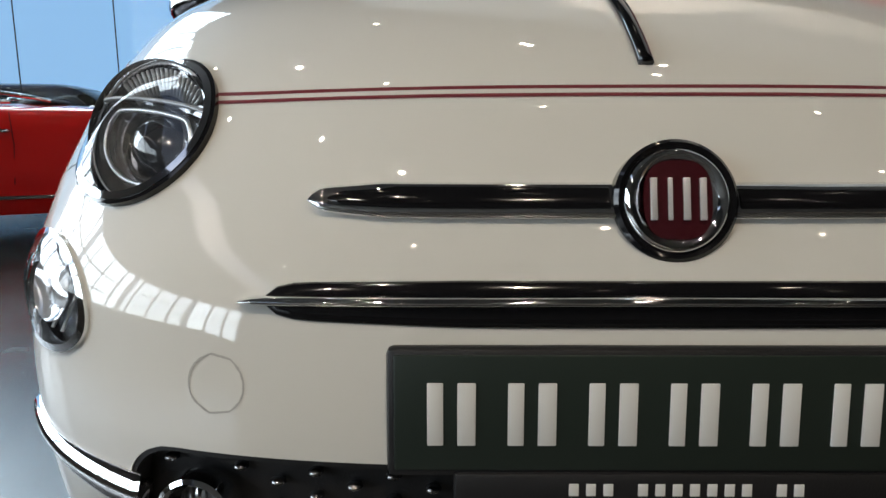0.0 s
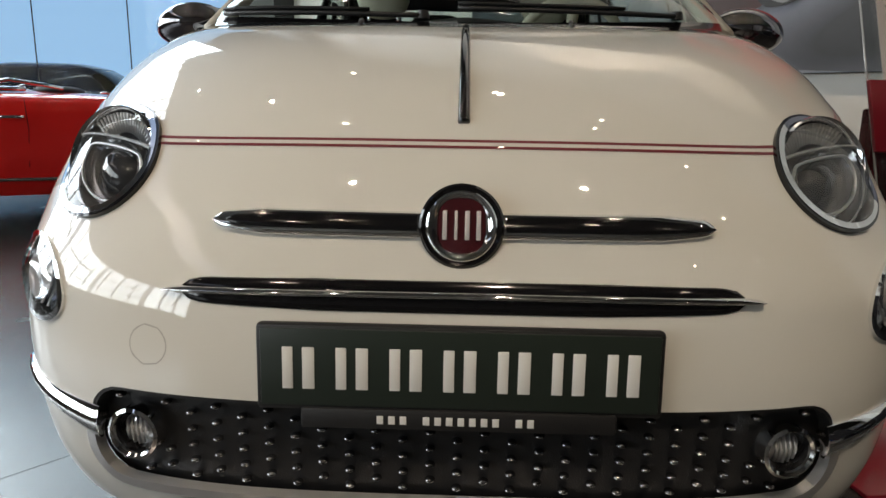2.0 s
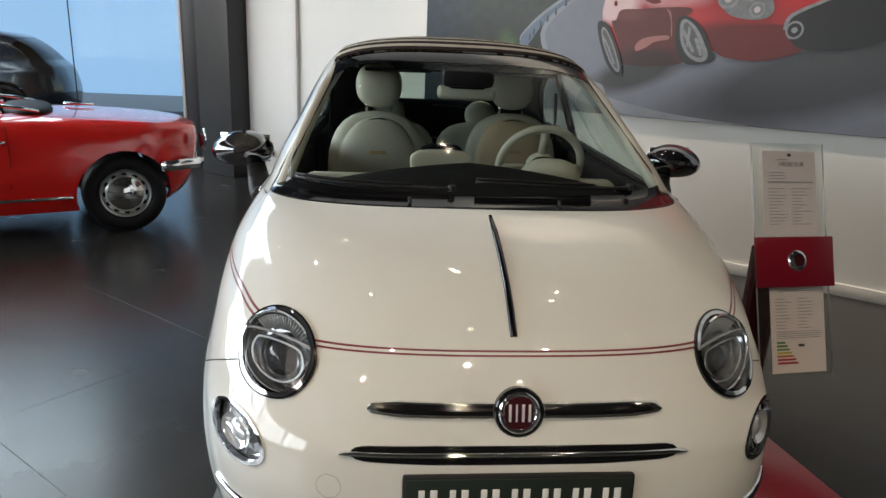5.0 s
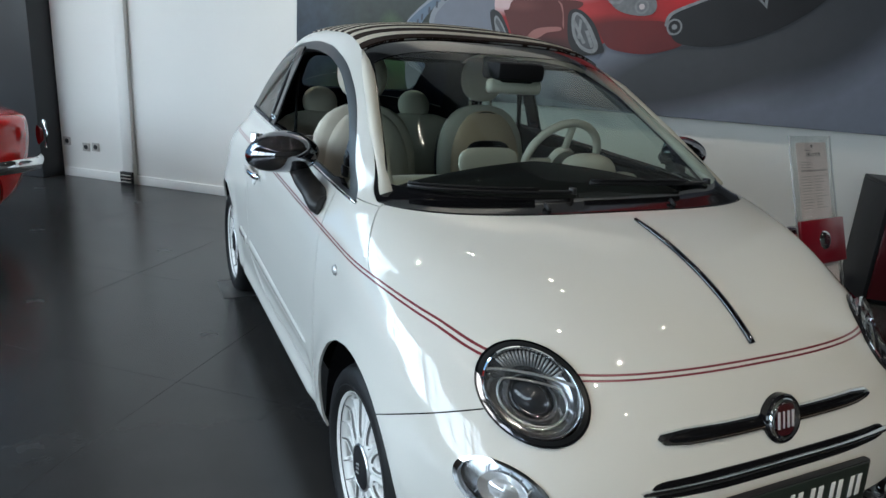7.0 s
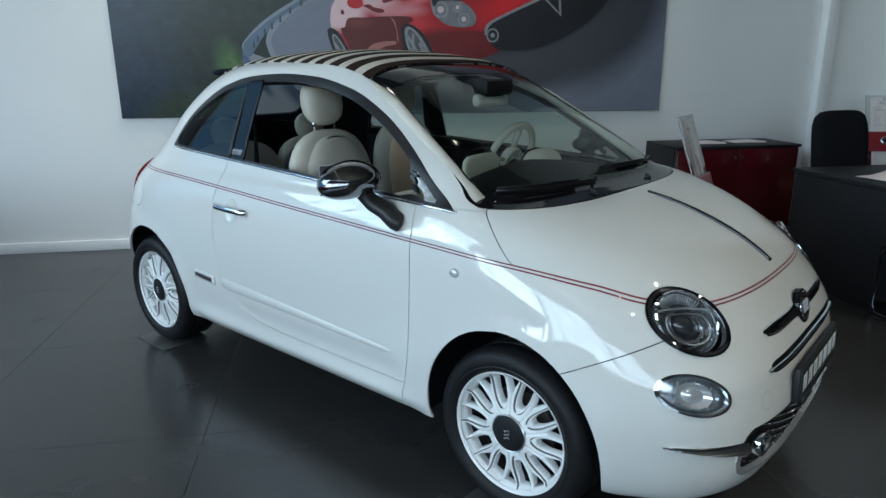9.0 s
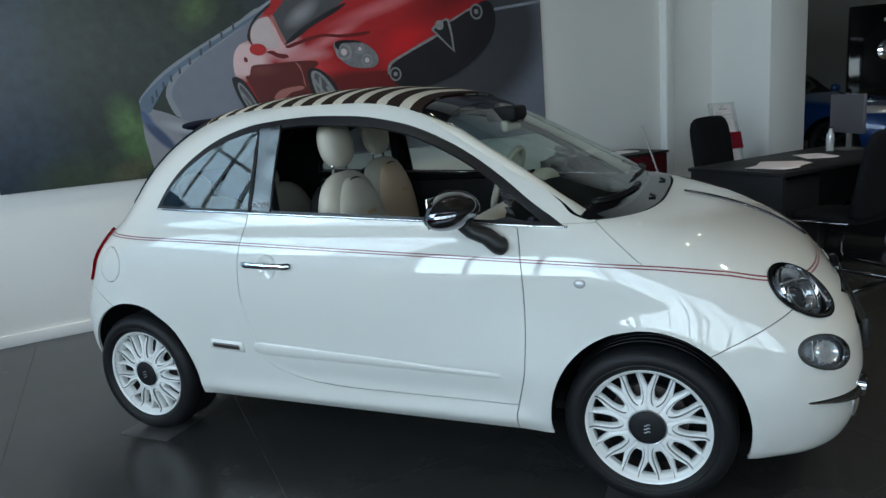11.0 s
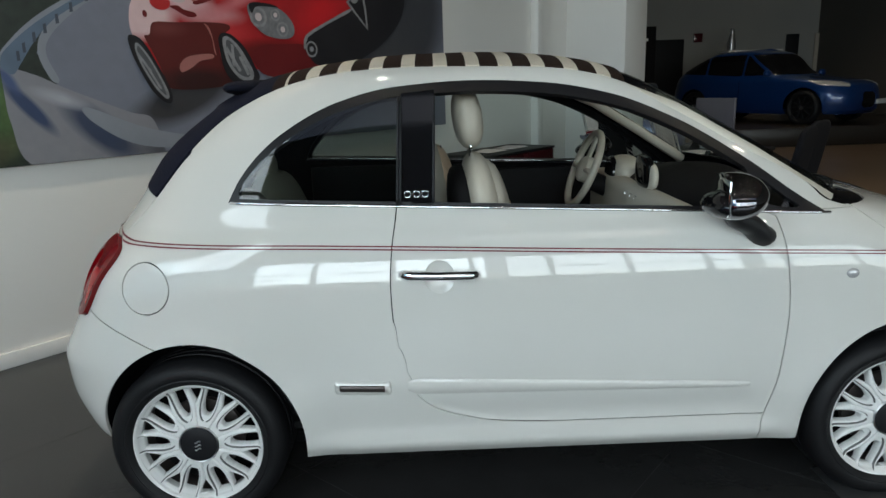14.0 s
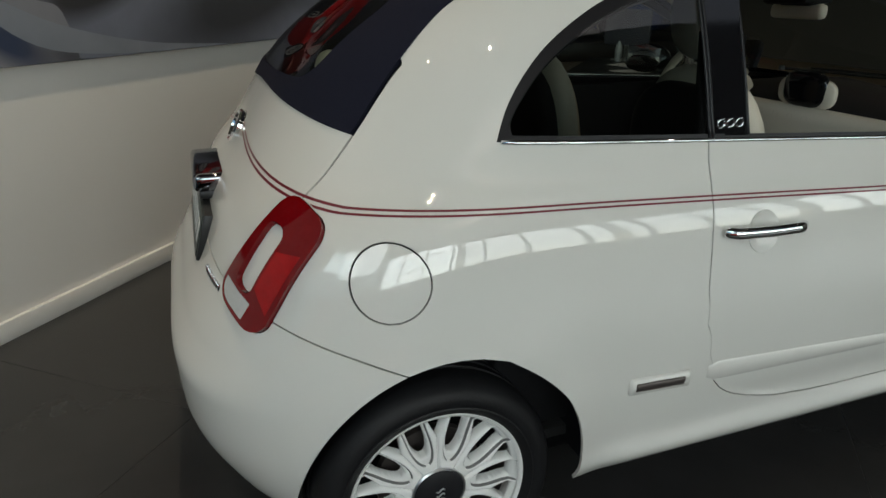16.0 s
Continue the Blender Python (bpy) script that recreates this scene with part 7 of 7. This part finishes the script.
def price_stand(label):
    st = tagged(new("price_stand"), label, "sign stand", "price stands")
    P = Matrix.Translation((0, 0.055, 0.818)) @ Matrix.Rotation(radians(-18.5), 4, "X")
    part("base", bm_box(bmesh.new(), -0.21, 0.21, -0.19, 0.27, 0.0, 0.012, 0.004), PANEL_RED, st, "red lacquered floor plate")
    part("post", bm_box(bmesh.new(), -0.055, 0.055, 0.150, 0.200, 0.012, 0.84, 0.006), RED_LACQUER, st, "dark red post")
    part("bracket", bm_box(bmesh.new(), -0.035, 0.035, 0.07, 0.165, 0.78, 0.82, 0.004), PANEL_RED, st)
    a = part("acrylic_pocket", bm_box(bmesh.new(), -0.140, 0.140, -0.006, -0.003, -0.385, 0.405, 0.0008, P), ACRYL, st, "clear acrylic pocket")
    part("acrylic_back", bm_box(bmesh.new(), -0.140, 0.140, 0.003, 0.006, -0.385, 0.405, 0.0008, P), ACRYL, st)
    for x_ in (-0.140, 0.140):
        tube("acrylic_edge", [P @ Vector((x_, 0, -0.385)), P @ Vector((x_, 0, 0.405))], 0.003, CLEAR_LENS, st, n=4)
    part("red_panel", bm_box(bmesh.new(), -0.150, 0.150, -0.020, -0.008, -0.085, 0.085, 0.003, P), PANEL_RED, st, "dark red panel with a round emblem")
    lathe("emblem", [(0.0, 0.010), (0.022, 0.009), (0.032, 0.006), (0.036, 0.0)], CHROME, st, "round chrome emblem", axis="z", m=P @ Matrix.Translation((0.006, -0.020, 0.004)) @ Matrix.Rotation(radians(90), 4, "X"), n=32)
    lathe("emblem_field", [(0.0, 0.0112), (0.020, 0.0102)], BADGE_RED, st, axis="z", m=P @ Matrix.Translation((0.006, -0.020, 0.004)) @ Matrix.Rotation(radians(90), 4, "X"), n=24)
    up = part("price_sheet", bm_box(bmesh.new(), -0.100, 0.108, -0.0012, 0.0, 0.088, 0.380, 0, P), PAPER, st, "printed price sheet", smooth=False)
    lo = part("data_sheet", bm_box(bmesh.new(), -0.092, 0.118, -0.0012, 0.0, -0.375, -0.080, 0, P), PAPER, st, "printed data sheet with coloured bars", smooth=False)
    face = Matrix.Rotation(radians(90), 4, "X")
    word("190.00 EUR", 0.021, INK_DARK, up, P @ Matrix.Translation((0.012, -0.0018, 0.333)) @ face)
    rnd = random.Random(5)
    def line(parent, x0, x1, z_, h_, mat):
        part("text_line", bm_box(bmesh.new(), x0, x1, -0.0017, -0.0011, z_ - h_ / 2, z_ + h_ / 2, 0, P), mat, parent, smooth=False)
    line(up, -0.045, 0.0, 0.350, 0.005, INK)
    line(up, 0.0, 0.012, 0.366, 0.010, INK_DARK)
    line(up, -0.080, 0.095, 0.272, 0.006, INK)
    for k in range(4):
        line(up, -0.075, -0.075 + 0.04 + 0.03 * rnd.random(), 0.305 - 0.010 * k, 0.003, INK)
    for k in range(12):
        line(up, -0.080, -0.080 + 0.04 + 0.03 * rnd.random(), 0.250 - 0.011 * k, 0.003, INK)
        line(up, 0.010, 0.010 + 0.03 + 0.05 * rnd.random(), 0.250 - 0.011 * k, 0.003, INK)
    for k in range(10):
        line(lo, -0.072, -0.072 + 0.03 + 0.03 * rnd.random(), -0.125 - 0.011 * k, 0.003, INK)
        line(lo, 0.015, 0.015 + 0.03 + 0.03 * rnd.random(), -0.125 - 0.011 * k, 0.003, INK)
    line(lo, -0.06, 0.08, -0.098, 0.004, INK)
    for k in range(4):
        line(lo, -0.072, 0.10, -0.236 - 0.007 * k, 0.003, INK)
    for k, mt in enumerate((0, 0, 1, 2, 3, 4, 4)):
        line(lo, -0.072, -0.040 + 0.008 * k, -0.272 - 0.0115 * k, 0.007, ENERGY[mt])
    line(lo, 0.012, 0.034, -0.283, 0.009, INK_DARK)
    return st


stand = price_stand("red price stand with acrylic pocket and printed sheets")
stand.matrix_basis = Matrix.Translation((1.080, 0.018, 0)) @ Matrix.Rotation(radians(7), 4, "Z")
copy_thing(stand, Matrix.Translation((4.35, -0.30, 0)) @ Matrix.Rotation(radians(-58), 4, "Z"))

# ---- office corner ----
cab = tagged(new("red_cabinet"), "low dark red lacquered cabinet with grey top", "cabinet")
part("body", bm_box(bmesh.new(), 4.56, 5.68, -0.56, -0.05, 0.03, 0.775, 0.004, WALL), RED_LACQUER, cab)
part("plinth", bm_box(bmesh.new(), 4.60, 5.64, -0.53, -0.08, 0.0, 0.03, 0.002, WALL), DARK_MAT, cab)
part("top", bm_box(bmesh.new(), 4.54, 5.70, -0.575, -0.04, 0.775, 0.80, 0.003, WALL), DARK_MAT, cab, "dark grey cabinet top")
part("end_panel", bm_box(bmesh.new(), 4.535, 4.56, -0.56, -0.05, 0.0, 0.775, 0.003, WALL), DARK_MAT, cab)
for k in range(2):
    dd = part("door", bm_box(bmesh.new(), 4.565 + 0.56 * k, 5.12 + 0.555 * k, -0.575, -0.561, 0.035, 0.77, 0.003, WALL), RED_LACQUER, cab)
    lathe("lock", [(0.0, 0.006), (0.010, 0.005), (0.012, 0.0)], SILVER, dd, axis="z", m=WALL @ Matrix.Translation((5.09 + 0.07 * k, -0.575, 0.70)) @ Matrix.Rotation(radians(90), 4, "X"), n=14)


def sheet(name, label, cx, cy, z_, w, d, turn, n=3):
    t = tagged(new(name), label, "paper")
    for k in range(n):
        part("page", bm_box(bmesh.new(), -w / 2, w / 2, -d / 2, d / 2, 0.0022 * k, 0.0022 * k + 0.002, 0, Matrix.Rotation(radians(7 * k), 4, "Z")), PAPER, t, smooth=False)
    t.matrix_basis = Matrix.Translation((cx, cy, z_)) @ Matrix.Rotation(radians(turn), 4, "Z")


for s_, n_ in ((4.95, 0.30), (5.35, 0.28)):
    p = W0 + WD * s_ + WN * n_
    sheet("brochures", "loose pale brochures lying on the cabinet", p.x, p.y, 0.80, 0.30, 0.21, -40)

DESK = Matrix.Translation((2.15, -0.62, 0)) @ Matrix(((WD.x, -WN.x, 0, 0), (WD.y, -WN.y, 0, 0), (0, 0, 1, 0), (0, 0, 0, 1)))
desk = tagged(new("desk"), "dark anthracite office desk with closed sides", "desk")
part("desktop", bm_box(bmesh.new(), 0, 1.7, 0, 0.85, 0.735, 0.765, 0.004, DESK), DARK_MAT, desk)
part("side_panel", bm_box(bmesh.new(), 0.01, 0.05, 0.02, 0.83, 0.0, 0.735, 0.003, DESK), DARK_MAT, desk)
part("side_panel", bm_box(bmesh.new(), 1.65, 1.69, 0.02, 0.83, 0.0, 0.735, 0.003, DESK), DARK_MAT, desk)
part("modesty_panel", bm_box(bmesh.new(), 0.05, 1.65, 0.40, 0.42, 0.25, 0.735, 0.002, DESK), DARK_MAT, desk)
part("drawer_unit", bm_box(bmesh.new(), 0.06, 0.46, 0.05, 0.40, 0.05, 0.70, 0.004, DESK), DARK_MAT, desk)
pp = DESK @ Vector((0.35, 0.30, 0.767))
sheet("papers", "pale papers spread on the dark desk", pp.x, pp.y, 0.767, 0.42, 0.30, -30, 4)
pp = DESK @ Vector((0.95, 0.42, 0.767))
sheet("papers", "pale papers spread on the dark desk", pp.x, pp.y, 0.767, 0.30, 0.21, 10, 3)
mon = tagged(new("monitor"), "flat grey computer monitor seen from behind", "monitor")
MO = DESK @ Matrix.Translation((1.47, 0.50, 0.765)) @ Matrix.Rotation(radians(62), 4, "Z")
part("screen", bm_box(bmesh.new(), -0.24, 0.24, -0.015, 0.015, 0.14, 0.46, 0.008, MO), material("monitor_grey", (0.09, 0.085, 0.10), 0.45, vary=0.08), mon)
part("stem", bm_box(bmesh.new(), -0.03, 0.03, -0.03, -0.012, 0.0, 0.30, 0.005, MO), SILVER, mon)
part("foot", bm_box(bmesh.new(), -0.11, 0.11, -0.09, 0.07, 0.0, 0.012, 0.004, MO), SILVER, mon)
bot = DESK @ Vector((1.33, 0.55, 0.765))
bt = tagged(new("bottle"), "small clear water bottle on the desk", "bottle")
lathe("glass", [(0.0, 0.0), (0.030, 0.002), (0.032, 0.11), (0.028, 0.14), (0.013, 0.17), (0.013, 0.19)], CLEAR_LENS, bt, axis="z", at=tuple(bot), n=20)
lathe("cap", [(0.015, 0.188), (0.015, 0.205), (0.0, 0.206)], DARK_MAT, bt, axis="z", at=tuple(bot), n=16)
FABRIC = material("black_fabric", (0.008, 0.008, 0.010), 0.9, spec=0.15, vary=0.15, bump=0.4, bump_scale=500)


def office_chair():
    ch = tagged(new("office_chair"), "black fabric swivel office chair with armrests", "chair")
    bm = bmesh.new()
    cushion(bm, 0, 0, 0.47, 0.25, 0.24, 0.055, None, 3.5)
    part("seat", bm, FABRIC, ch, angle=60)
    B = Matrix.Translation((0, 0.24, 0.50)) @ Matrix.Rotation(radians(-10), 4, "X")
    bm = bmesh.new()
    cushion(bm, 0, 0.0, 0.325, 0.235, 0.045, 0.315, B, 5.0)
    part("backrest", bm, FABRIC, ch, angle=60)
    part("back_bar", bm_box(bmesh.new(), -0.035, 0.035, 0.02, 0.04, -0.06, 0.25, 0.005, B), DARK_MAT, ch)
    lathe("gas_stem", [(0.0, 0.08), (0.030, 0.08), (0.030, 0.25), (0.018, 0.25), (0.018, 0.44), (0.0, 0.44)], SILVER, ch, axis="z", n=18)
    for k in range(5):
        a = 2 * math.pi * k / 5
        lg = tube("base_arm", [(0.02 * math.cos(a), 0.02 * math.sin(a), 0.11), (0.29 * math.cos(a), 0.29 * math.sin(a), 0.07)], [0.022, 0.014], SILVER, ch, n=8)
        lathe("castor", [(0.0, -0.02), (0.028, -0.02), (0.028, 0.02), (0.0, 0.02)], DARK_MAT, lg, axis="x", at=(0.29 * math.cos(a), 0.29 * math.sin(a), 0.029), n=16)
    for sx in (-1, 1):
        tube("arm_post", [(sx * 0.22, 0.05, 0.45), (sx * 0.29, 0.05, 0.48), (sx * 0.29, 0.05, 0.66)], 0.014, DARK_MAT, ch, n=8)
        part("arm_pad", bm_box(bmesh.new(), sx * 0.29 - 0.035, sx * 0.29 + 0.035, -0.10, 0.16, 0.66, 0.69, 0.01), DARK_MAT, ch)
    return ch


chair = office_chair()
chair.matrix_basis = Matrix.Translation((3.09, -0.39, 0)) @ Matrix.Rotation(radians(-36), 4, "Z")


def visitor_chair():
    vc = tagged(new("visitor_chair"), "black cantilever visitor chair on chrome tubes at the desk", "chair", "visitor chairs at the desk")
    bm = bmesh.new()
    cushion(bm, 0, 0.02, 0.46, 0.235, 0.235, 0.035, None, 4.5)
    part("seat", bm, FABRIC, vc, angle=60)
    B = Matrix.Translation((0, -0.21, 0.50)) @ Matrix.Rotation(radians(11), 4, "X")
    bm = bmesh.new()
    cushion(bm, 0, 0, 0.26, 0.240, 0.026, 0.30, B, 5.0)
    part("backrest", bm, FABRIC, vc, angle=60)
    for sx in (-1, 1):
        tube("side_tube", [(sx * 0.24, -0.21, 0.46), (sx * 0.24, 0.22, 0.44), (sx * 0.24, 0.25, 0.40), (sx * 0.24, 0.25, 0.05), (sx * 0.24, 0.22, 0.014), (sx * 0.24, -0.24, 0.014)], 0.0110, DARKENED_CHROME, vc, "chrome tube frame", n=8)
    tube("rear_tube", [(-0.24, -0.24, 0.014), (0.24, -0.24, 0.014)], 0.0110, DARKENED_CHROME, vc, n=8)
    return vc


# both face the desk
seat_ = visitor_chair()
seat_.matrix_basis = Matrix.Translation((2.20, -0.97, 0)) @ Matrix.Rotation(WALL_A * -1, 4, "Z")
copy_thing(seat_, Matrix.Translation((2.84, -1.43, 0)) @ Matrix.Rotation(-WALL_A - 0.12, 4, "Z"))

# thin plates under the tyres
PAD = material("tyre_plate", (0.05, 0.05, 0.05), 0.35, vary=0.2)
tp = None
for sx in (-1, 1):
    for y_ in (AXLE_F, AXLE_R):
        if tp is None:
            tp = tagged(box("tyre_plate", -0.13, 0.13, -0.15, 0.15, 0.0, 0.003, PAD, bevel=0.001), "thin dark plate under a car tyre", "plate", "plates under the tyres")
            tp.matrix_basis = Matrix.Translation((sx * 0.73, y_, 0))
        else:
            copy_thing(tp, Matrix.Translation((sx * 0.73, y_, 0)))

# ---- far hall ----
STEP_STONE = material("platform_stone", (0.022, 0.017, 0.013), 0.3, vary=0.25, scale=2.5, bump=0.05)
HALL_BROWN = material("hall_brown", (0.15, 0.105, 0.068), 0.3, vary=0.2, scale=1.5, bump=0.04)
# thin brown sheet laid over the tiles
tagged(box("hall_floor", 3.4, 10.69, -9.95, -2.2, 0.0, 0.004, HALL_BROWN, bevel=0.001), "thin brown sheet over the floor of the far hall", "floor", kind="structure")
tagged(box("platform", 10.7, 15.8, -14.0, -3.05, 0.0, 0.38, STEP_STONE, bevel=0.01), "low brown stone display platform in the far hall", "platform", kind="structure")
pyl = tagged(new("display_pylon"), "tall black display panel with a round emblem", "display")
PY = Matrix.Translation((12.3, -2.95, 0)) @ Matrix.Rotation(radians(-90 + 12), 4, "Z")
part("panel", bm_box(bmesh.new(), -0.55, 0.55, -0.06, 0.06, 0.0, 2.55, 0.01, PY), BLACK_GLOSS, pyl)
lathe("emblem", [(0.0, 0.02), (0.14, 0.016), (0.19, 0.0)], CHROME, pyl, "round chrome emblem", axis="z", m=PY @ Matrix.Translation((0.12, -0.062, 1.72)) @ Matrix.Rotation(radians(90), 4, "X"), n=28)
part("lettering_bar", bm_box(bmesh.new(), 0.02, 0.36, -0.064, -0.058, 2.24, 2.30, 0, PY), WHITE_PRINT, pyl)
tagged(box("door_dark", 17.40, 17.497, -6.0, -4.85, 0, 2.55, DARK_MAT, bevel=0.01), "dark double door in the far wall", "door", kind="structure")
tagged(box("door_grey", 17.42, 17.497, -11.2, -9.9, 0, 2.6, WALL_WARM, bevel=0.01), "grey flush door in the far wall", "door", kind="structure")
tagged(box("door_slot", 17.40, 17.497, -9.4, -9.05, 0, 2.6, DARK_MAT, bevel=0.01), "narrow dark opening in the far wall", "door", kind="structure")
tagged(box("wall_sign", 17.44, 17.499, -6.55, -6.30, 2.45, 2.70, RED_LACQUER, bevel=0.004), "small dark red sign on the far wall", "sign")
ctr = tagged(new("counter"), "pale reception counter at the far wall", "counter")
part("front", bm_box(bmesh.new(), 15.9, 16.4, -8.1, -6.7, 0.0, 2.08, 0.02), WALL_WARM, ctr)
part("top", bm_box(bmesh.new(), 15.85, 16.45, -8.15, -6.65, 2.08, 2.13, 0.01), WHITE_PRINT, ctr)
vz = tagged(new("vase"), "tall silver bottle-shaped vase on the counter", "vase")
lathe("body", [(0.0, 0.0), (0.10, 0.0), (0.12, 0.2), (0.06, 0.42), (0.05, 0.55), (0.07, 0.58)], SILVER, vz, axis="z", at=(16.15, -6.85, 2.13), n=24)
shf = tagged(new("display_shelf"), "white wall shelf with small accessories", "shelf")
for k in range(5):
    part("board", bm_box(bmesh.new(), 16.9, 17.45, -14.5, -12.0, 0.5 + 0.42 * k, 0.54 + 0.42 * k, 0.004), WHITE_PRINT, shf)
for y_ in (-14.5, -13.25, -12.0):
    part("upright", bm_box(bmesh.new(), 16.95, 17.45, y_ - 0.02, y_ + 0.02, 0.0, 2.4, 0.004), WHITE_PRINT, shf)
rnd = random.Random(3)
for k in range(4):
    for q in range(5):
        y_ = -14.2 + 0.46 * q + 0.1 * rnd.random()
        it = tagged(new("accessory_box"), "small boxed accessory standing on the shelf", "box", "boxes on the shelf")
        part("carton", bm_box(bmesh.new(), 17.0, 17.25, y_ - 0.09, y_ + 0.09, 0.54 + 0.42 * k, 0.54 + 0.42 * k + 0.10 + 0.16 * rnd.random(), 0.006), rnd.choice((DARK_MAT, RED_LACQUER, WALL_GREY, BLUE_PAINT)), it)
